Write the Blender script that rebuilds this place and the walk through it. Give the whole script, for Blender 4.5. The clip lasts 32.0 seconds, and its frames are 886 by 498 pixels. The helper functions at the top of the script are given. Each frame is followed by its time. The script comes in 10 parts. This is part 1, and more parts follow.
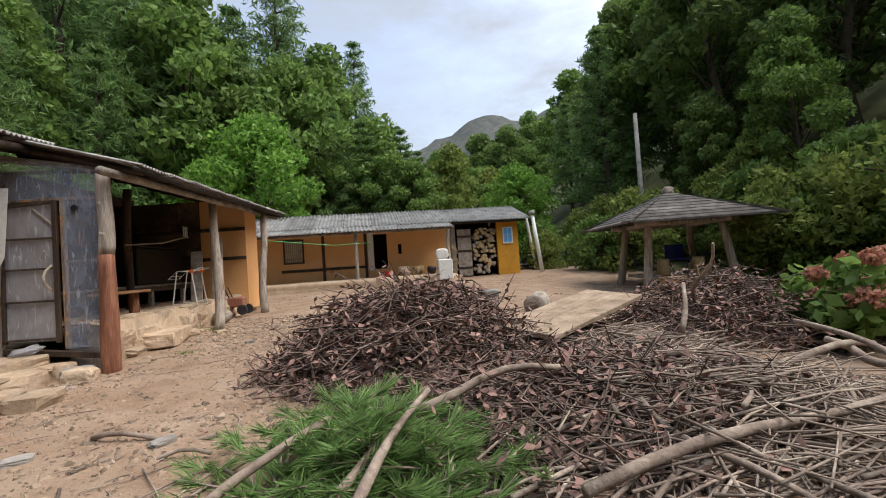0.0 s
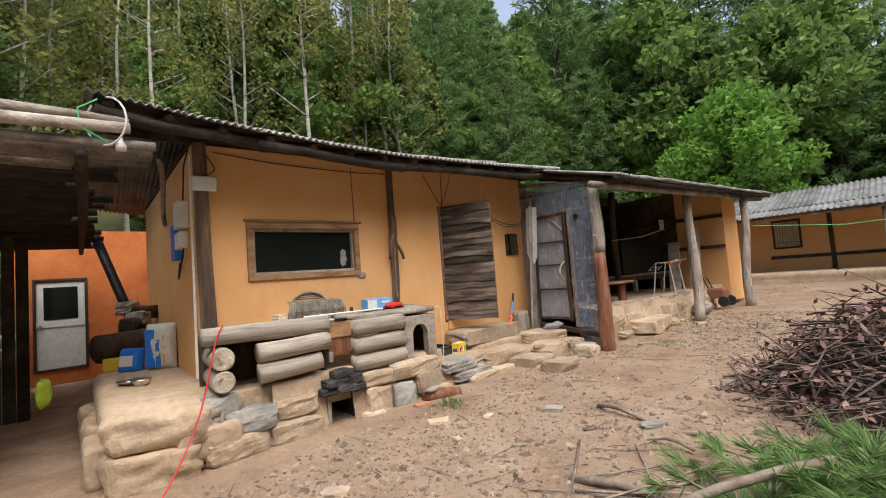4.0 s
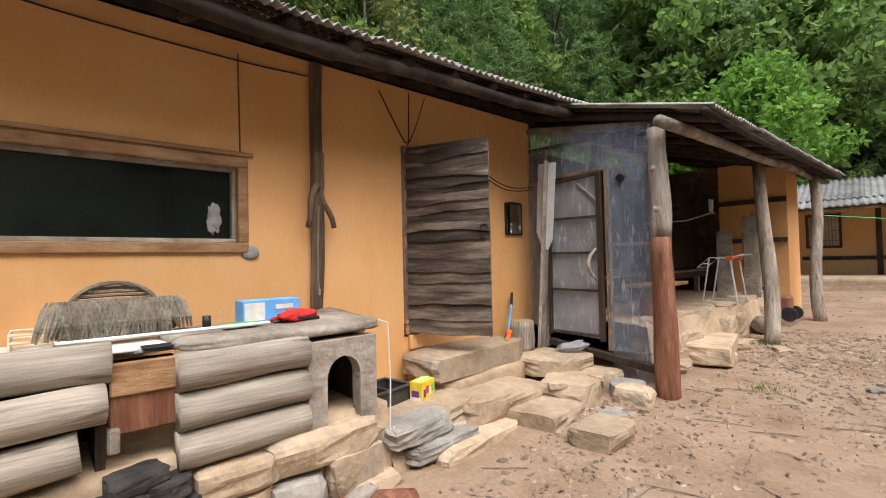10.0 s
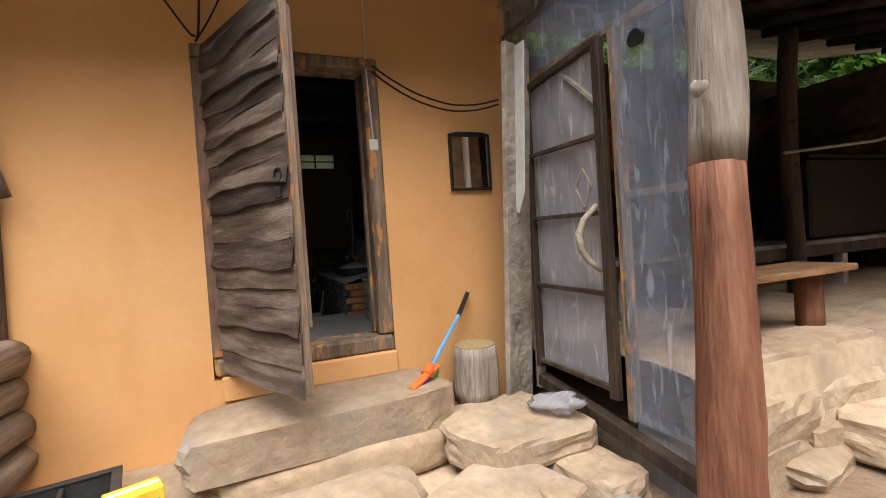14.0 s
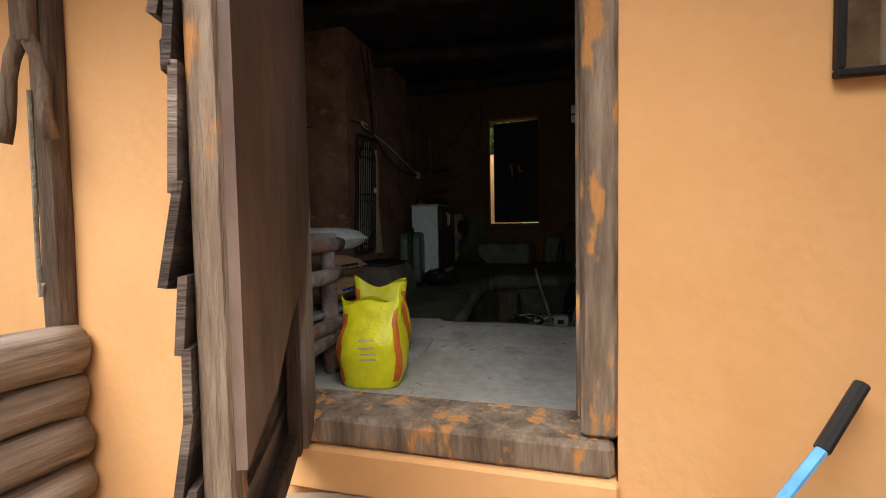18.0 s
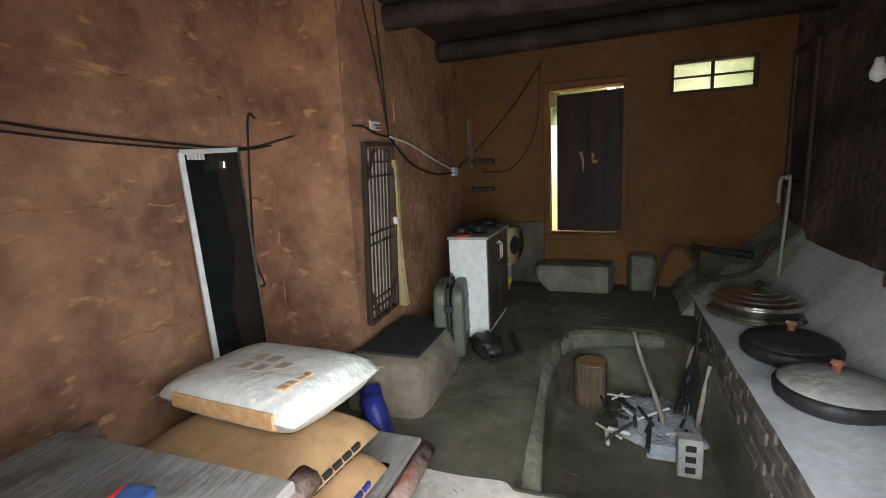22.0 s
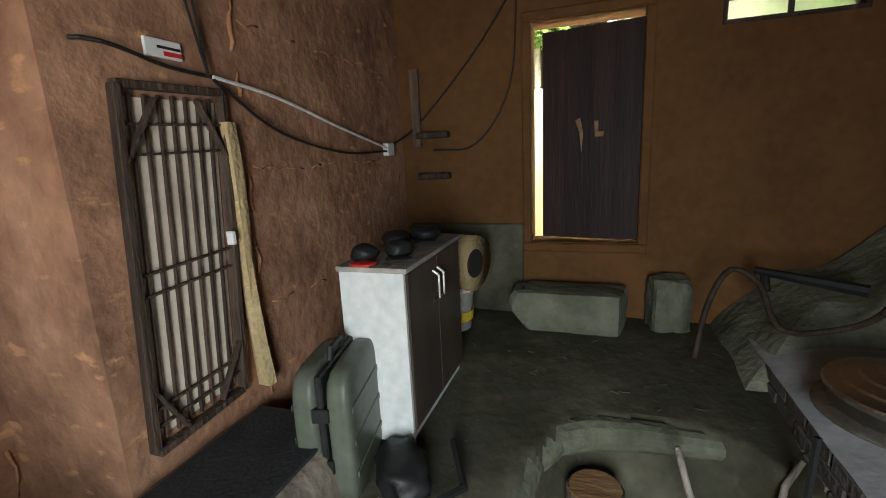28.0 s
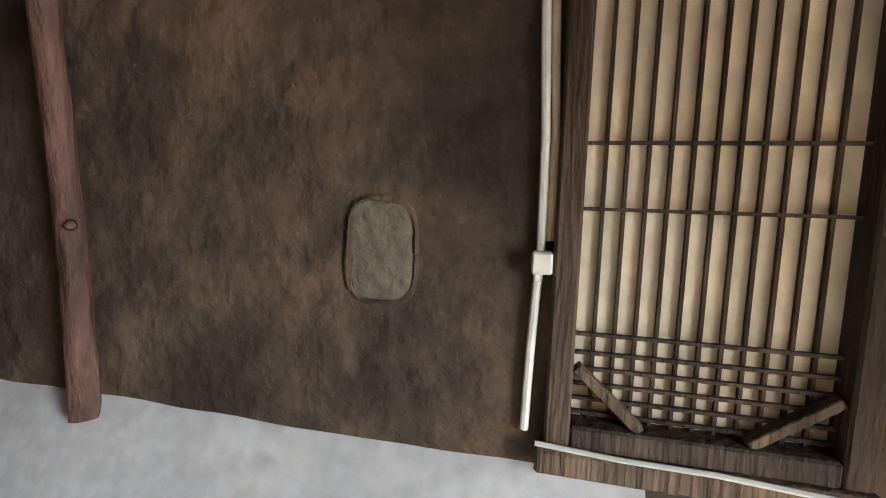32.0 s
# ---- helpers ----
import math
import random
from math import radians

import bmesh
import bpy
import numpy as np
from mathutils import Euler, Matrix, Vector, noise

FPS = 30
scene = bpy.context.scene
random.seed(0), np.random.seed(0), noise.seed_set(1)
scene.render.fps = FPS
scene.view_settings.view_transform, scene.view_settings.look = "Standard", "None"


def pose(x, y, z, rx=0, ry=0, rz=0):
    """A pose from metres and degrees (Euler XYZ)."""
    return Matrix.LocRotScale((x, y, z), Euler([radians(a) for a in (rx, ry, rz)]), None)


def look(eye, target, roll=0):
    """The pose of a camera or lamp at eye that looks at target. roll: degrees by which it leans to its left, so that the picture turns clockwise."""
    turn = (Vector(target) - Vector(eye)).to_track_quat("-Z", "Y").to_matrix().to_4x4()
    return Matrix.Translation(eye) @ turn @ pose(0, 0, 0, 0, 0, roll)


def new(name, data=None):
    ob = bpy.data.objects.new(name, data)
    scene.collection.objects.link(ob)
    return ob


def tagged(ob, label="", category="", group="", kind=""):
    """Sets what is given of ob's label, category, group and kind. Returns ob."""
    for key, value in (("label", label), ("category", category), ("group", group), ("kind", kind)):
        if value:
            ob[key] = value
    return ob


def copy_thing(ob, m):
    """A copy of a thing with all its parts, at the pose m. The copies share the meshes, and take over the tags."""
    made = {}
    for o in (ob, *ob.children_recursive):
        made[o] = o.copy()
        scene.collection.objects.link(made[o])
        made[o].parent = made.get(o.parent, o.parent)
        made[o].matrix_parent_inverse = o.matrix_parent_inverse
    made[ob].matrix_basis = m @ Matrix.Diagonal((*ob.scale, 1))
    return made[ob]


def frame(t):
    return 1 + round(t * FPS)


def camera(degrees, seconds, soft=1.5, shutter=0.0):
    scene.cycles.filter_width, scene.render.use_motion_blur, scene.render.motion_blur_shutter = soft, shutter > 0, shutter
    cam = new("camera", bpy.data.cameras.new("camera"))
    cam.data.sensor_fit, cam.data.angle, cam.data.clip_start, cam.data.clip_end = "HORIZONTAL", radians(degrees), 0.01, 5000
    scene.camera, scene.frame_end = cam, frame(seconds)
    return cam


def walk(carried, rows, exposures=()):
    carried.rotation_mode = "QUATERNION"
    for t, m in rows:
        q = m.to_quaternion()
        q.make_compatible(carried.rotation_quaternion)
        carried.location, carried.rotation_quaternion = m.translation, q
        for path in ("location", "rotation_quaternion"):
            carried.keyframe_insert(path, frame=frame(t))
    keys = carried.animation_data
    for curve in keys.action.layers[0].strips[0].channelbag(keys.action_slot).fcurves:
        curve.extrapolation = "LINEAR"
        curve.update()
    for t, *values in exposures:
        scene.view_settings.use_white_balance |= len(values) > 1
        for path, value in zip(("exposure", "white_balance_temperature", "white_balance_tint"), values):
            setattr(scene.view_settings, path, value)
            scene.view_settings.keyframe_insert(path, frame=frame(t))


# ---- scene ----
cam = camera(88.5, 32.0, soft=1.0)
PATH = [
    (0.0, pose(5.536, -0.762, 1.095, 91.67, 3.90, -4.16)),
    (0.5, pose(5.531, -0.741, 1.093, 92.10, 3.60, 0.76)),
    (1.0, pose(5.496, -0.695, 1.087, 91.66, 2.60, 8.71)),
    (1.5, pose(5.488, -0.713, 1.085, 91.69, 1.90, 15.67)),
    (2.0, pose(5.461, -0.729, 1.060, 91.86, 1.20, 21.37)),
    (2.5, pose(5.549, -0.792, 1.056, 92.69, 1.50, 28.56)),
    (3.0, pose(5.555, -0.899, 1.117, 93.33, 2.20, 36.14)),
    (3.5, pose(5.604, -0.941, 1.196, 94.05, 3.29, 44.34)),
    (4.0, pose(5.662, -0.927, 1.262, 93.77, 4.29, 51.53)),
    (4.5, pose(5.659, -0.914, 1.265, 93.02, 4.89, 55.60)),
    (6.5, pose(5.183, -0.619, 1.291, 91.00, 1.90, 61.08)),
    (7.0, pose(4.974, -0.432, 1.286, 91.43, 1.80, 60.53)),
    (7.5, pose(4.748, -0.258, 1.289, 91.86, 1.60, 59.91)),
    (8.0, pose(4.472, -0.138, 1.284, 91.72, 1.60, 58.30)),
    (8.5, pose(4.263, 0.102, 1.286, 91.75, 1.80, 55.88)),
    (9.0, pose(4.024, 0.360, 1.300, 91.40, 1.30, 54.86)),
    (9.5, pose(3.730, 0.624, 1.296, 90.89, 0.90, 52.55)),
    (10.0, pose(3.543, 0.958, 1.310, 91.43, 1.30, 48.66)),
    (10.5, pose(3.374, 1.293, 1.274, 91.52, 1.30, 44.77)),
    (11.0, pose(3.228, 1.630, 1.286, 91.43, 1.10, 41.70)),
    (11.5, pose(3.233, 2.042, 1.300, 90.63, 1.30, 42.44)),
    (12.0, pose(3.103, 2.388, 1.279, 88.91, 0.60, 44.91)),
    (12.5, pose(3.050, 2.721, 1.281, 88.94, 1.50, 50.13)),
    (13.0, pose(3.049, 3.124, 1.329, 88.82, 2.60, 54.92)),
    (13.5, pose(2.912, 3.443, 1.294, 88.68, 2.40, 58.86)),
    (14.0, pose(2.802, 3.820, 1.279, 88.71, 3.80, 67.58)),
    (14.5, pose(2.690, 4.060, 1.285, 88.08, 3.30, 76.31)),
    (15.0, pose(2.424, 4.170, 1.286, 86.64, 2.00, 81.65)),
    (15.5, pose(2.199, 4.371, 1.283, 86.59, 2.80, 90.09)),
    (17.5, pose(1.381, 4.589, 1.181, 91.26, 1.89, 104.85)),
    (18.0, pose(1.261, 4.480, 1.277, 87.16, 1.03, 105.63)),
    (18.5, pose(1.057, 4.451, 1.443, 85.94, 2.73, 106.28)),
    (19.0, pose(0.809, 4.402, 1.571, 83.46, 2.17, 108.40)),
    (19.5, pose(0.512, 4.298, 1.607, 82.97, 1.64, 110.60)),
    (20.0, pose(0.283, 4.148, 1.623, 82.62, 0.42, 110.35)),
    (20.5, pose(0.199, 4.039, 1.747, 81.64, 1.73, 110.58)),
    (21.0, pose(0.133, 4.006, 1.883, 80.93, 2.60, 109.11)),
    (21.5, pose(0.072, 3.979, 1.949, 80.91, 2.89, 108.34)),
    (22.0, pose(-0.141, 3.967, 1.975, 79.96, 2.79, 109.52)),
    (22.1, pose(-0.315, 3.979, 1.945, 80.12, 3.07, 111.34)),
    (22.2, pose(-0.566, 3.995, 1.902, 80.34, 3.47, 113.97)),
    (22.3, pose(-0.817, 4.011, 1.860, 80.57, 3.88, 116.61)),
    (22.4, pose(-1.010, 4.024, 1.827, 80.74, 4.19, 118.64)),
    (22.5, pose(-1.106, 4.030, 1.810, 80.83, 4.34, 119.66)),
    (23.0, pose(-1.110, 4.021, 1.810, 80.82, 4.44, 119.58)),
    (23.5, pose(-1.125, 4.036, 1.811, 80.79, 4.24, 119.45)),
    (24.0, pose(-1.145, 4.042, 1.822, 80.65, 4.05, 119.08)),
    (24.5, pose(-1.163, 4.041, 1.823, 80.40, 3.75, 118.36)),
    (26.5, pose(-1.491, 3.812, 1.834, 79.95, 4.33, 118.87)),
    (27.0, pose(-1.560, 3.770, 1.864, 79.57, 4.44, 118.51)),
    (27.5, pose(-1.614, 3.787, 1.892, 78.80, 4.42, 116.34)),
    (28.0, pose(-1.650, 3.870, 1.911, 77.89, 2.76, 108.70)),
    (28.5, pose(-1.679, 3.905, 1.902, 77.71, 1.52, 104.52)),
    (29.0, pose(-1.829, 3.934, 1.917, 76.50, 1.49, 100.38)),
    (29.5, pose(-1.915, 3.973, 1.914, 75.88, -1.48, 85.90)),
    (30.0, pose(-2.071, 4.091, 1.845, 78.84, -2.40, 67.32)),
    (30.5, pose(-2.006, 4.217, 1.839, 81.31, -2.89, 51.33)),
    (31.0, pose(-2.002, 4.269, 1.797, 85.03, -4.65, 35.40)),
    (31.5, pose(-1.944, 4.402, 1.783, 85.45, -3.42, 25.61)),
    (32.0, pose(-1.892, 4.499, 1.832, 83.56, -1.69, 13.52)),
]
walk(cam, PATH, [(0.0, 1.15), (10.0, 1.4), (15.0, 1.5), (17.5, 1.7), (18.5, 2.1), (19.5, 2.6), (20.5, 3.9), (21.5, 4.9), (21.9, 5.1), (22.6, 5.9), (24.5, 5.85), (27.0, 5.7), (28.0, 5.5), (29.2, 5.6), (30.2, 6.2), (32.0, 6.8)])

# ---- world, sun, exposure ----
world = bpy.data.worlds.new("sky")
scene.world = world
world.use_nodes = True
wn = world.node_tree.nodes
wl = world.node_tree.links
sky = wn.new("ShaderNodeTexSky")
sky.sky_type = "NISHITA"
sky.sun_disc = False
sky.sun_elevation = radians(52)
sky.sun_rotation = radians(70)
sky.air_density, sky.dust_density, sky.ozone_density = 1.0, 3.5, 1.0
# thin high cloud over all of the sky
wtc, wmp, wnz = wn.new("ShaderNodeTexCoord"), wn.new("ShaderNodeMapping"), wn.new("ShaderNodeTexNoise")
wmp.inputs["Scale"].default_value = (1.0, 1.0, 2.6)
wnz.inputs["Scale"].default_value, wnz.inputs["Detail"].default_value, wnz.inputs["Roughness"].default_value = 2.2, 7.0, 0.6
wrm, wmx = wn.new("ShaderNodeMapRange"), wn.new("ShaderNodeMix")
wrm.inputs["From Min"].default_value, wrm.inputs["From Max"].default_value = 0.38, 0.66
wrm.inputs["To Min"].default_value, wrm.inputs["To Max"].default_value = 0.15, 0.95
wmx.data_type = "RGBA"
wl.new(wtc.outputs["Generated"], wmp.inputs[0])
wl.new(wmp.outputs[0], wnz.inputs["Vector"])
wl.new(wnz.outputs[0], wrm.inputs["Value"])
wl.new(wrm.outputs[0], wmx.inputs[0])
wl.new(sky.outputs[0], wmx.inputs[6])
wmx.inputs[7].default_value = (1.9, 2.05, 2.3, 1)
wl.new(wmx.outputs[2], wn["Background"].inputs[0])
wn["Background"].inputs[1].default_value = 0.14
sun = new("sun", bpy.data.lights.new("sun", "SUN"))
sun.data.energy, sun.data.angle, sun.data.color = 1.6, radians(40), (1.0, 0.96, 0.9)
sun.matrix_world = look((0, 0, 0), (-0.42, 0.28, -1.0))

# added area lamp that boosts the daylight falling in through the kitchen doorway
door_fill = new("doorway_daylight", bpy.data.lights.new("doorway_daylight", "AREA"))
door_fill.data.shape, door_fill.data.size, door_fill.data.size_y = "RECTANGLE", 0.78, 1.45
door_fill.data.energy, door_fill.data.color, door_fill.data.spread = 1.35, (0.84, 0.92, 0.97), radians(140)
door_fill.matrix_world = look((-0.215, 4.06, 1.55), (-1.215, 3.70, 1.02))

# ---- materials ----
def socket(node, *names):
    for n in names:
        if n in node.inputs:
            return node.inputs[n]


def mat(name, colors, scale=4.0, rough=0.8, bump=0.3, bump_scale=30.0, metal=0.0, stretch=(1, 1, 1), detail=6.0, var=0.15, island=False, stains=None, spec=0.3, trans=0.0, alpha=1.0, coat=0.0, fine=0.28, cracks=None):
    """A grained surface: two noises mix the colours, a third gives relief; var shifts the value from piece to piece."""
    m = bpy.data.materials.new(name)
    m.use_nodes = True
    nt = m.node_tree
    N, L = nt.nodes, nt.links
    b = N["Principled BSDF"]
    tc = N.new("ShaderNodeTexCoord")
    mp = N.new("ShaderNodeMapping")
    mp.inputs["Scale"].default_value = stretch
    L.new(tc.outputs["Object"], mp.inputs[0])
    n1 = N.new("ShaderNodeTexNoise")
    n1.inputs["Scale"].default_value, n1.inputs["Detail"].default_value, n1.inputs["Roughness"].default_value = scale, detail, 0.65
    L.new(mp.outputs[0], n1.inputs["Vector"])
    r1 = N.new("ShaderNodeValToRGB")
    e = r1.color_ramp.elements
    while len(e) < len(colors):
        e.new(0.5)
    for i, c in enumerate(colors):
        e[i].position = 0.3 + 0.4 * i / max(1, len(colors) - 1)
        e[i].color = (*c, 1)
    L.new(n1.outputs[0], r1.inputs[0])
    n2 = N.new("ShaderNodeTexNoise")
    n2.inputs["Scale"].default_value, n2.inputs["Detail"].default_value = bump_scale, 5.0
    L.new(mp.outputs[0], n2.inputs["Vector"])
    hsv = N.new("ShaderNodeHueSaturation")
    L.new(r1.outputs[0], hsv.inputs["Color"])
    info = N.new("ShaderNodeNewGeometry" if island else "ShaderNodeObjectInfo")
    rnd = info.outputs["Random Per Island"] if island else info.outputs["Random"]
    mr = N.new("ShaderNodeMapRange")
    mr.inputs["To Min"].default_value, mr.inputs["To Max"].default_value = 1 - var, 1 + var
    L.new(rnd, mr.inputs["Value"])
    mul = N.new("ShaderNodeMath")
    mul.operation = "MULTIPLY"
    mr2 = N.new("ShaderNodeMapRange")
    mr2.inputs["To Min"].default_value, mr2.inputs["To Max"].default_value = 1 - fine, 1 + fine
    L.new(n2.outputs[0], mr2.inputs["Value"])
    L.new(mr.outputs[0], mul.inputs[0])
    L.new(mr2.outputs[0], mul.inputs[1])
    L.new(mul.outputs[0], hsv.inputs["Value"])
    col = hsv.outputs[0]
    if stains:
        sc, scol, lo, hi, sst = stains
        mp2 = N.new("ShaderNodeMapping")
        mp2.inputs["Scale"].default_value = sst
        L.new(tc.outputs["Object"], mp2.inputs[0])
        n3 = N.new("ShaderNodeTexNoise")
        n3.inputs["Scale"].default_value, n3.inputs["Detail"].default_value = sc, 4.0
        L.new(mp2.outputs[0], n3.inputs["Vector"])
        r3 = N.new("ShaderNodeMapRange")
        r3.inputs["From Min"].default_value, r3.inputs["From Max"].default_value = lo, hi
        L.new(n3.outputs[0], r3.inputs["Value"])
        mx = N.new("ShaderNodeMix")
        mx.data_type = "RGBA"
        L.new(r3.outputs[0], mx.inputs[0])
        L.new(col, mx.inputs[6])
        mx.inputs[7].default_value = (*scol, 1)
        col = mx.outputs[2]
    crack_h = None
    if cracks:
        csc, ccol, cw = cracks
        nd = N.new("ShaderNodeTexNoise")
        nd.inputs["Scale"].default_value, nd.inputs["Detail"].default_value = csc * 1.7, 6.0
        L.new(tc.outputs["Object"], nd.inputs["Vector"])
        add = N.new("ShaderNodeVectorMath")
        add.operation = "MULTIPLY_ADD"
        add.inputs[1].default_value = (0.55 / csc * 2, 0.55 / csc * 2, 0.55 / csc * 2)
        L.new(nd.outputs["Color"], add.inputs[0])
        L.new(tc.outputs["Object"], add.inputs[2])
        vo = N.new("ShaderNodeTexVoronoi")
        vo.feature = "DISTANCE_TO_EDGE"
        vo.inputs["Scale"].default_value = csc
        L.new(add.outputs[0], vo.inputs["Vector"])
        cr = N.new("ShaderNodeMapRange")
        cr.inputs["From Min"].default_value, cr.inputs["From Max"].default_value = cw, 0.0
        L.new(vo.outputs["Distance"], cr.inputs["Value"])
        gate = N.new("ShaderNodeMath")
        gate.operation = "MULTIPLY"
        gr = N.new("ShaderNodeMapRange")
        gr.inputs["From Min"].default_value, gr.inputs["From Max"].default_value = 0.42, 0.62
        L.new(nd.outputs[0], gr.inputs["Value"])
        L.new(cr.outputs[0], gate.inputs[0])
        L.new(gr.outputs[0], gate.inputs[1])
        mc = N.new("ShaderNodeMix")
        mc.data_type = "RGBA"
        L.new(gate.outputs[0], mc.inputs[0])
        L.new(col, mc.inputs[6])
        mc.inputs[7].default_value = (*ccol, 1)
        col = mc.outputs[2]
        crack_h = gate.outputs[0]
    L.new(col, b.inputs["Base Color"])
    b.inputs["Roughness"].default_value = rough
    b.inputs["Metallic"].default_value = metal
    socket(b, "Specular IOR Level", "Specular").default_value = spec
    socket(b, "Coat Weight", "Clearcoat").default_value = coat
    if trans:
        socket(b, "Transmission Weight", "Transmission").default_value = trans
    b.inputs["Alpha"].default_value = alpha
    if bump:
        bp = N.new("ShaderNodeBump")
        bp.inputs["Strength"].default_value = bump
        bp.inputs["Distance"].default_value = 0.02
        L.new(n2.outputs[0], bp.inputs["Height"])
        nrm = bp.outputs[0]
        if crack_h:
            b2 = N.new("ShaderNodeBump")
            b2.inputs["Strength"].default_value, b2.inputs["Distance"].default_value = 0.8, 0.02
            L.new(crack_h, b2.inputs["Height"])
            L.new(nrm, b2.inputs["Normal"])
            nrm = b2.outputs[0]
        L.new(nrm, b.inputs["Normal"])
    return m


PLASTER = mat("orange_plaster", [(0.73, 0.385, 0.150), (0.775, 0.43, 0.185), (0.80, 0.47, 0.22)], 1.1, 0.9, 0.10, 26, stains=(2.0, (0.66, 0.33, 0.13), 0.60, 0.90, (1, 1, 0.4)), var=0.0, fine=0.05)
PLASTER_RED = mat("red_plaster", [(0.42, 0.12, 0.04), (0.55, 0.17, 0.05), (0.62, 0.22, 0.07)], 1.6, 0.9, 0.2, 24, var=0.0)
MUD = mat("brown_mud", [(0.17, 0.084, 0.050), (0.32, 0.165, 0.096), (0.44, 0.24, 0.145)], 3.2, 0.95, 0.75, 14, stains=(7.0, (0.52, 0.28, 0.14), 0.62, 0.70, (1, 1, 2.4)), var=0.0)
# soot over the hearth, and the painted shade of the porch end
SOOT_AND_SHADE = mat("sooty_mud", [(0.016, 0.012, 0.010), (0.075, 0.052, 0.037), (0.20, 0.125, 0.080)], 1.7, 0.85, 0.9, 16, stains=(3.0, (0.27, 0.19, 0.13), 0.60, 0.82, (1, 1, 0.5)), var=0.0)
TIMBER = mat("brown_old_timber", [(0.05, 0.035, 0.025), (0.125, 0.085, 0.058), (0.24, 0.165, 0.11)], 4.0, 0.8, 0.8, 20, stretch=(3, 3, 0.35), var=0.12)
# the far wall's dimness is darkened into this ochre
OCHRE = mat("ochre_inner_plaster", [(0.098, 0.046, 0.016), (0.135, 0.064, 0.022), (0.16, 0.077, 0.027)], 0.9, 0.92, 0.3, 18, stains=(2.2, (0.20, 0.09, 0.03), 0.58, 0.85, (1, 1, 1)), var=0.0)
CEMENT = mat("grey_cement", [(0.22, 0.215, 0.20), (0.32, 0.31, 0.29), (0.42, 0.41, 0.385)], 2.4, 0.85, 0.5, 22, stains=(3.5, (0.13, 0.115, 0.095), 0.56, 0.75, (1, 1, 1)), var=0.05)
FLOOR_IN = mat("trodden_floor", [(0.032, 0.031, 0.019), (0.074, 0.069, 0.044), (0.145, 0.134, 0.095)], 1.9, 0.8, 0.35, 18, stains=(2.2, (0.07, 0.065, 0.05), 0.50, 0.70, (1, 1, 1)), var=0.0)
DIRT = mat("yard_dirt", [(0.20, 0.128, 0.082), (0.28, 0.192, 0.13), (0.355, 0.26, 0.186)], 1.6, 0.97, 1.0, 26, stains=(1.3, (0.30, 0.225, 0.16), 0.52, 0.78, (1, 1, 1)), var=0.0)
HILL = mat("forest_floor", [(0.045, 0.055, 0.024), (0.08, 0.095, 0.038), (0.125, 0.115, 0.055)], 0.35, 0.97, 0.8, 6, var=0.0)
CLAY = mat("clay_render", [(0.35, 0.245, 0.16), (0.44, 0.325, 0.22), (0.51, 0.395, 0.285)], 2.0, 0.95, 0.9, 15, stains=(3.0, (0.33, 0.25, 0.18), 0.58, 0.75, (1, 1, 1)), var=0.06)
STONE = mat("tan_stone", [(0.33, 0.235, 0.155), (0.45, 0.34, 0.235), (0.54, 0.43, 0.32)], 3.0, 0.88, 0.8, 18, stains=(2.5, (0.30, 0.26, 0.22), 0.55, 0.75, (1, 1, 1)), var=0.22)
GREYSTONE = mat("grey_stone", [(0.17, 0.16, 0.15), (0.28, 0.26, 0.235), (0.38, 0.35, 0.31)], 3.0, 0.88, 0.8, 18, var=0.2)
# charred stone, also the painted shade of flat holes and hollows
CHAR_AND_SHADE = mat("charred_stone", [(0.012, 0.011, 0.011), (0.035, 0.032, 0.03), (0.09, 0.08, 0.075)], 4.0, 0.8, 0.8, 18, var=0.2)
WOODGREY = mat("weathered_wood", [(0.20, 0.165, 0.135), (0.33, 0.285, 0.24), (0.47, 0.415, 0.36)], 3.0, 0.85, 0.8, 22, stretch=(1, 1, 1), var=0.2, stains=(5.0, (0.14, 0.105, 0.08), 0.56, 0.76, (1, 1, 1)))
LOGX = mat("log_wood_along_y", [(0.20, 0.165, 0.135), (0.33, 0.285, 0.235), (0.46, 0.41, 0.35)], 5.0, 0.8, 0.28, 24, stretch=(4, 0.2, 4), var=0.12, stains=(7.0, (0.13, 0.09, 0.06), 0.60, 0.76, (3, 0.3, 3)))
LOGEND = mat("log_wood_along_x", [(0.13, 0.10, 0.08), (0.25, 0.205, 0.17), (0.38, 0.33, 0.28)], 5.0, 0.8, 0.35, 24, stretch=(0.25, 4, 4), var=0.15, stains=(6.0, (0.10, 0.075, 0.055), 0.58, 0.74, (0.3, 3, 3)))
LOGZ = mat("post_wood_upright", [(0.19, 0.145, 0.11), (0.36, 0.30, 0.25), (0.53, 0.475, 0.41)], 4.0, 0.85, 0.8, 22, stretch=(4, 4, 0.3), var=0.12, stains=(6.0, (0.10, 0.075, 0.058), 0.56, 0.76, (3, 3, 0.35)))
REDLOG = mat("red_brown_bark", [(0.10, 0.04, 0.022), (0.21, 0.085, 0.048), (0.33, 0.16, 0.10)], 4.0, 0.7, 0.7, 20, stretch=(3, 3, 0.35), var=0.08)
WOODDARK = mat("dark_stained_wood", [(0.028, 0.019, 0.014), (0.058, 0.038, 0.027), (0.11, 0.075, 0.055)], 3.0, 0.7, 0.6, 24, stretch=(2.5, 2.5, 0.4), var=0.25)
LEAFBOARD = mat("shingled_door_board", [(0.035, 0.024, 0.019), (0.095, 0.070, 0.056), (0.24, 0.19, 0.155)], 2.0, 0.8, 0.3, 26, stretch=(1, 1, 7), var=0.55, stains=(3.0, (0.34, 0.28, 0.23), 0.60, 0.8, (0.6, 0.6, 5)))
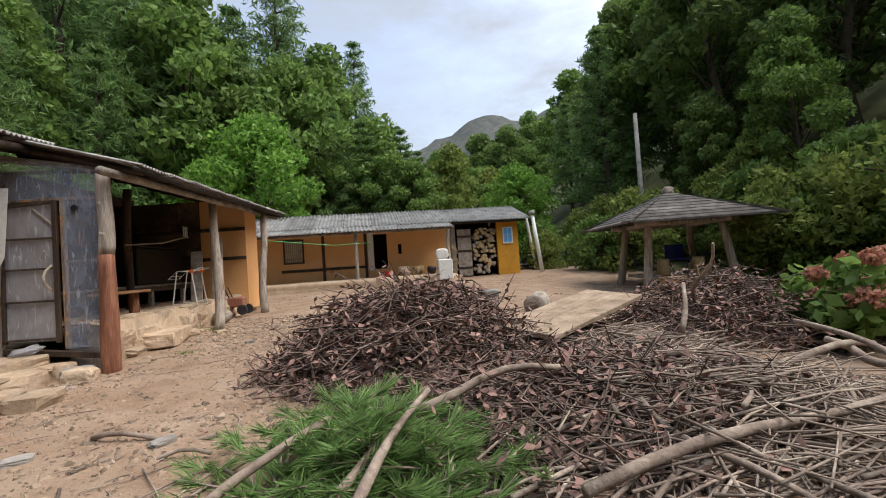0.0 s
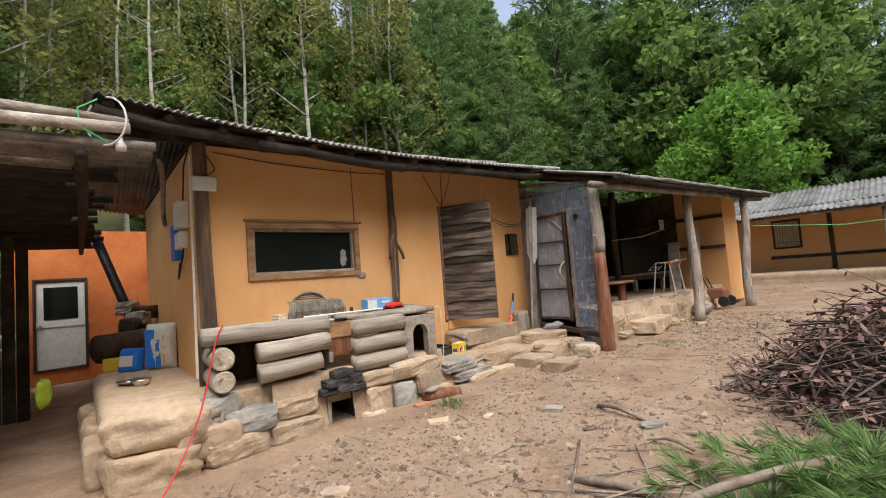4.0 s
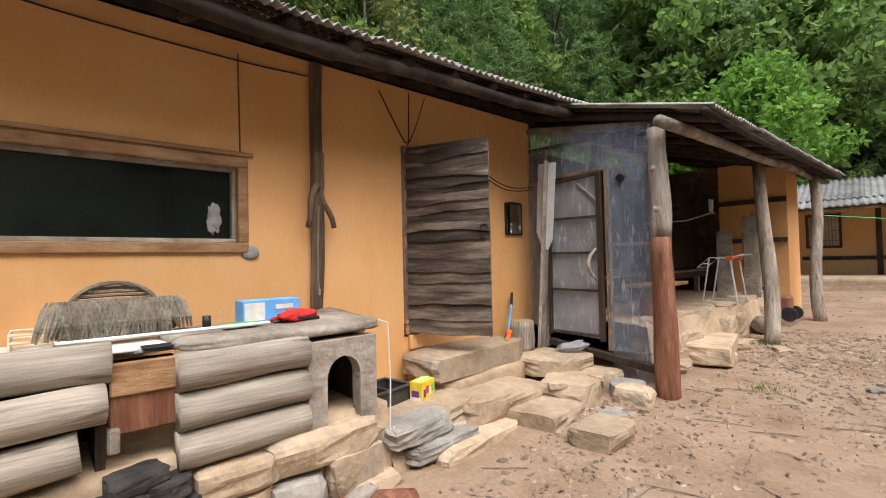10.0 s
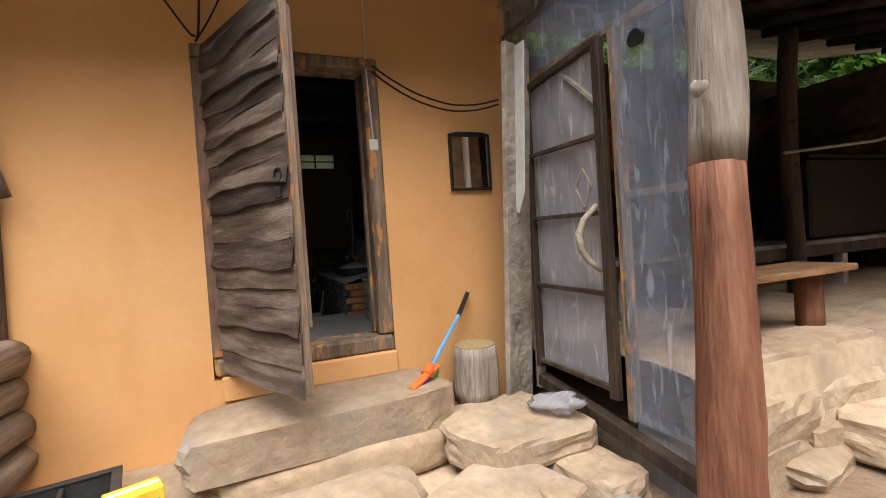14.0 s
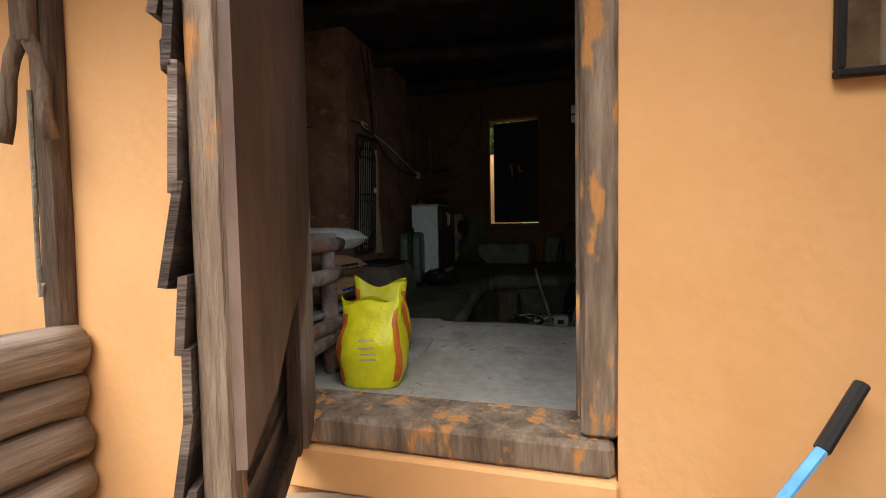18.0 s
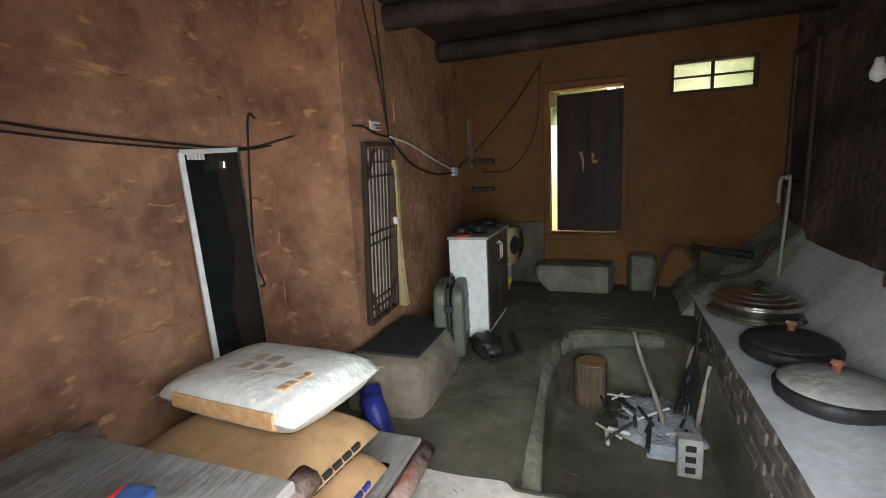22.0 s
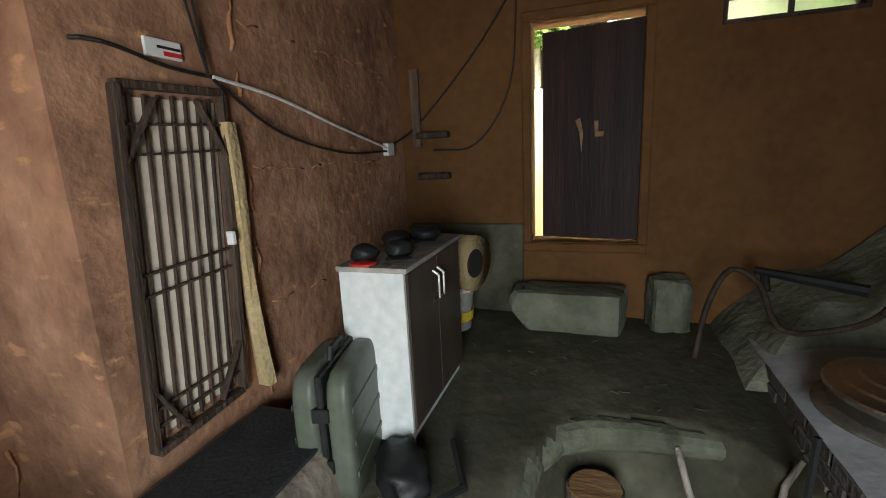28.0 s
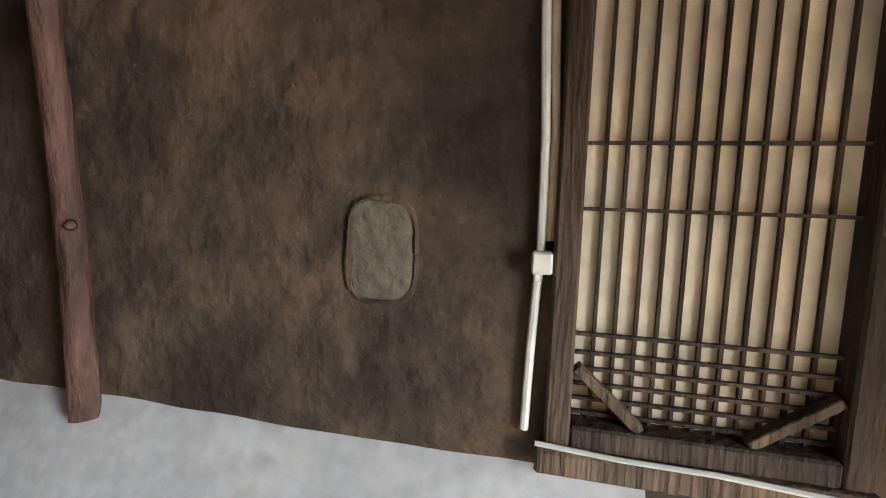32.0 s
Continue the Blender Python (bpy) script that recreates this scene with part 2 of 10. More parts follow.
DOORINNER = mat("old_brown_panel", [(0.115, 0.076, 0.058), (0.18, 0.12, 0.092), (0.27, 0.19, 0.15)], 2.5, 0.6, 0.2, 20, stretch=(1, 1, 0.4), var=0.05, stains=(6.0, (0.16, 0.115, 0.09), 0.66, 0.72, (1, 1, 1)))
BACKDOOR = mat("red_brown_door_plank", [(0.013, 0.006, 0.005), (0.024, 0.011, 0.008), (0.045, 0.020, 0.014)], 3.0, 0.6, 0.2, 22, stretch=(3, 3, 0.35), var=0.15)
JAMB = mat("worn_jamb_wood", [(0.10, 0.07, 0.05), (0.24, 0.175, 0.125), (0.42, 0.33, 0.255)], 5.0, 0.8, 0.7, 22, stretch=(3, 3, 0.4), var=0.12, stains=(8.0, (0.55, 0.26, 0.09), 0.56, 0.63, (2, 2, 0.8)))
WINWOOD = mat("window_frame_wood", [(0.17, 0.085, 0.04), (0.30, 0.165, 0.08), (0.40, 0.25, 0.14)], 5.0, 0.7, 0.4, 22, stretch=(2, 0.6, 2), var=0.15)
SLATE = mat("corrugated_sheet", [(0.20, 0.195, 0.185), (0.31, 0.30, 0.285), (0.44, 0.43, 0.41)], 2.2, 0.85, 0.5, 18, var=0.18, stains=(1.6, (0.11, 0.10, 0.085), 0.55, 0.75, (1, 1, 1)))
SHEDTABLE = mat("greasy_table_wood", [(0.06, 0.048, 0.038), (0.12, 0.10, 0.08), (0.21, 0.175, 0.145)], 3.0, 0.8, 0.6, 22, var=0.2)
OLDSLATE = mat("mossy_old_sheet", [(0.11, 0.112, 0.11), (0.18, 0.182, 0.178), (0.26, 0.262, 0.255)], 2.2, 0.85, 0.5, 18, var=0.18, stains=(1.6, (0.07, 0.068, 0.06), 0.55, 0.75, (1, 1, 1)))
# smoke-dark wood, also given to parts that are only in shade
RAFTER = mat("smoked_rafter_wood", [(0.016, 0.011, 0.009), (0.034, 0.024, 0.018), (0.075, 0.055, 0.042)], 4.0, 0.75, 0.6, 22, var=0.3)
SHEDPOLE = mat("grey_roof_pole", [(0.10, 0.085, 0.07), (0.22, 0.19, 0.16), (0.38, 0.34, 0.29)], 4.0, 0.85, 0.7, 22, var=0.3)
WHITE = mat("white_paint", [(0.66, 0.66, 0.63), (0.76, 0.76, 0.73)], 3.0, 0.45, 0.05, 20, var=0.04, stains=(3, (0.55, 0.53, 0.48), 0.6, 0.8, (1, 1, 1)))
CABWHITE = mat("cabinet_laminate", [(0.62, 0.64, 0.62), (0.70, 0.72, 0.70)], 2.0, 0.5, 0.03, 20, var=0.03)
CABFRONT = mat("dark_wood_laminate", [(0.055, 0.040, 0.032), (0.09, 0.068, 0.055)], 3.0, 0.35, 0.05, 20, stretch=(4, 4, 0.5), var=0.05)
BLACK = mat("black_plastic", [(0.012, 0.012, 0.012), (0.022, 0.022, 0.022)], 5.0, 0.5, 0.1, 30, var=0.1)
DARKTRAY = mat("black_tray_plastic", [(0.03, 0.03, 0.03), (0.065, 0.062, 0.058)], 6.0, 0.6, 0.15, 30, var=0.05)
RUBBER = mat("dark_rubber_mat", [(0.02, 0.02, 0.022), (0.04, 0.04, 0.042)], 8.0, 0.75, 0.3, 60, var=0.05)
STEEL = mat("brushed_steel", [(0.55, 0.54, 0.50), (0.68, 0.67, 0.63)], 4.0, 0.28, 0.05, 40, metal=1.0, var=0.03)
IRON = mat("black_cast_iron", [(0.020, 0.020, 0.021), (0.05, 0.05, 0.052)], 5.0, 0.5, 0.3, 30, metal=0.4, var=0.05)
BLUE = mat("bright_blue_plastic", [(0.02, 0.16, 0.60), (0.03, 0.22, 0.70)], 3.0, 0.4, 0.03, 20, var=0.05)
NAVY = mat("navy_rubber", [(0.015, 0.020, 0.14), (0.03, 0.04, 0.24)], 6.0, 0.4, 0.3, 40, var=0.05)
SKYBLUE = mat("light_blue_print", [(0.10, 0.35, 0.75), (0.16, 0.45, 0.85)], 3.0, 0.5, 0.03, 20, var=0.05)
RED = mat("red_plastic", [(0.55, 0.02, 0.02), (0.65, 0.04, 0.03)], 3.0, 0.5, 0.05, 20, var=0.05)
ORANGE = mat("orange_plastic", [(0.85, 0.14, 0.03), (0.9, 0.18, 0.04)], 3.0, 0.5, 0.03, 20, var=0.05)
GREEN = mat("green_plastic", [(0.05, 0.40, 0.12), (0.08, 0.5, 0.16)], 3.0, 0.5, 0.05, 20, var=0.05)
PURPLE = mat("purple_bristle", [(0.12, 0.03, 0.22), (0.18, 0.05, 0.3)], 3.0, 0.7, 0.2, 50, var=0.05)
YELLOW = mat("yellow_plastic_bag", [(0.62, 0.56, 0.01), (0.78, 0.72, 0.02)], 3.0, 0.35, 0.5, 14, var=0.04)
YELLOWCARD = mat("yellow_carton", [(0.75, 0.52, 0.04), (0.8, 0.58, 0.06)], 3.0, 0.6, 0.05, 20, var=0.03)
BROWNPAPER = mat("brown_paper_sack", [(0.28, 0.165, 0.08), (0.36, 0.22, 0.115)], 4.0, 0.8, 0.4, 16, var=0.1)
WHITESACK = mat("white_woven_sack", [(0.62, 0.60, 0.55), (0.74, 0.72, 0.68)], 5.0, 0.6, 0.5, 24, var=0.05)
OLIVE = mat("olive_suitcase_shell", [(0.085, 0.095, 0.07), (0.12, 0.13, 0.10)], 2.0, 0.4, 0.05, 30, var=0.03)
PAPER = mat("door_paper", [(0.60, 0.52, 0.40), (0.72, 0.64, 0.52)], 3.0, 0.9, 0.15, 20, var=0.05, stains=(3, (0.45, 0.36, 0.25), 0.6, 0.8, (1, 1, 1)))
BRICK = mat("fired_brick", [(0.36, 0.15, 0.07), (0.48, 0.22, 0.11)], 6.0, 0.85, 0.6, 30, var=0.25)
GREYBRICK = mat("smoked_brick", [(0.10, 0.085, 0.075), (0.19, 0.165, 0.145)], 6.0, 0.85, 0.6, 30, var=0.25)
ASH = mat("grey_ash", [(0.25, 0.27, 0.30), (0.48, 0.50, 0.54)], 9.0, 0.95, 0.9, 40, var=0.0)
# ashy cement, its colour lightened and blued for the doorway's skylight
HEARTHTOP = mat("pale_ashy_cement", [(0.36, 0.365, 0.38), (0.50, 0.505, 0.52), (0.60, 0.605, 0.62)], 1.8, 0.8, 0.12, 26, stains=(3.0, (0.16, 0.15, 0.14), 0.62, 0.80, (1, 1, 1)), var=0.0)
# greenish stone, darkened in its colour for the shade at the back
GREENISH_DARK = mat("mossy_dark_stone", [(0.085, 0.09, 0.06), (0.15, 0.155, 0.11), (0.22, 0.215, 0.165)], 3.0, 0.9, 0.8, 18, var=0.15)
HINGEWOOD = mat("peeling_brown_jamb", [(0.11, 0.066, 0.048), (0.21, 0.13, 0.095), (0.34, 0.235, 0.18)], 4.0, 0.7, 0.4, 20, stretch=(2, 2, 0.7), var=0.08, stains=(5.0, (0.50, 0.22, 0.09), 0.54, 0.66, (1.5, 1.5, 0.7)))
BARKPOLE = mat("grey_red_bark", [(0.085, 0.052, 0.042), (0.19, 0.13, 0.11), (0.33, 0.26, 0.225)], 5.0, 0.85, 0.9, 22, var=0.15, stains=(7.0, (0.24, 0.09, 0.06), 0.56, 0.70, (1, 1, 1)))
PRINTTAN = mat("faded_tan_print", [(0.40, 0.32, 0.22), (0.52, 0.44, 0.33)], 12.0, 0.6, 0.2, 24, var=0.0)
PRINTORANGE = mat("faded_orange_print", [(0.55, 0.30, 0.12), (0.66, 0.42, 0.22)], 12.0, 0.6, 0.2, 24, var=0.0)
SHELFGREY = mat("dusty_shelf_board", [(0.10, 0.09, 0.082), (0.17, 0.157, 0.146), (0.26, 0.245, 0.23)], 3.0, 0.85, 0.4, 22, stretch=(0.5, 2, 1), var=0.08, stains=(4.0, (0.07, 0.058, 0.048), 0.56, 0.72, (1, 1, 1)))
BENCHCLAY = mat("grey_brown_clay", [(0.13, 0.105, 0.078), (0.21, 0.172, 0.13), (0.29, 0.245, 0.19)], 2.6, 0.92, 0.6, 18, var=0.04, stains=(4.0, (0.10, 0.085, 0.066), 0.55, 0.74, (1, 1, 1)))
TOOLBLUE = mat("dull_blue_plastic", [(0.03, 0.075, 0.22), (0.055, 0.12, 0.30)], 6.0, 0.45, 0.3, 24, var=0.0, stains=(9.0, (0.02, 0.02, 0.025), 0.55, 0.64, (1, 1, 1)))
POSTBARK = mat("smoked_post_bark", [(0.05, 0.027, 0.02), (0.11, 0.055, 0.042), (0.20, 0.10, 0.08)], 6.0, 0.75, 0.8, 20, stretch=(2, 2, 0.6), var=0.08)
PALEWOOD = mat("cracked_sawn_wood", [(0.30, 0.25, 0.19), (0.43, 0.365, 0.28), (0.54, 0.47, 0.37)], 7.0, 0.9, 0.8, 26, var=0.12, stains=(9.0, (0.16, 0.125, 0.09), 0.58, 0.70, (1, 1, 1)))
PLANKTAN = mat("tan_plank_wood", [(0.23, 0.165, 0.11), (0.36, 0.27, 0.19), (0.48, 0.38, 0.28)], 3.0, 0.85, 0.7, 22, stretch=(1, 1, 1), var=0.15, stains=(4.0, (0.16, 0.115, 0.08), 0.56, 0.74, (1, 1, 1)))
GAZROOF = mat("dark_roof_board", [(0.055, 0.05, 0.045), (0.11, 0.10, 0.092), (0.20, 0.185, 0.17)], 3.0, 0.85, 0.7, 20, var=0.3)
ROPE = mat("straw_rope", [(0.16, 0.135, 0.105), (0.28, 0.245, 0.20)], 8.0, 0.95, 0.8, 60, var=0.25)
STRAW = mat("pale_straw", [(0.38, 0.28, 0.14), (0.5, 0.38, 0.2)], 8.0, 0.95, 0.5, 60, var=0.2)
CABLE = mat("black_cable", [(0.012, 0.012, 0.012), (0.025, 0.022, 0.02)], 5.0, 0.6, 0.1, 30, var=0.1)
REDCORD = mat("red_cord", [(0.55, 0.03, 0.03), (0.7, 0.06, 0.05)], 5.0, 0.7, 0.1, 30, var=0.05)
# near-black colour for sheets and discs that stand in for shade
ROOM_SHADE = mat("unlit_room_lining", [(0.02, 0.018, 0.016), (0.03, 0.026, 0.022)], 2.0, 0.95, 0.1, 10, var=0.0)
STICK = mat("dry_stick_bark", [(0.13, 0.095, 0.075), (0.25, 0.195, 0.155), (0.42, 0.35, 0.28)], 5.0, 0.85, 0.5, 30, var=0.35, island=True)
DARKTWIG = mat("dead_twig", [(0.085, 0.06, 0.048), (0.18, 0.135, 0.11)], 5.0, 0.85, 0.3, 30, var=0.35, island=True)
DEADLEAF = mat("shrivelled_leaf", [(0.15, 0.085, 0.07), (0.31, 0.19, 0.155)], 5.0, 0.8, 0.3, 30, var=0.45, island=True)


def leafmat(name, c1, c2, var=0.4, rough=0.6):
    m = mat(name, [c1, c2], 1.2, rough, 0.0, 20, var=var, island=True)
    b = m.node_tree.nodes["Principled BSDF"]
    N, L = m.node_tree.nodes, m.node_tree.links
    tr, mx = N.new("ShaderNodeBsdfTranslucent"), N.new("ShaderNodeMixShader")
    mx.inputs[0].default_value = 0.5
    L.new(b.inputs["Base Color"].links[0].from_socket, tr.inputs["Color"])
    L.new(b.outputs[0], mx.inputs[1])
    L.new(tr.outputs[0], mx.inputs[2])
    L.new(mx.outputs[0], N["Material Output"].inputs["Surface"])
    return m


LEAF_BRIGHT = leafmat("bright_green_leaf", (0.13, 0.27, 0.045), (0.24, 0.43, 0.08))
LEAF_MID = leafmat("mid_green_leaf", (0.12, 0.205, 0.05), (0.22, 0.34, 0.09))
LEAF_DARK = leafmat("dark_green_leaf", (0.11, 0.175, 0.05), (0.205, 0.30, 0.09))
LEAF_YELLOW = leafmat("yellowing_leaf", (0.15, 0.21, 0.048), (0.27, 0.32, 0.085))
NEEDLE = leafmat("pine_needle", (0.10, 0.185, 0.062), (0.21, 0.33, 0.11))
NEEDLE_FRESH = leafmat("fresh_pine_needle", (0.11, 0.20, 0.055), (0.23, 0.36, 0.12))
LEAF_BIRCH = leafmat("sparse_birch_leaf", (0.17, 0.195, 0.053), (0.32, 0.315, 0.095))
PETAL = leafmat("faded_pink_petal", (0.40, 0.17, 0.11), (0.55, 0.30, 0.22), 0.2)
ENDWALL = mat("amber_end_wall", [(0.48, 0.22, 0.022), (0.56, 0.27, 0.03), (0.62, 0.32, 0.045)], 1.2, 0.85, 0.3, 18, stains=(2.0, (0.42, 0.20, 0.03), 0.58, 0.8, (1, 1, 1)), var=0.0)
BARK = mat("tree_bark", [(0.055, 0.042, 0.032), (0.12, 0.095, 0.075)], 5.0, 0.9, 0.8, 14, stretch=(1, 1, 0.3), var=0.2)
BIRCH = mat("pale_birch_bark", [(0.30, 0.28, 0.25), (0.50, 0.48, 0.44)], 4.0, 0.8, 0.4, 14, var=0.15, stains=(8, (0.08, 0.07, 0.06), 0.58, 0.68, (0.5, 0.5, 3)))


def glassy(name, color, rough, alpha, ior=1.45):
    m = bpy.data.materials.new(name)
    m.use_nodes = True
    N, L = m.node_tree.nodes, m.node_tree.links
    b = N["Principled BSDF"]
    b.inputs["Base Color"].default_value = (*color, 1)
    b.inputs["Roughness"].default_value = rough
    b.inputs["IOR"].default_value = ior
    nz = N.new("ShaderNodeTexNoise")
    nz.inputs["Scale"].default_value, nz.inputs["Detail"].default_value, nz.inputs["Distortion"].default_value = 2.2, 4.0, 1.5
    tc = N.new("ShaderNodeTexCoord")
    mp = N.new("ShaderNodeMapping")
    mp.inputs["Scale"].default_value = (1.6, 1.6, 0.8)
    mp.inputs["Rotation"].default_value = (0.2, 0.35, 0.0)
    L.new(tc.outputs["Object"], mp.inputs[0])
    L.new(mp.outputs[0], nz.inputs["Vector"])
    bp = N.new("ShaderNodeBump")
    bp.inputs["Strength"].default_value, bp.inputs["Distance"].default_value = 0.75, 0.04
    L.new(nz.outputs[0], bp.inputs["Height"])
    L.new(bp.outputs[0], b.inputs["Normal"])
    mr = N.new("ShaderNodeMapRange")
    mr.inputs["From Min"].default_value, mr.inputs["From Max"].default_value = 0.35, 0.7
    mr.inputs["To Min"].default_value, mr.inputs["To Max"].default_value = alpha - 0.06, min(1.0, alpha + 0.10)
    L.new(nz.outputs[0], mr.inputs["Value"])
    # white streaks painted into colour and alpha for highlights on the film's folds
    m2, n2, r2, ad = N.new("ShaderNodeMapping"), N.new("ShaderNodeTexNoise"), N.new("ShaderNodeMapRange"), N.new("ShaderNodeMath")
    m2.inputs["Scale"].default_value, m2.inputs["Rotation"].default_value = (13.0, 13.0, 2.2), (0.0, 0.35, 0.0)
    n2.inputs["Scale"].default_value, n2.inputs["Detail"].default_value, n2.inputs["Distortion"].default_value = 1.6, 5.0, 1.2
    r2.inputs["From Min"].default_value, r2.inputs["From Max"].default_value = 0.56, 0.72
    r2.inputs["To Min"].default_value, r2.inputs["To Max"].default_value = 0.0, 0.17
    L.new(tc.outputs["Object"], m2.inputs[0])
    L.new(m2.outputs[0], n2.inputs["Vector"])
    L.new(n2.outputs[0], r2.inputs["Value"])
    L.new(mr.outputs[0], ad.inputs[0])
    L.new(r2.outputs[0], ad.inputs[1])
    L.new(ad.outputs[0], b.inputs["Alpha"])
    cm = N.new("ShaderNodeMix")
    cm.data_type = "RGBA"
    cm.inputs[6].default_value, cm.inputs[7].default_value = (*color, 1), (0.78, 0.80, 0.84, 1)
    mu = N.new("ShaderNodeMath")
    mu.operation = "MULTIPLY"
    mu.inputs[1].default_value = 3.2
    L.new(r2.outputs[0], mu.inputs[0])
    L.new(mu.outputs[0], cm.inputs[0])
    L.new(cm.outputs[2], b.inputs["Base Color"])
    return m


FILM = glassy("milky_plastic_film", (0.46, 0.45, 0.48), 0.2, 0.52)
FILMBLUE = glassy("bluish_plastic_film", (0.36, 0.40, 0.50), 0.12, 0.40)
PANE = bpy.data.materials.new("dark_window_glass")
PANE.use_nodes = True
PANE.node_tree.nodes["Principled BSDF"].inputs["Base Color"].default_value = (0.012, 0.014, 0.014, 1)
PANE.node_tree.nodes["Principled BSDF"].inputs["Roughness"].default_value = 0.06
MIRROR = bpy.data.materials.new("mirror_glass")
MIRROR.use_nodes = True
MIRROR.node_tree.nodes["Principled BSDF"].inputs["Base Color"].default_value = (0.86, 0.88, 0.88, 1)
MIRROR.node_tree.nodes["Principled BSDF"].inputs["Metallic"].default_value = 1.0
MIRROR.node_tree.nodes["Principled BSDF"].inputs["Roughness"].default_value = 0.03
GLASSLIT = mat("frosted_window_glass", [(0.72, 0.72, 0.62), (0.8, 0.8, 0.7)], 2.0, 0.5, 0.05, 20, var=0.06)
GLASSLIT.node_tree.nodes["Principled BSDF"].inputs["Roughness"].default_value = 0.35
socket(GLASSLIT.node_tree.nodes["Principled BSDF"], "Transmission Weight", "Transmission").default_value = 1.0


# ---- building tools ----
def curve(pts, n=5):
    """A smooth line through pts."""
    p = [Vector(q) for q in pts]
    p = [p[0] * 2 - p[1]] + p + [p[-1] * 2 - p[-2]]
    out = []
    for a, b, c, d in zip(p, p[1:], p[2:], p[3:]):
        for k in range(n):
            t = k / n
            out.append(0.5 * (b * 2 + (c - a) * t + (a * 2 - b * 5 + c * 4 - d) * t ** 2 + (b * 3 - a - c * 3 + d) * t ** 3))
    return out + [p[-2]]


class G:
    """Collects vertices and faces for one mesh."""

    def __init__(self):
        self.v, self.f = [], []

    def add(self, verts, faces):
        o = len(self.v)
        self.v += [tuple(p) for p in verts]
        self.f += [tuple(i + o for i in q) for q in faces]
        return self

    def box(self, a, b, ch=0.0, m=None):
        """A box from corner a to corner b with chamfered edges, turned by m."""
        lo, hi = np.minimum(a, b), np.maximum(a, b)
        c, h = (lo + hi) / 2, (hi - lo) / 2
        ch = min(ch, 0.45 * float(h.min()))
        V, F = [], []
        if ch <= 0:
            for sx in (-1, 1):
                for sy in (-1, 1):
                    for sz in (-1, 1):
                        V.append(c + h * (sx, sy, sz))
            F = [(0, 1, 3, 2), (4, 6, 7, 5), (0, 4, 5, 1), (2, 3, 7, 6), (0, 2, 6, 4), (1, 5, 7, 3)]
        else:
            ix = {}
            for sx in (-1, 1):
                for sy in (-1, 1):
                    for sz in (-1, 1):
                        for ax in range(3):
                            p = h - ch
                            p = p.copy()
                            p[ax] = h[ax]
                            ix[(sx, sy, sz, ax)] = len(V)
                            V.append(c + p * (sx, sy, sz))
            for ax in range(3):
                u, w = (ax + 1) % 3, (ax + 2) % 3
                for s in (-1, 1):
                    q = []
                    for su, sw in ((-1, -1), (1, -1), (1, 1), (-1, 1)):
                        k = [0, 0, 0]
                        k[ax], k[u], k[w] = s, su, sw
                        q.append(ix[(*k, ax)])
                    F.append(tuple(q) if s > 0 else tuple(q[::-1]))
                for su in (-1, 1):
                    for sw in (-1, 1):
                        k1, k2 = [0, 0, 0], [0, 0, 0]
                        k1[u], k1[w], k1[ax] = su, sw, -1
                        k2[u], k2[w], k2[ax] = su, sw, 1
                        q = (ix[(*k1, u)], ix[(*k2, u)], ix[(*k2, w)], ix[(*k1, w)])
                        F.append(q if su * sw > 0 else q[::-1])
            for sx in (-1, 1):
                for sy in (-1, 1):
                    for sz in (-1, 1):
                        q = tuple(ix[(sx, sy, sz, k)] for k in range(3))
                        F.append(q if sx * sy * sz > 0 else q[::-1])
        if m is not None:
            V = [m @ Vector(p) for p in V]
        return self.add(V, F)

    def tube(self, pts, radii, n=8, rough=0.0, seed=0, caps=True):
        """A round bar through pts, its radius changing and its surface uneven."""
        pts = [Vector(p) for p in pts]
        if not hasattr(radii, "__len__"):
            radii = [radii] * len(pts)
        rr = random.Random(seed)
        ph = [rr.uniform(0, 6.28) for _ in range(4)]
        V = []
        d0 = (pts[1] - pts[0]).normalized()
        side = d0.cross(Vector((0.13, 0.27, 1.0)) if abs(d0.z) < 0.9 else Vector((1, 0.1, 0.2))).normalized()
        for i, p in enumerate(pts):
            d = (pts[min(i + 1, len(pts) - 1)] - pts[max(i - 1, 0)]).normalized()
            side = (side - d * side.dot(d)).normalized()
            up = d.cross(side)
            for k in range(n):
                a = 6.28318 * k / n
                r = radii[i] * (1 + rough * (math.sin(2 * a + ph[0] + i * 0.7) * 0.5 + math.sin(3 * a + ph[1] - i * 0.9) * 0.4 + rr.uniform(-0.5, 0.5)))
                V.append(p + (side * math.cos(a) + up * math.sin(a)) * r)
        F = []
        for i in range(len(pts) - 1):
            for k in range(n):
                a, b = i * n + k, i * n + (k + 1) % n
                F.append((a, b, b + n, a + n))
        if caps:
            F.append(tuple(range(n))[::-1])
            F.append(tuple(range((len(pts) - 1) * n, len(pts) * n)))
        return self.add(V, F)

    def log(self, a, b, r0, r1, n=12, seg=6, bend=0.02, rough=0.06, seed=0):
        a, b = Vector(a), Vector(b)
        rr = random.Random(seed)
        d = (b - a)
        s = d.cross(Vector((0.3, 0.5, 0.8))).normalized()
        u = d.normalized().cross(s)
        off = [(rr.uniform(-1, 1) * bend, rr.uniform(-1, 1) * bend) for _ in range(3)]
        pts, rad = [], []
        for i in range(seg + 1):
            t = i / seg
            w = math.sin(math.pi * t)
            w2 = math.sin(2 * math.pi * t)
            pts.append(a + d * t + s * (off[0][0] * w + off[1][0] * w2) + u * (off[0][1] * w + off[1][1] * w2))
            rad.append(r0 + (r1 - r0) * t)
        return self.tube(pts, rad, n, rough, seed)

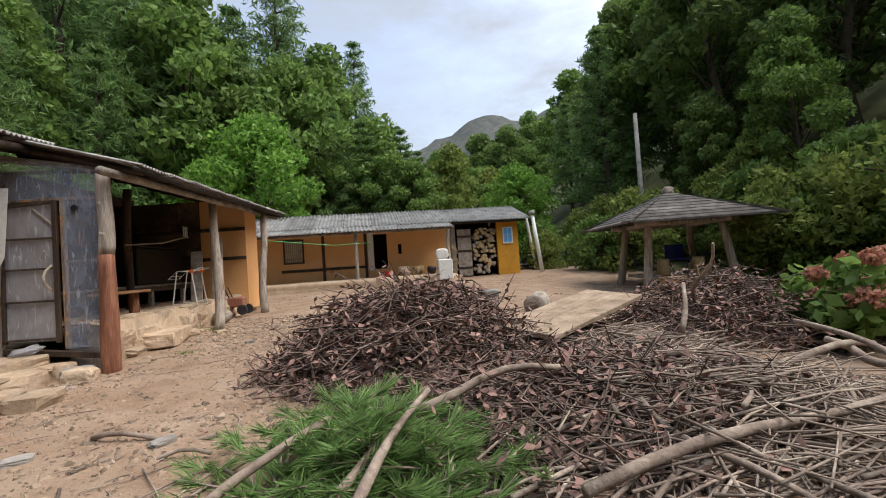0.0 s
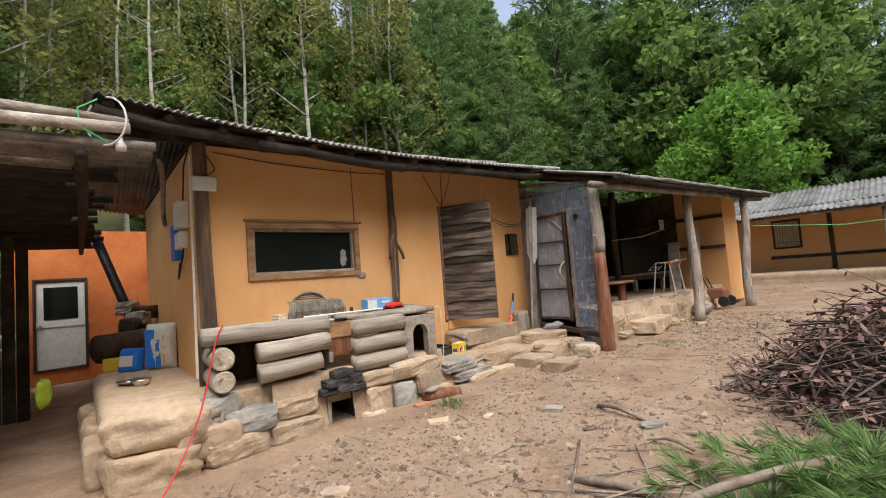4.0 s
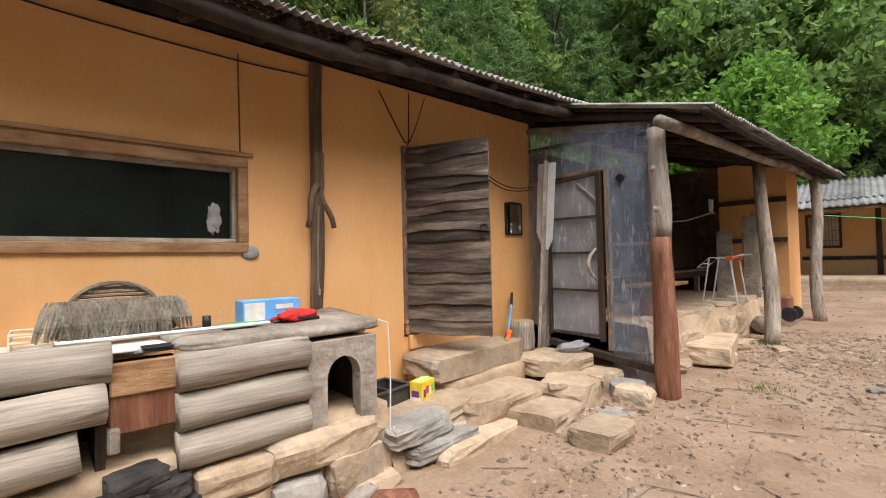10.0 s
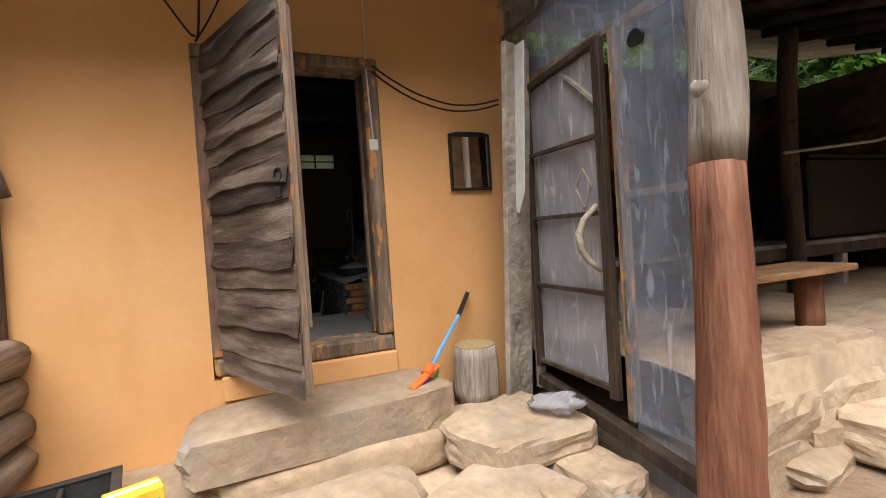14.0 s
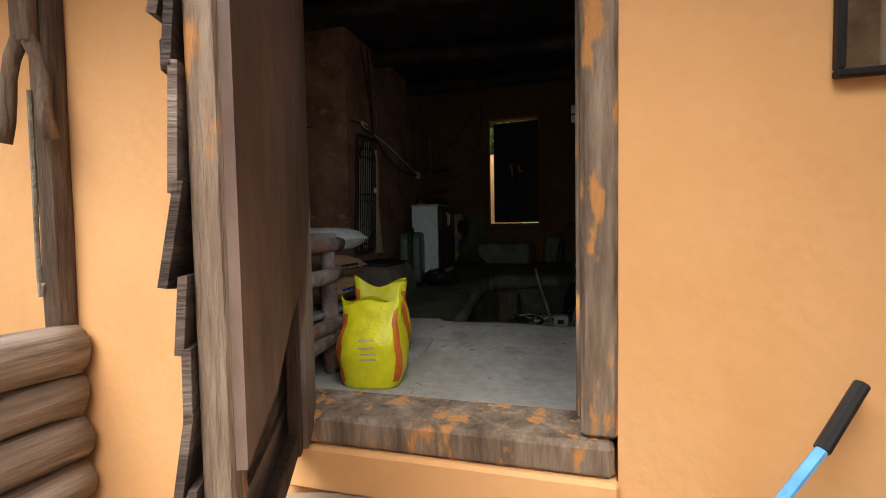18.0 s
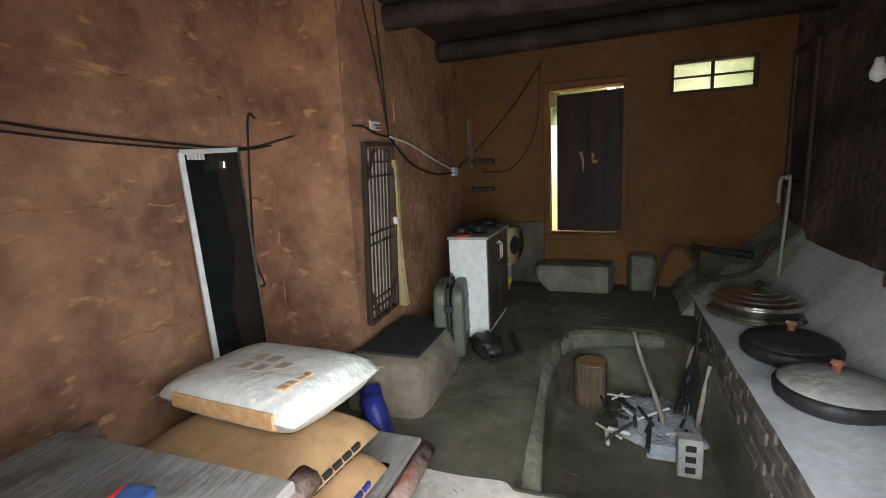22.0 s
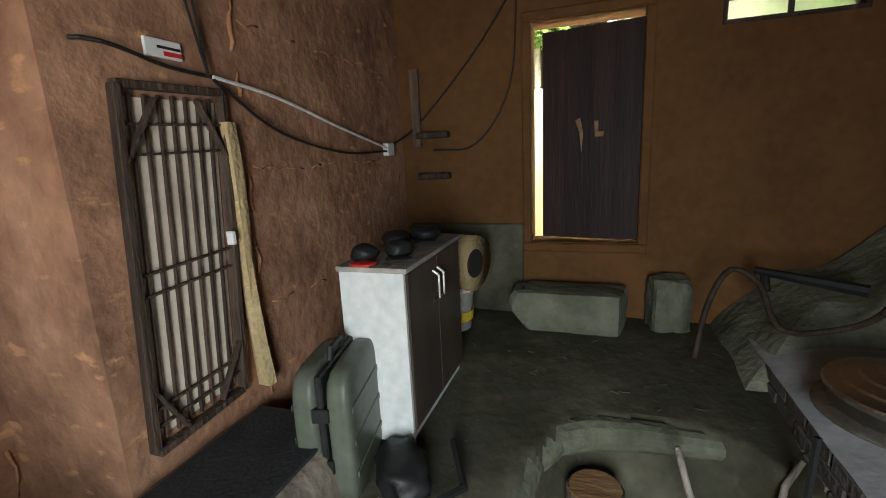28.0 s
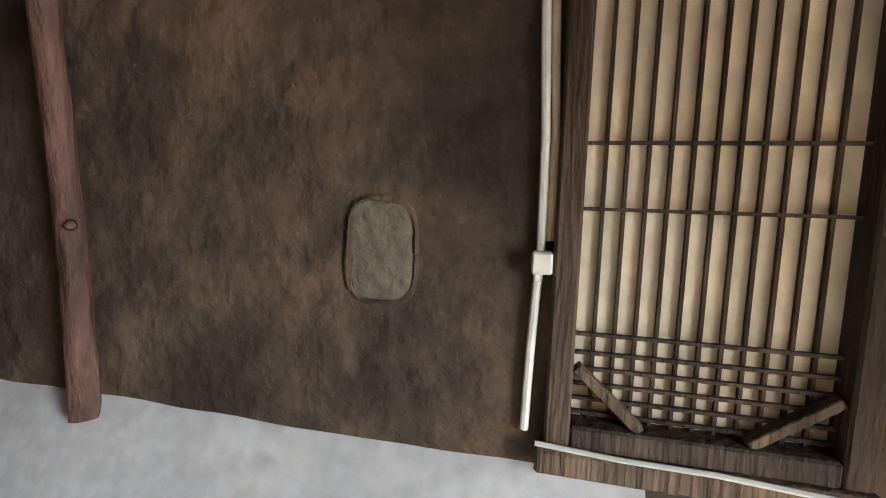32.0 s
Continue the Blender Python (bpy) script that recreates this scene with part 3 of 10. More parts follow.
    def rock(self, c, size, rz=0.0, seed=0, n=4, power=3.2, amp=0.12, tilt=(0, 0), planes=()):
        """A worn block: a rounded cube with uneven faces."""
        m = Matrix.Translation(c) @ Euler((tilt[0], tilt[1], rz)).to_matrix().to_4x4()
        V, ix, F = [], {}, []
        for ax in range(3):
            for s in (-1, 1):
                grid = {}
                for i in range(n + 1):
                    for j in range(n + 1):
                        p = [0, 0, 0]
                        p[ax], p[(ax + 1) % 3], p[(ax + 2) % 3] = s, -1 + 2 * i / n, -1 + 2 * j / n
                        key = tuple(round(q, 4) for q in p)
                        if key not in ix:
                            q = Vector(p)
                            L = (abs(q.x) ** power + abs(q.y) ** power + abs(q.z) ** power) ** (1 / power)
                            q = q / L
                            k = 1 + amp * noise.noise(q * 1.7 + Vector((seed * 3.1, seed * 1.7, 0))) + amp * 0.5 * noise.noise(q * 4.1 + Vector((0, seed * 2.3, 5)))
                            q, k = q * k, 1.0
                            for nv, dv in planes:
                                over = q.dot(nv) - dv
                                if over > 0:
                                    q = q - nv * over
                            ix[key] = len(V)
                            V.append(m @ Vector((q.x * size[0] / 2 * k, q.y * size[1] / 2 * k, q.z * size[2] / 2 * k)))
                        grid[i, j] = ix[key]
                for i in range(n):
                    for j in range(n):
                        q = (grid[i, j], grid[i + 1, j], grid[i + 1, j + 1], grid[i, j + 1])
                        F.append(q if s > 0 else q[::-1])
        return self.add(V, F)

    def stone(self, c, size, rz=0.0, seed=0, n=5, power=4, amp=0.12, tilt=(0, 0)):
        """A broken fieldstone: a squarish block with flat chipped faces and sharp edges."""
        rr = random.Random(seed * 13 + 5)
        planes = []
        for i in range(9):
            a = rr.uniform(0, 6.28)
            nv = Vector((math.cos(a), math.sin(a), rr.choice((0.0, 0.0, 0.25, -0.25, 0.8)) * rr.uniform(0.6, 1.2))).normalized()
            planes.append((nv, (abs(nv.x) + abs(nv.y) + abs(nv.z)) * rr.uniform(0.74, 0.93)))
        return self.rock(c, (size[0] * 1.06, size[1] * 1.06, size[2] * 1.06), rz, seed, max(6, n), 11, amp * 0.9, tilt, planes)

    def disc(self, c, r, h, n=24, prof=None):
        """A turned shape: prof lists (radius share, height share) from below to above."""
        prof = prof or [(1, 0), (1, 1)]
        V, F = [], []
        for pr, ph in prof:
            for k in range(n):
                a = 6.28318 * k / n
                V.append((c[0] + r * pr * math.cos(a), c[1] + r * pr * math.sin(a), c[2] + h * ph))
        for i in range(len(prof) - 1):
            for k in range(n):
                a, b = i * n + k, i * n + (k + 1) % n
                F.append((a, b, b + n, a + n))
        F.append(tuple(range(n))[::-1])
        F.append(tuple(range((len(prof) - 1) * n, len(prof) * n)))
        return self.add(V, F)

    def mesh(self, name, smooth=False):
        me = bpy.data.meshes.new(name)
        me.from_pydata(self.v, [], self.f)
        if smooth:
            me.polygons.foreach_set("use_smooth", [True] * len(me.polygons))
        me.update()
        return me


def thing(name, label, category, at=(0, 0, 0), group="", kind=""):
    """An empty at a thing's base, which carries its parts."""
    ob = new(name)
    ob.empty_display_size = 0.1
    ob.location = at
    return tagged(ob, label, category, group, kind)


def part(name, g, material, parent=None, label="", smooth=False):
    """One mesh under a thing or a part; g is in world places."""
    if material in (STONE, GREYSTONE, CHAR_AND_SHADE, GREENISH_DARK):
        smooth = False
    ob = new(name, g if isinstance(g, bpy.types.Mesh) else g.mesh(name, smooth))
    if not ob.data.materials:
        ob.data.materials.append(material)
    if parent is not None:
        ob.parent = parent
        if parent.type == "EMPTY":
            ob.matrix_parent_inverse = Matrix.Translation(parent.location).inverted()
    return tagged(ob, label)


def solo(name, g, material, label, category="", group="", kind="", smooth=False):
    ob = part(name, g, material, None, label, smooth)
    return tagged(ob, label, category, group, kind)


def gz(x, y):
    """Height of the ground."""
    z = -0.30 + 0.055 * max(-0.6, min(y + 0.5, 6.2)) + 0.03 * max(0.0, min(y - 5.7, 14))
    z += 0.02 * noise.noise(Vector((x * 0.9, y * 0.9, 0))) + 0.008 * noise.noise(Vector((x * 4, y * 4, 3)))
    d = max(0.0, -9.0 - x)
    z += 0.62 * d - 0.0012 * min(d, 250) ** 2
    e = max(0.0, x - 17.0)
    z += 0.60 * e - 0.0011 * min(e, 250) ** 2
    f = max(0.0, y - 24.0)
    z += min(f, 120) * (0.06 + 0.26 * max(0.0, min(1.0, (3.0 - x) / 14.0)))
    s = max(0.0, min(1.0, (x - 7.6) / 3.6))
    z -= 0.30 * s * s * (3 - 2 * s) * max(0.0, min(1.0, (17.5 - y) / 3.0))
    h = max(0.0, -12.0 - y)
    z += 0.25 * min(h, 120)
    return z


# ---- ground ----
def spread(lo, hi, step, far):
    mid = list(np.arange(lo, hi + 1e-6, step))
    a, b, s = [], [], step
    q = hi
    while q < far:
        s *= 1.22
        q += s
        b.append(q)
    q, s = lo, step
    while q > -far:
        s *= 1.22
        q -= s
        a.append(q)
    return a[::-1] + mid + b


gx, gy = spread(-1.0, 9.5, 0.14, 700), spread(-3.0, 11.0, 0.14, 700)
V = [(x, y, gz(x, y)) for x in gx for y in gy]
ny = len(gy)
F = [(i * ny + j, (i + 1) * ny + j, (i + 1) * ny + j + 1, i * ny + j + 1) for i in range(len(gx) - 1) for j in range(ny - 1)]
ground = solo("ground", G().add(V, F), DIRT, "bare brown dirt yard running out into wooded hills", "ground", kind="structure", smooth=True)
ground.data.materials.append(HILL)
far_face = []
for i in range(len(gx) - 1):
    for j in range(ny - 1):
        x, y = gx[i], gy[j]
        far_face.append(1 if (x < -9.2 or x > 14 or y > 24 or y < -11) else 0)
ground.data.polygons.foreach_set("material_index", far_face)

# ---- main house: walls ----
def pierced(x0, x1, y0, y1, z0, z1, holes):
    """A wall between the planes, in blocks round its openings; holes are (u0, u1, z0, z1) along the longer side."""
    g = G()
    along_y = (y1 - y0) > (x1 - x0)
    u0, u1 = (y0, y1) if along_y else (x0, x1)

    def blk(a, b, c, d):
        if b - a > 1e-4 and d - c > 1e-4:
            g.box((x0, a, c), (x1, b, d)) if along_y else g.box((a, y0, c), (b, y1, d))
    cur = u0
    for a, b, c, d in sorted(holes):
        blk(cur, a, z0, z1)
        blk(a, b, z0, c)
        blk(a, b, d, z1)
        cur = b
    blk(cur, u1, z0, z1)
    return g


front = pierced(-0.05, 0.0, 0.1, 5.55, -0.35, 3.02, [(0.70, 2.05, 1.47, 2.04), (3.56, 4.60, 0.58, 2.43)])
back = pierced(-0.2, -0.051, 0.1, 5.55, -0.35, 3.02, [(0.70, 2.05, 1.47, 2.04), (3.30, 4.60, 0.58, 2.43)])
front.add(back.v, back.f)
wall_front = solo("wall_front", front, PLASTER, "smooth orange plastered front wall of the farmhouse", "wall", kind="structure")
wall_side = solo("wall_side", pierced(-4.83, -0.2, 0.1, 0.3, -0.35, 3.02, []), PLASTER, "orange plastered end wall in the shade of the eaves", "wall", kind="structure")
wall_inner_left = solo("wall_inner_left", G().box((-2.45, 1.87, 0.0), (-0.2, 2.05, 3.05)).box((-2.65, 1.87, 0.0), (-2.45, 2.57, 3.05)).box((-4.63, 2.37, 0.0), (-2.65, 2.57, 3.05)), MUD, "cracked reddish brown mud wall of the kitchen", "wall", kind="structure")
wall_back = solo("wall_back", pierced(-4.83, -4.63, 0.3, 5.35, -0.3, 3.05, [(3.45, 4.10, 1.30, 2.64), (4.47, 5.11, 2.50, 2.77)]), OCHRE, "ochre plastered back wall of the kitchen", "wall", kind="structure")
wall_right = solo("wall_right", pierced(-4.83, -0.2, 5.35, 5.55, -0.3, 3.05, [(-1.885, -1.372, 1.40, 2.60)]), SOOT_AND_SHADE, "soot-blackened mud wall above the hearth", "wall", kind="structure")
ceiling = solo("ceiling", G().box((-4.83, 0.1, 3.05), (-0.2, 5.55, 3.12)), RAFTER, "smoke-blackened board ceiling", "ceiling", kind="structure")
beams = thing("ceiling_beam_row", "smoke-black round beams under the kitchen ceiling", "beam", (-2.4, 2.6, 2.9), kind="structure")
for i, x in enumerate((-0.9, -2.0, -3.1, -4.1)):
    part("beam", G().log((x, 2.0, 2.97), (x + 0.08, 5.4, 2.95), 0.085, 0.075, 10, 8, 0.03, 0.05, i), RAFTER, beams, smooth=True)


def floor_z(x, y):
    z = 0.50 + 0.12 * max(0.0, min(1.0, (-0.9 - x) / 3.2)) * 2.6
    z += 0.018 * noise.noise(Vector((x * 1.8, y * 1.8, 1)))
    px, py = (x + 2.72) / 0.78, (y - 4.10) / 0.47
    r = max(abs(px), abs(py)) if px > 0 else (abs(px) ** 2.5 + abs(py) ** 2.5) ** 0.4
    if r < 1.08:
        z = min(z, 0.30 + 0.35 * max(0.0, (r - 0.94) / 0.14))
    return z


fx = sorted(set(list(np.linspace(-4.7, -0.15, 30)) + list(np.linspace(-3.6, -1.85, 46))))
fy = sorted(set(list(np.linspace(1.8, 5.4, 26)) + list(np.linspace(3.55, 4.65, 34))))
V = [(x, y, floor_z(x, y)) for x in fx for y in fy]
k = len(fy)
F = [(i * k + j, (i + 1) * k + j, (i + 1) * k + j + 1, i * k + j + 1) for i in range(len(fx) - 1) for j in range(k - 1)]
solo("floor", G().add(V, F), FLOOR_IN, "dark trodden earth kitchen floor with a sunken fire pit", "floor", kind="structure", smooth=True)

# pale cement screed laid from the doorway to the pit
def screed(x0, x1, y0, y1, edge):
    nx_, ny_ = int((x1 - x0) / 0.06), int((y1 - y0) / 0.06)
    V, F = [], []
    for i in range(nx_ + 1):
        for j in range(ny_ + 1):
            u, w = i / nx_, j / ny_
            xx = x0 + (x1 - x0) * u + (edge * noise.noise(Vector((0, w * 9, 4))) * (1 - u))
            yy = y0 + (y1 - y0) * w
            V.append((xx, yy, floor_z(max(xx, -1.90) if yy > 3.5 else xx, yy) + 0.008))
    k_ = ny_ + 1
    for i in range(nx_):
        for j in range(ny_):
            F.append((i * k_ + j, (i + 1) * k_ + j, (i + 1) * k_ + j + 1, i * k_ + j + 1))
    return G().add(V, F)


SCREED = mat("pale_cement_screed", [(0.30, 0.285, 0.25), (0.42, 0.40, 0.36), (0.50, 0.48, 0.44)], 2.0, 0.85, 0.5, 20, stains=(2.6, (0.20, 0.18, 0.15), 0.58, 0.78, (1, 1, 1)), var=0.0)
solo("floor_screed", screed(-1.90, -0.16, 2.1, 5.3, 0.03), SCREED, "pale scuffed cement screed inside the kitchen door", "floor", kind="structure", smooth=True)

# dark sheet put behind the front window as the room's shade
solo("wall_room_lining", G().box((-1.2, 0.3, 0.4), (-1.15, 1.87, 3.0)), ROOM_SHADE, "dark sheet painted as the shade of the front room", "wall", kind="structure")


# ---- roofs ----
def corrugated(x0, z0, x1, z1, y0, y1, m=None, step=0.076, amp=0.02, th=0.007, sag=0.0, seed=0, ramp=0.0):
    """One ribbed sheet from its eave (x0, z0) to its head (x1, z1)."""
    n = max(2, int((y1 - y0) / step * 4))
    rows = 3
    V, F = [], []
    rr = random.Random(seed)
    lift = rr.uniform(-0.008, 0.008)
    for layer in (0, 1):
        for r in range(rows + 1):
            t = r / rows
            for i in range(n + 1):
                y = y0 + (y1 - y0) * i / n
                z = z0 + (z1 - z0) * t + amp * math.sin(6.28318 * (y - y0) / step / 1.0) - sag * math.sin(math.pi * t) - layer * th + lift + ramp * (y - (y0 + y1) / 2)
                V.append((x0 + (x1 - x0) * t, y, z))
    w = n + 1
    o = (rows + 1) * w
    for r in range(rows):
        for i in range(n):
            a = r * w + i
            F.append((a, a + 1, a + w + 1, a + w))
            F.append((o + a, o + a + w, o + a + w + 1, o + a + 1))
    for i in range(n):
        F.append((i, o + i, o + i + 1, i + 1))
        a = rows * w + i
        F.append((a, a + 1, o + a + 1, o + a))
    for r in range(rows):
        a = r * w
        F.append((a, a + w, o + a + w, o + a))
        a = r * w + n
        F.append((a, o + a, o + a + w, a + w))
    if m is not None:
        V = [m @ Vector(p) for p in V]
    return G().add(V, F)


def eave_z(y):
    return 2.935 + (0.0205 if y < 2.3 else 0.0115) * (y - 2.3) ** 2


roof = thing("main_roof", "grey corrugated sheet roof over dark rafters", "roof", (-2.4, 2.4, 3.1), kind="structure")
ny_s = 9
for i in range(ny_s):
    y0 = -0.86 + i * (6.6 / ny_s)
    y1 = y0 + 6.6 / ny_s + 0.05
    ez = eave_z((y0 + y1) / 2)
    rp_ = (eave_z(y1) - eave_z(y0)) / (y1 - y0)
    part("roof_sheet", corrugated(0.80 + 0.02 * (i % 2), ez, -0.85, ez + 0.50, y0, y1, seed=i, ramp=rp_), SLATE, roof, smooth=True)
    part("roof_sheet", corrugated(-0.75, ez + 0.505, -2.45, ez + 1.0, y0, y1, seed=i + 20, ramp=rp_), SLATE, roof, smooth=True)
    part("roof_sheet", corrugated(-5.7, ez + 0.05, -2.4, ez + 1.02, y0, y1, seed=i + 40, ramp=rp_), SLATE, roof, smooth=True)
for i in range(14):
    y = -0.7 + i * 0.48
    part("rafter", G().log((0.74, y, eave_z(y) - 0.075), (-1.2, y + random.uniform(-0.06, 0.06), eave_z(y) + 0.50), 0.05, 0.055, 8, 4, 0.02, 0.08, i), RAFTER, roof, smooth=True)
# fascia poles carry the eave's shade in their near-black colour
for k, (ya, yb) in enumerate(((-0.8, 0.7), (0.6, 2.5))):
    part("fascia_pole", G().log((0.70, ya, eave_z(ya) - 0.13), (0.67, yb, eave_z(yb) - 0.14), 0.055, 0.06, 10, 8, 0.02, 0.08, 5 + k), RAFTER, roof, smooth=True)
part("fascia_pole", G().log((0.66, 2.4, eave_z(2.4) - 0.13), (0.70, 5.6, eave_z(5.6) - 0.12), 0.06, 0.05, 10, 8, 0.03, 0.08, 6), RAFTER, roof, smooth=True)
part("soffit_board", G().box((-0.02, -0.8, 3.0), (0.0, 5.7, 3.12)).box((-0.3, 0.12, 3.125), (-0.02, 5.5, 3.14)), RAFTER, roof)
for i in range(10):
    x = 0.62 - 0.13 * i
    for k in range(6):
        ya, yb = -0.8 + 1.075 * k, -0.8 + 1.075 * (k + 1)
        za, zb = eave_z(ya) - 0.036 + 0.303 * (0.80 - x), eave_z(yb) - 0.036 + 0.303 * (0.80 - x)
        part("batten", G().add([(x, ya, za), (x + 0.075, ya, za - 0.022), (x + 0.075, yb, zb - 0.022), (x, yb, zb), (x, ya, za + 0.015), (x + 0.075, ya, za - 0.007), (x + 0.075, yb, zb - 0.007), (x, yb, zb + 0.015)], [(0, 1, 2, 3)[::-1], (4, 5, 6, 7), (0, 4, 5, 1)[::-1], (2, 6, 7, 3)[::-1], (1, 5, 6, 2)[::-1], (3, 7, 4, 0)[::-1]]), RAFTER, roof)

porch_roof = thing("porch_roof", "pale corrugated porch roof on bark-stripped poles", "roof", (1.2, 8.8, 2.6), kind="structure")
for i in range(9):
    y0 = 5.32 + i * 0.76
    z0 = 2.615 + 0.014 * i
    part("roof_sheet", corrugated(2.18, z0, 0.62, z0 + 0.42, y0, y0 + 0.79, seed=i + 60), SLATE, porch_roof, smooth=True)
    part("roof_sheet", corrugated(0.72, z0 + 0.405, -1.9, z0 + 1.1, y0, y0 + 0.79, seed=i + 80), SLATE, porch_roof, smooth=True)
part("edge_pole", G().log((1.80, 5.10, 2.52), (1.86, 9.0, 2.585), 0.055, 0.05, 10, 10, 0.03, 0.07, 11), SHEDPOLE, porch_roof, smooth=True)
part("edge_pole", G().log((1.86, 8.7, 2.585), (1.92, 12.15, 2.63), 0.055, 0.045, 10, 10, 0.03, 0.07, 12), SHEDPOLE, porch_roof, smooth=True)
part("edge_pole", G().log((2.12, 5.25, 2.56), (2.12, 12.1, 2.66), 0.035, 0.03, 8, 12, 0.02, 0.07, 13), RAFTER, porch_roof, smooth=True)
for i in range(12):
    y = 5.5 + i * 0.58
    part("rafter", G().log((2.1, y, 2.545 + 0.018 * (y - 5.5)), (-0.4, y + 0.05, 3.19 + 0.018 * (y - 5.5)), 0.045, 0.05, 8, 4, 0.02, 0.08, i + 30), RAFTER, porch_roof, smooth=True)
# added boards, coloured dark for the smoke-black and shaded roof underside
for i in range(11):
    y0 = 5.40 + i * 0.61
    for k in range(7):
        xa = 1.80 - 0.33 * k
        part("smoked_board", G().add([(xa, y0, 2.665 + 0.018 * (y0 - 5.4) + 0.268 * (1.80 - xa)), (xa, y0 + 0.60, 2.665 + 0.018 * (y0 - 5.4) + 0.268 * (1.80 - xa)), (xa - 0.322, y0 + 0.60, 2.665 + 0.018 * (y0 - 5.4) + 0.268 * (2.122 - xa)), (xa - 0.322, y0, 2.665 + 0.018 * (y0 - 5.4) + 0.268 * (2.122 - xa)), (xa, y0, 2.677 + 0.018 * (y0 - 5.4) + 0.268 * (1.80 - xa)), (xa, y0 + 0.60, 2.677 + 0.018 * (y0 - 5.4) + 0.268 * (1.80 - xa)), (xa - 0.322, y0 + 0.60, 2.677 + 0.018 * (y0 - 5.4) + 0.268 * (2.122 - xa)), (xa - 0.322, y0, 2.677 + 0.018 * (y0 - 5.4) + 0.268 * (2.122 - xa))], [(0, 3, 2, 1), (4, 5, 6, 7), (0, 1, 5, 4), (2, 3, 7, 6), (1, 2, 6, 5), (3, 0, 4, 7)]), RAFTER, porch_roof)


# ---- posts ----
def log_post(name, a, b, r0, r1, label, lower=None, seed=0, material=None):
    t = thing(name, label, "post", a)
    a, b = Vector(a), Vector(b)
    if lower:
        c = a.lerp(b, lower)
        rm = r0 + (r1 - r0) * lower
        part("lower_shaft", G().log(a, c, r0 * 1.04, rm, 16, 9, 0.012, 0.06, seed), REDLOG, t, "peeling red-brown lower bark", True)
        part("upper_shaft", G().log(c, b, rm * 0.99, r1, 16, 9, 0.010, 0.06, seed + 1), material or LOGZ, t, "grey split upper wood", True)
    else:
        part("shaft", G().log(a, b, r0, r1, 14, 10, 0.03, 0.07, seed), material or LOGZ, t, "", True)
    for i in range(4):
        q = random.Random(seed * 7 + i)
        h = a.lerp(b, q.uniform(0.2, 0.9))
        ang = q.uniform(-2.6, 0.4)
        d = Vector((math.sin(ang) * -1, -abs(math.cos(ang)), 0.15)).normalized()
        rk = r0 * 0.82
        part("knot", G().tube([h + d * rk * 0.70, h + d * rk * 0.98, h + d * rk * 1.05], [r0 * 0.40, r0 * 0.30, r0 * 0.10], 12, 0.15, i), REDLOG if lower and (h.z - a.z) < lower * (b.z - a.z) else (material or LOGZ), t, "", True)
    return t


log_post("corner_post", (1.735, 5.27, -0.10), (1.64, 5.41, 2.53), 0.105, 0.085, "thick leaning log post, bleached grey above and red-brown below", 0.60, 3)
log_post("porch_post", (1.87, 8.16, 0.06), (1.70, 8.57, 2.56), 0.095, 0.075, "knotty leaning grey log post of the porch", None, 4)
log_post("porch_post", (2.02, 10.45, 0.12), (1.93, 10.93, 2.60), 0.09, 0.075, "straight weathered log post at the porch end", None, 5)
log_post("inner_post", (0.34, 8.10, 0.6), (0.36, 8.12, 2.85), 0.075, 0.07, "dark smoked post inside the porch", None, 6, WOODDARK)
log_post("inner_post", (0.15, 6.9, 0.5), (0.15, 6.9, 2.9), 0.075, 0.07, "dark smoked post inside the porch", None, 7, WOODDARK)
for nm, bx in (("post_footing", (1.87, 8.16, 0.02)), ("post_footing", (2.02, 10.45, 0.08)), ("post_footing", (1.735, 5.27, -0.14))):
    solo(nm, G().stone(bx, (0.34, 0.32, 0.16), 0.4, int(bx[1])), STONE, "flat footing stone under a log post", "stone", group="footing stones", smooth=True)

corner_frame = thing("corner_board", "split weathered timber set into the plaster at the house corner", "timber", (0.05, 0.18, 0.85), kind="structure")
part("timber", G().log((0.035, 0.19, 0.72), (0.03, 0.15, 3.0), 0.085, 0.075, 8, 8, 0.012, 0.10, 3), TIMBER, corner_frame, "", False)
ypost = thing("wall_timber", "dark rough upright timber in the plaster wall", "timber", (0.03, 2.66, 0.9), kind="structure")
part("timber", G().log((0.02, 2.65, 0.78), (0.02, 2.68, 2.98), 0.052, 0.058, 8, 8, 0.012, 0.10, 4), TIMBER, ypost)
fork = thing("forked_wooden_tool", "old forked wooden farm tool hung on the wall timber", "tool", (0.1, 2.66, 1.6))
part("prong", G().log((0.11, 2.55, 1.60), (0.10, 2.645, 1.96), 0.022, 0.026, 8, 5, 0.02, 0.06, 1), TIMBER, fork, smooth=True)
part("prong", G().log((0.11, 2.78, 1.60), (0.10, 2.675, 1.96), 0.022, 0.026, 8, 5, 0.02, 0.06, 2), TIMBER, fork, smooth=True)
part("head", G().box((0.07, 2.615, 1.93), (0.12, 2.70, 2.22), 0.015), TIMBER, fork)
rope = thing("hanging_rope", "thin twisted cord hanging from the forked tool", "rope", (0.1, 2.63, 1.1))
part("cord", G().tube([(0.09, 2.655, 1.78), (0.085, 2.645, 1.5), (0.085, 2.64, 1.2), (0.09, 2.65, 1.05), (0.085, 2.66, 1.1)], 0.008, 6), ROPE, rope)


# ---- window ----
def frame_boards(y0, y1, z0, z1, w, x0, x1, skew=0.0):
    out = [("head", (x0, y0, z1 - w), (x1, y1, z1)), ("sill", (x0, y0, z0), (x1, y1, z0 + w)),
           ("stile", (x0, y0, z0 + w), (x1, y0 + w, z1 - w)), ("stile", (x0, y1 - w, z0 + w), (x1, y1, z1 - w))]
    return out


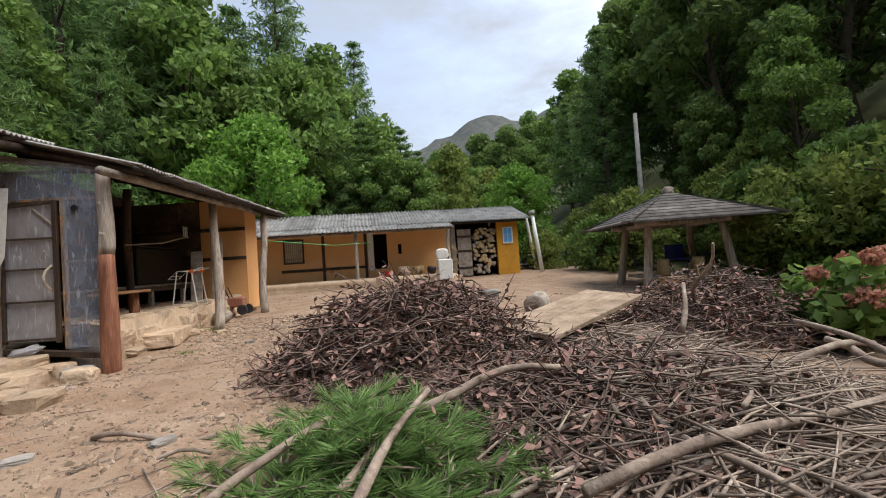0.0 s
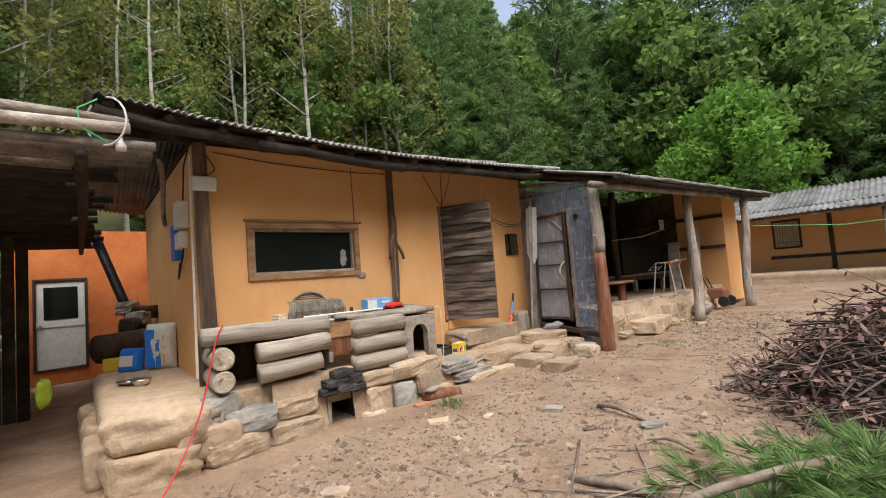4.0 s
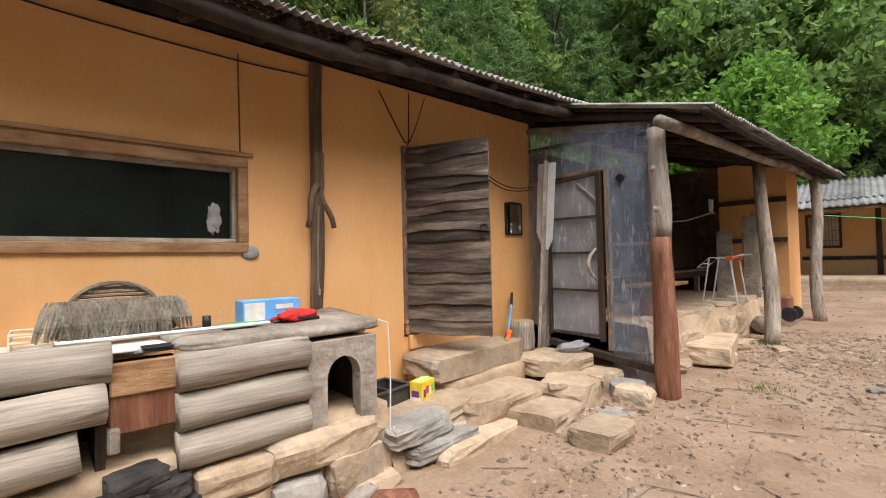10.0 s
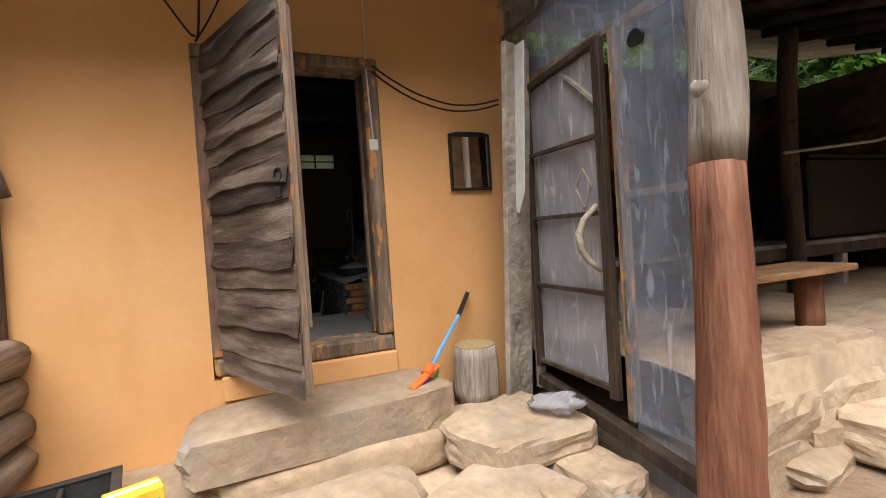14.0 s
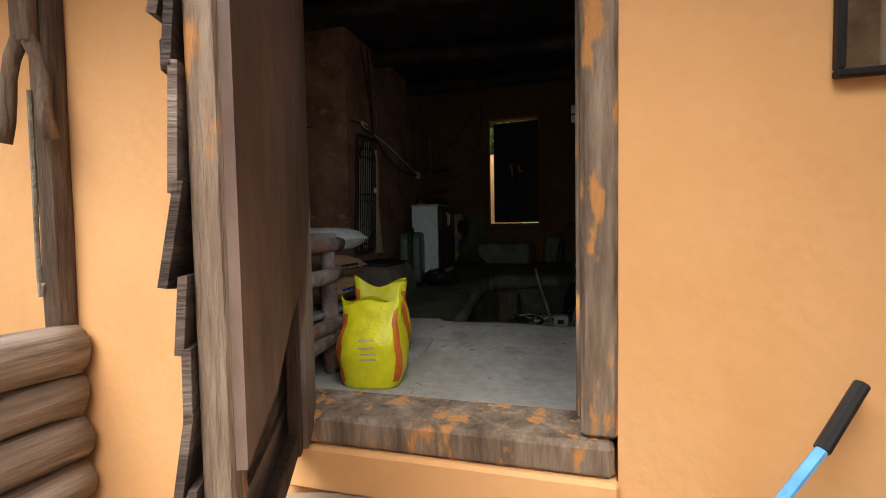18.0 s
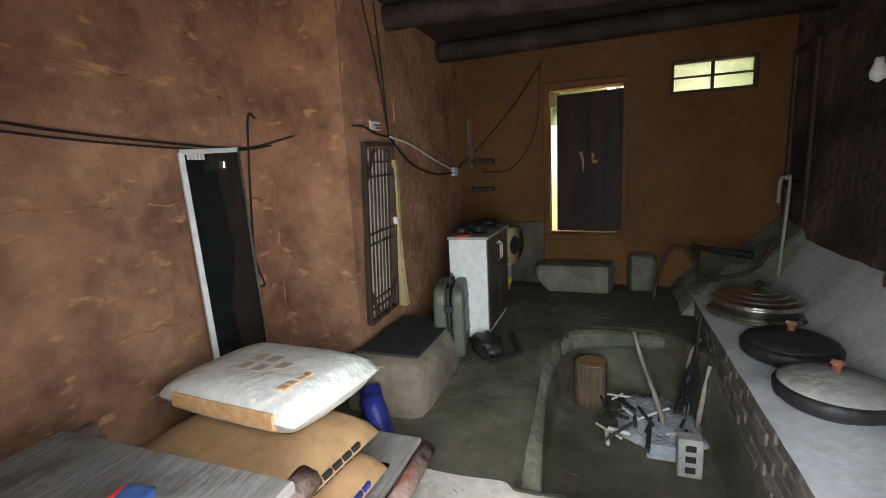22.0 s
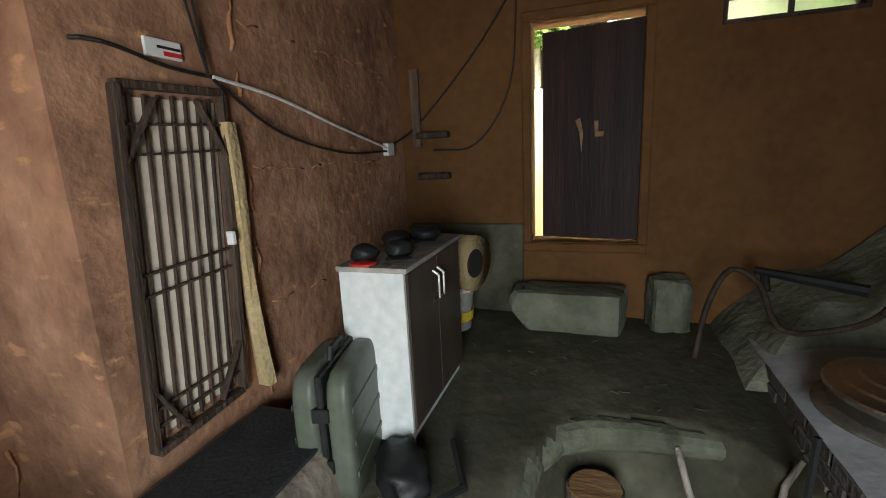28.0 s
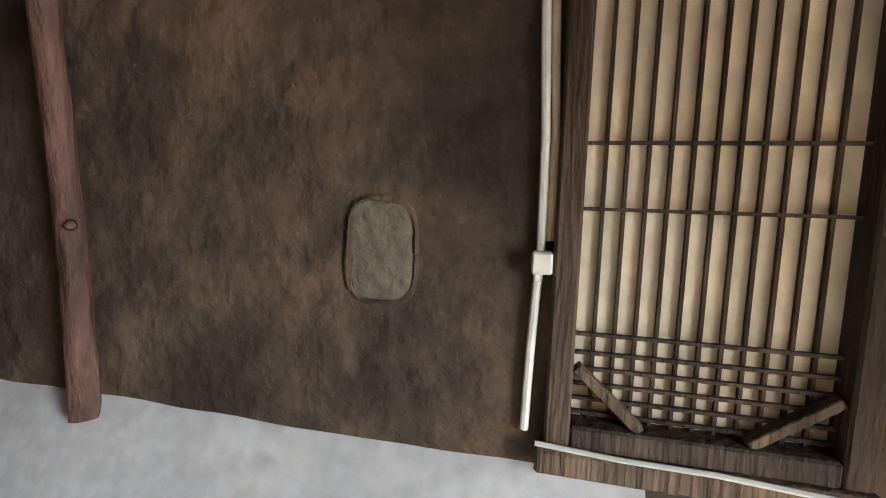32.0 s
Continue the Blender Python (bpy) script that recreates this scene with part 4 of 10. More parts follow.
window_1 = thing("window_1", "wide dark window in a worn wooden frame", "window", (0, 1.37, 1.4), kind="structure")
for n_, a, b in frame_boards(0.63, 2.12, 1.40, 2.11, 0.075, -0.06, 0.028):
    part(n_, G().box(a, b, 0.008), WINWOOD, window_1)
for n_, a, b in frame_boards(0.705, 2.045, 1.475, 2.035, 0.03, -0.10, -0.02):
    part("inner_" + n_, G().box(a, b, 0.004), WOODGREY, window_1, "grey inner sash")
# opaque near-black pane, painting the dark room behind it
part("pane", G().box((-0.075, 0.735, 1.505), (-0.069, 2.015, 2.005)), PANE, window_1, "dusty glass painted dark for the room behind")
hang = thing("hanging_cloth", "pale cloth hanging behind the window glass", "cloth", (-0.05, 1.9, 1.6))
part("cloth", G().rock((-0.058, 1.90, 1.66), (0.010, 0.085, 0.20), 0, 4, 9, 3, 0.55), CEMENT, hang, smooth=True)
solo("weather_strip", G().box((0.001, 0.60, 2.12), (0.035, 2.16, 2.15), 0.005), WINWOOD, "thin wooden strip above the window", "trim", kind="structure")
plug = solo("mortar_patch", G().rock((0.0, 2.14, 1.40), (0.05, 0.12, 0.1), 0, 3, 3), CEMENT, "small grey mortar patch at the window corner", "patch", kind="structure", smooth=True)

# ---- kitchen door ----
door_frame = thing("door_frame", "worn timber frame and sill of the kitchen door", "door frame", (0, 4.07, 0.58), kind="structure")
part("jamb", G().box((-0.05, 3.56, 0.70), (0.012, 3.628, 2.36), 0.012), HINGEWOOD, door_frame, "worn hinge jamb with orange paint left on it")
part("reveal_lining", G().box((-0.095, -0.012, 0.70), (0.095, 0.012, 2.36), 0.004, Matrix.Translation((-0.130, 3.550, 0)) @ Euler((0, 0, math.atan2(0.13, 0.15))).to_matrix().to_4x4()), HINGEWOOD, door_frame, "slanted reveal board with orange paint worn through")
part("jamb", G().box((-0.115, 4.505, 0.70), (0.006, 4.60, 2.36), 0.012), JAMB, door_frame)
part("jamb_stop", G().box((-0.19, 4.495, 0.70), (-0.118, 4.57, 2.36), 0.008), JAMB, door_frame)
part("lintel", G().box((-0.19, 3.56, 2.36), (0.015, 4.60, 2.43), 0.01), JAMB, door_frame)
part("sill", G().box((-0.20, 3.57, 0.60), (0.03, 4.59, 0.697), 0.015), JAMB, door_frame, "scuffed pale timber sill")
part("sill_front", G().box((0.0, 3.6, 0.46), (0.045, 4.60, 0.60), 0.01), PLASTER, door_frame, "orange plaster under the sill")
leaf = thing("door_1", "open plank door clad in rough overlapping wavy boards", "door", (0.02, 3.60, 0.6), kind="structure")
hinge = Vector((-0.04, 3.655, 0.0))
dvec = Vector((0.80, 0.375, 0)).normalized()
LM = Matrix(((dvec.x * 1.1, -dvec.y, 0, hinge.x), (dvec.y * 1.1, dvec.x, 0, hinge.y), (0, 0, 1, 0), (0, 0, 0, 1)))
# local: x along the leaf, -y towards the yard
outline = [(0.02, 0.66), (0.21, 0.66), (0.205, 1.13), (0.40, 1.06), (0.56, 0.97), (0.77, 0.93), (0.77, 2.34), (0.02, 2.34)]
k = len(outline)
part("panel", G().add([LM @ Vector((x, yy, z)) for yy in (0.0, 0.016) for x, z in outline], [(0, 1, 2, 7), (2, 3, 4, 5, 6, 7), (k, k + 7, k + 2, k + 1), (k + 2, k + 7, k + 6, k + 5, k + 4, k + 3)] + [(a, k + a, k + (a + 1) % k, (a + 1) % k) for a in range(k)]), DOORINNER, leaf, "scratched brown inner panel broken away at the bottom")
part("batten", G().box((0.215, -0.030, 0.66), (0.255, 0.004, 1.11), 0.004, LM), WOODDARK, leaf)
part("batten", G().box((0.06, -0.034, 0.66), (0.715, -0.004, 0.72), 0.004, LM), WOODDARK, leaf)
for xa in (0.0, 0.715):
    part("stile", G().box((xa, -0.045, 0.63), (xa + 0.06, 0.0, 2.37), 0.006, LM), JAMB, leaf)


def wavy_board(z0, z1, seed, proud):
    n = 18
    rr = random.Random(seed)
    a1, a2, ph = rr.uniform(0.008, 0.018) * (1.3 if seed > 10 else 0.6), rr.uniform(0.003, 0.008), rr.uniform(0, 6.28)
    V, F = [], []
    for i in range(n + 1):
        x = -0.01 + 0.795 * i / n
        zt = z1 + 0.015
        zb = z0 + a1 * math.sin(x * 6 + ph) + a2 * math.sin(x * 15 + ph * 2)
        pr = proud + 0.004 * math.sin(x * 9 + ph)
        V += [(x, -0.048, zt), (x, -0.060, zt), (x, -0.052 - pr, zb), (x, -0.040 - pr, zb - 0.002)]
    for i in range(n):
        for j in range(4):
            a, b = i * 4 + j, i * 4 + (j + 1) % 4
            F.append((a, b, b + 4, a + 4))
    F += [(3, 2, 1, 0), (n * 4, n * 4 + 1, n * 4 + 2, n * 4 + 3)]
    return G().add([LM @ Vector(p) for p in V], F)


edges = [0.62, 0.755, 0.90, 1.01, 1.10, 1.20, 1.33, 1.49, 1.585, 1.67, 1.76, 1.85, 1.93, 2.01, 2.09, 2.17, 2.27, 2.40]
for i in range(len(edges) - 1):
    part("board", wavy_board(edges[i], edges[i + 1], i + 3, 0.012 + 0.009 * (i % 3)), LEAFBOARD, leaf)
ring = part("ring_pull", G().tube([LM @ Vector((0.74 + 0.03 * math.cos(a), -0.078, 1.60 + 0.03 * math.sin(a))) for a in np.linspace(0, 6.28, 14)], 0.005, 6), IRON, leaf, "black iron ring")
part("padlock", G().box((0.71, -0.086, 1.50), (0.75, -0.066, 1.55), 0.005, LM), IRON, leaf, "dark old padlock")

mirror = thing("wall_mirror", "small black-framed mirror on the orange wall", "mirror", (0.02, 5.21, 1.6))
for n_, a, b in frame_boards(5.055, 5.36, 1.595, 1.975, 0.018, 0.002, 0.028):
    part("frame_" + n_, G().box(a, b, 0.004), BLACK, mirror)
part("glass", G().box((0.012, 5.073, 1.613), (0.02, 5.342, 1.957)), MIRROR, mirror, "silvered glass")
part("hook", G().box((0.004, 5.19, 1.975), (0.02, 5.23, 1.992), 0.003), BLACK, mirror)
part("arch", G().add([(0.004, 5.055, 1.975), (0.004, 5.12, 1.988), (0.004, 5.30, 1.988), (0.004, 5.36, 1.975), (0.026, 5.055, 1.975), (0.026, 5.12, 1.988), (0.026, 5.30, 1.988), (0.026, 5.36, 1.975)], [(0, 1, 2, 3), (7, 6, 5, 4), (0, 4, 5, 1), (1, 5, 6, 2), (2, 6, 7, 3)]), BLACK, mirror)
switch_out = thing("wall_switch", "small white switch on the door post", "switch", (0.01, 4.55, 1.85))
part("plate", G().box((-0.01, 4.52, 1.86), (0.012, 4.575, 1.93), 0.004), WHITE, switch_out)

# ---- plastic-clad lean-to ----
lean = thing("plastic_screen", "timber screen covered in wrinkled milky plastic film", "screen", (1.0, 5.4, 0.3), kind="structure")
yp = 5.52


def bar(name, a, b, w, d, material, parent, label=""):
    """A squared bar from a to b."""
    a, b = Vector(a), Vector(b)
    m = Matrix.Translation((a + b) / 2) @ (b - a).to_track_quat("Z", "Y").to_matrix().to_4x4()
    L = (b - a).length
    return part(name, G().box((-w / 2, -d / 2, -L / 2), (w / 2, d / 2, L / 2), min(w, d) * 0.12, m), material, parent, label)


bar("beam", (-0.05, yp + 0.03, 2.90), (1.66, yp + 0.03, 2.60), 0.07, 0.08, SHEDPOLE, lean)
bar("rail", (0.02, yp, 2.64), (1.56, yp, 2.60), 0.03, 0.04, WOODDARK, lean)
bar("rail", (0.02, yp, 2.26), (1.56, yp, 2.265), 0.04, 0.04, JAMB, lean)
bar("post", (1.055, yp, 0.30), (1.055, yp, 2.26), 0.055, 0.05, JAMB, lean)
bar("post", (1.53, yp, 0.2), (1.53, yp, 2.62), 0.04, 0.04, WOODGREY, lean)
bar("post", (0.24, yp, 0.25), (0.26, yp, 2.62), 0.05, 0.05, WOODGREY, lean)
bar("rail", (1.08, yp, 1.435), (1.52, yp, 1.435), 0.035, 0.035, JAMB, lean)
bar("sill", (0.30, yp - 0.03, 0.33), (1.62, yp - 0.10, 0.20), 0.07, 0.08, WOODDARK, lean)


def film(x0, x1, z0, z1, y, z0b=None, z1b=None, seed=0, amp=0.006, parent=None, material=None, name="film"):
    n = 14
    z0b = z0 if z0b is None else z0b
    z1b = z1 if z1b is None else z1b
    V, F = [], []
    for i in range(n + 1):
        for j in range(n + 1):
            u, w = i / n, j / n
            lo, hi = z0 + (z0b - z0) * u, z1 + (z1b - z1) * u
            x, z = x0 + (x1 - x0) * u, lo + (hi - lo) * w
            e = math.sin(math.pi * u) ** 0.4 * math.sin(math.pi * w) ** 0.4
            V.append((x, y + amp * e * (noise.noise(Vector((x * 5 + seed, z * 3, 0))) * 2 + noise.noise(Vector((x * 14, z * 9 + seed, 2)))), z))
    for i in range(n):
        for j in range(n):
            a = i * (n + 1) + j
            F.append((a, a + 1, a + n + 2, a + n + 1))
    return part(name, G().add(V, F), material or FILM, parent, "", True)


film(1.07, 1.55, 0.32, 2.27, yp - 0.03, seed=3, parent=lean, material=FILMBLUE, amp=0.014)
film(0.02, 1.55, 2.27, 2.63, yp - 0.03, seed=5, parent=lean, material=FILMBLUE, amp=0.014)
film(0.02, 1.60, 2.645, 2.88, yp - 0.03, 2.61, 2.60, seed=6, parent=lean, material=FILMBLUE, amp=0.008)
film(0.02, 0.30, 0.5, 2.24, yp - 0.03, seed=9, parent=lean, amp=0.008)
film(1.08, 1.56, 0.02, 0.34, yp - 0.01, 0.02, 0.34, seed=12, parent=lean, amp=0.02)
pdoor = thing("door_2", "screen door of plastic film stretched on dark slats", "door", (0.7, yp - 0.05, 0.4), kind="structure")
for a, b, w in (((0.33, yp - 0.05, 0.42), (0.34, yp - 0.05, 2.21), 0.05), ((0.985, yp - 0.05, 0.40), (0.985, yp - 0.05, 2.23), 0.06)):
    bar("stile", a, b, w, 0.04, WOODDARK, pdoor)
for i, zz in enumerate((0.46, 0.945, 1.362, 1.757)):
    bar("slat", (0.33, yp - 0.055, zz + 0.004), (0.985, yp - 0.055, zz - 0.004), 0.025, 0.025, WOODDARK, pdoor)
bar("top_rail", (0.32, yp - 0.05, 2.18), (1.0, yp - 0.05, 2.225), 0.045, 0.04, WOODDARK, pdoor)
bar("brace", (0.72, yp - 0.045, 2.14), (0.96, yp - 0.045, 1.92), 0.03, 0.02, WOODGREY, pdoor)
film(0.34, 0.97, 0.44, 2.19, yp - 0.036, 0.42, 2.21, seed=1, parent=pdoor, amp=0.012)
film(0.34, 0.97, 0.44, 2.19, yp + 0.004, 0.42, 2.21, seed=21, parent=pdoor, amp=0.012, name="backing_film")
part("handle", G().tube([(0.945, yp - 0.07, 1.40), (0.915, yp - 0.13, 1.33), (0.90, yp - 0.155, 1.26), (0.905, yp - 0.155, 1.18), (0.93, yp - 0.12, 1.11), (0.95, yp - 0.07, 1.06)], [0.013, 0.018, 0.020, 0.019, 0.017, 0.012], 10, 0.08, 2), PALEWOOD, pdoor, "bent pale branch handle", True)
for s in (1, -1):
    part("diamond", G().tube([(0.865, yp - 0.08, 1.60), (0.865 + 0.06 * s, yp - 0.08, 1.50), (0.865, yp - 0.08, 1.385)], 0.005, 6), WOODGREY, pdoor)
hole = part("vent_ring", G().tube([(1.23 + 0.045 * math.cos(a), yp - 0.045, 2.13 + 0.03 * math.sin(a)) for a in np.linspace(0, 6.28, 16)], 0.007, 6), BLACK, lean, "round hole torn through the film")
# flat black disc paints the dark seen through the torn hole
part("vent_hole", G().disc((0, 0, 0), 0.04, 0.004, 16).mesh("vent_hole"), BLACK, lean).matrix_basis = Matrix.Translation((1.23, yp - 0.05, 2.13)) @ Euler((radians(90), 0, 0)).to_matrix().to_4x4()
wb = thing("leaning_board", "tall weathered plank with peeling pale bark beside the screen", "board", (0.3, 5.28, 0.16))
bar("plank", (0.29, 5.31, 0.16), (0.42, 5.36, 2.42), 0.24, 0.035, WOODGREY, wb)
part("peeled_face", G().add([(0.262, 5.318, 1.62), (0.33, 5.315, 1.46), (0.42, 5.313, 1.40), (0.485, 5.316, 1.52), (0.545, 5.336, 2.40), (0.30, 5.336, 2.41), (0.262, 5.324, 1.62), (0.33, 5.321, 1.46), (0.42, 5.319, 1.40), (0.485, 5.322, 1.52), (0.545, 5.342, 2.40), (0.30, 5.342, 2.41)], [(0, 1, 2, 3, 4, 5), (11, 10, 9, 8, 7, 6)] + [(a, 6 + a, 6 + (a + 1) % 6, (a + 1) % 6) for a in range(6)]), WHITE, wb, "peeling pale upper face")
ext = thing("film_scrap", "crumpled scrap of plastic film on the step", "plastic scrap", (0.75, 5.25, 0.3))
part("scrap", G().rock((0.72, 5.27, 0.34), (0.34, 0.16, 0.10), 0.4, 8, 6, 2.2, 0.6, (0.2, -0.2)), FILM, ext, smooth=True)

# ---- porch platform and rooms behind it ----
terrace = thing("porch_terrace", "rough stone and clay terrace under the porch", "terrace", (0.6, 8.3, 0.1), kind="structure")
V, F = [], []
tx, ty = np.linspace(-1.5, 1.42, 30), np.linspace(5.56, 11.4, 60)
for x in tx:
    for y in ty:
        V.append((x, y, 0.61 + 0.02 * noise.noise(Vector((x * 3, y * 3, 2))) + 0.012 * noise.noise(Vector((x * 9, y * 9, 5))) - 0.10 * max(0.0, x - 1.1)))
for i in range(29):
    for j in range(59):
        F.append((i * 60 + j, (i + 1) * 60 + j, (i + 1) * 60 + j + 1, i * 60 + j + 1))
o = len(V)
for j, y in enumerate(ty):
    V.append((1.50, y, -0.2))
F += [(29 * 60 + j, o + j, o + j + 1, 29 * 60 + j + 1) for j in range(59)]
part("fill", G().add(V, F), CLAY, terrace, "", True)
rr = random.Random(5)
y = 5.6
i = 0
while y < 11.3:
    w = rr.uniform(0.35, 0.75)
    for lv, (zc, hh, xc) in enumerate(((0.10, 0.26, 1.36), (0.31, 0.24, 1.31), (0.50, 0.20, 1.25))):
        part("stone", G().stone((xc - 0.05 + rr.uniform(-0.05, 0.05), y + w / 2 + 0.12 * lv, zc + 0.03 * (y - 5.6) / 3), (0.34, w * 1.05, hh * 1.1), rr.uniform(-0.15, 0.15), i * 3 + lv, 4, 3.5, 0.16), STONE, terrace, "", True)
    y += w
    i += 1
deck = thing("porch_deck", "dark plank floor of the open room", "deck", (-0.6, 7.3, 0.7), kind="structure")
for i in range(9):
    part("plank", G().box((-1.4 + i * 0.19, 5.65, 1.00), (-1.4 + i * 0.19 + 0.182, 10.55, 1.04), 0.006), WOODGREY, deck)
part("joist", G().box((0.22, 5.65, 0.90), (0.30, 10.55, 0.998), 0.006), WOODDARK, deck)
for yy in (6.2, 7.4, 8.9, 10.2):
    part("stub_post", G().box((0.20, yy, 0.58), (0.28, yy + 0.09, 0.90), 0.008), WOODGREY, deck)
# dark board set back here paints the shaded void under the deck
part("skirt", G().box((-0.6, 5.65, 0.5), (-0.56, 10.55, 1.0)), WOODDARK, deck)
solo("terrace_slab", G().stone((1.55, 6.95, 0.20), (0.52, 1.05, 0.22), 0.25, 77, 8, 8, 0.06), STONE, "big flat tan stone lying before the terrace", "stone")
solo("wall_porch_back", G().box((-1.6, 5.55, 0.3), (-1.4, 11.4, 3.2)), SOOT_AND_SHADE, "dark back wall of the porch room", "wall", kind="structure")
solo("wall_porch_end", G().box((0.55, 10.6, 0.3), (1.60, 10.74, 2.95)), PLASTER, "orange plastered partition at the porch end", "wall", kind="structure")
solo("wall_porch_room", G().box((1.46, 10.74, 0.3), (1.60, 11.4, 2.75)), PLASTER, "orange plastered wall of the end room", "wall", kind="structure")
solo("wall_porch_kitchen", G().box((-1.4, 5.56, 0.46), (-0.02, 5.62, 3.1)), SOOT_AND_SHADE, "dark mud wall between porch and kitchen", "wall", kind="structure")
# rest of the end wall, its shade put into a dark colour
solo("wall_porch_end_dark", G().box((-1.4, 10.6, 0.3), (0.55, 10.72, 2.95)), SOOT_AND_SHADE, "porch end wall coloured dark to stand in for its shade", "wall", kind="structure")
for i, (zz, yy) in enumerate(((2.2, 9.17), (1.5, 9.17))):
    solo("wall_rail", G().box((-1.4, 10.55, zz), (1.6, 10.6, zz + 0.08), 0.006), WOODDARK, "dark timber rail in the plaster", "timber", kind="structure")
for yy in (6.9, 8.35, 9.6):
    solo("wall_timber", G().box((-1.41, yy, 0.6), (-1.34, yy + 0.12, 3.1), 0.01), TIMBER, "dark upright timber in the porch back wall", "timber", kind="structure")
for yy in (7.02, 8.47):
    solo("plaster_panel", G().box((-1.40, yy + 0.01, 1.95), (-1.375, yy + 1.1, 2.55), 0.004), PLASTER_RED, "orange plaster panel between dark timbers", "panel", kind="structure")
chest = thing("black_chest", "large black lacquered chest in the open room", "chest", (-0.9, 8.3, 0.74))
part("body", G().box((-0.25, 8.6, 1.045), (0.20, 10.35, 1.80), 0.02), BLACK, chest)
part("top", G().box((-0.28, 8.57, 1.803), (0.23, 10.38, 1.84), 0.01), BLACK, chest)
shelf = thing("porch_shelf", "dark plank shelf with jars and pans", "shelf", (-1.2, 6.9, 1.6))
part("board", G().box((-1.39, 6.2, 1.62), (-1.1, 8.6, 1.65), 0.006), WOODDARK, shelf)
for i in range(7):
    c = (-1.24, 6.4 + i * 0.3, 1.652)
    solo("storage_jar", G().disc(c, 0.07 + 0.02 * (i % 3), 0.16 + 0.04 * (i % 2), 14, [(0.7, 0), (1, 0.3), (1, 0.7), (0.6, 0.92), (0.62, 1)]), (IRON, REDLOG, STEEL)[i % 3], "dusty jar on the porch shelf", "jar", group="shelf jars", smooth=True)
pitch = thing("hay_fork", "wooden three-pronged fork hung under the porch roof", "fork", (0.9, 9.0, 1.9))
for k in (-0.08, 0, 0.08):
    part("prong", G().tube([(0.9, 9.1 + k, 2.2), (0.9, 9.1 + k * 0.8, 2.0)], 0.012, 6), WHITE, pitch)
part("crossbar", G().box((0.88, 9.0, 1.97), (0.92, 9.2, 2.0), 0.004), WOODGREY, pitch)
part("shaft", G().tube([(0.9, 9.1, 1.98), (0.7, 8.6, 1.85), (0.4, 7.9, 1.8)], 0.014, 6), WOODGREY, pitch)
bench_small = thing("orange_bench", "small bench with an orange plank seat on a log", "bench", (0.95, 6.7, 0.45))
part("seat", G().box((0.95, 6.05, 0.945), (1.30, 7.0, 0.985), 0.008), WINWOOD, bench_small, "orange varnished plank")
part("leg", G().log((1.12, 6.25, 0.58), (1.12, 6.25, 0.945), 0.085, 0.08, 14, 3, 0, 0.05, 2), REDLOG, bench_small, "", True)
part("leg", G().log((1.12, 6.85, 0.58), (1.12, 6.85, 0.945), 0.075, 0.07, 14, 3, 0, 0.05, 3), REDLOG, bench_small, "", True)
rack = thing("drying_rack", "folding white wire clothes drying rack", "drying rack", (1.0, 8.2, 0.5))
for yy in (8.15, 8.55):
    part("leg", G().tube([(1.06, yy, 0.64), (1.16, yy, 1.26), (1.0, yy, 1.12)], 0.011, 6), WHITE, rack)
    part("leg", G().tube([(1.50, yy, 0.62), (1.42, yy, 1.26), (1.58, yy, 1.30)], 0.011, 6), WHITE, rack)
    part("hinge", G().box((1.38, yy - 0.02, 1.22), (1.46, yy + 0.02, 1.28), 0.006), ORANGE, rack, "orange hinge")
    part("foot", G().tube([(1.06, yy, 0.645), (1.50, yy, 0.625)], 0.009, 6), WHITE, rack)
for xx, zz in ((1.0, 1.12), (1.06, 1.17), (1.16, 1.26), (1.24, 1.25), (1.33, 1.25), (1.42, 1.26), (1.5, 1.28), (1.58, 1.30)):
    part("wire", G().tube([(xx, 8.15, zz), (xx, 8.55, zz)], 0.004, 6), WHITE, rack)
part("rail", G().tube([(1.16, 8.15, 1.26), (1.42, 8.15, 1.26)], 0.008, 6), WHITE, rack)
stub = thing("upright_board", "tall grey board leaning on the terrace wall", "board", (0.75, 8.6, 0.5))
bar("plank", (1.06, 9.1, 0.60), (1.0, 9.35, 1.68), 0.22, 0.04, WOODGREY, stub)
stub2 = thing("wavy_slab", "wavy-edged timber slab standing on the terrace", "board", (1.3, 9.5, 0.6))
part("slab", G().rock((1.32, 9.55, 1.24), (0.24, 0.06, 1.30), 0.1, 15, 10, 6, 0.22, (-0.08, 0)), WOODGREY, stub2)
stub3 = thing("log_block", "short sawn log on the terrace edge", "log", (1.5, 8.9, 0.3))
part("log", G().log((1.62, 8.75, 0.28), (1.62, 9.15, 0.28), 0.13, 0.13, 14, 3, 0, 0.05, 8), LOGX, stub3, "", True)
cart = thing("pink_handcart", "small pink and black wheeled hand cart", "cart", (1.55, 9.9, 0.25))
part("body", G().box((1.4, 9.75, 0.4), (1.75, 10.05, 0.62), 0.03), PETAL, cart, "faded pink body")
part("handle", G().tube([(1.45, 9.8, 0.6), (1.35, 9.8, 0.85), (1.35, 10.0, 0.85), (1.45, 10.0, 0.6)], 0.012, 6), BLACK, cart)
for yy in (9.72, 10.08):
    w = part("wheel", G().disc((0, 0, -0.03), 0.11, 0.06, 18).mesh("wheel"), RUBBER, cart)
    w.matrix_basis = Matrix.Translation((1.75, yy, 0.34)) @ Euler((radians(90), 0, 0)).to_matrix().to_4x4()

# ---- masonry plinth, steps and log kennels along the front ----
plinth = thing("front_plinth", "clay-rendered stone plinth along the front wall", "plinth", (0.5, 1.3, -0.3), kind="structure")


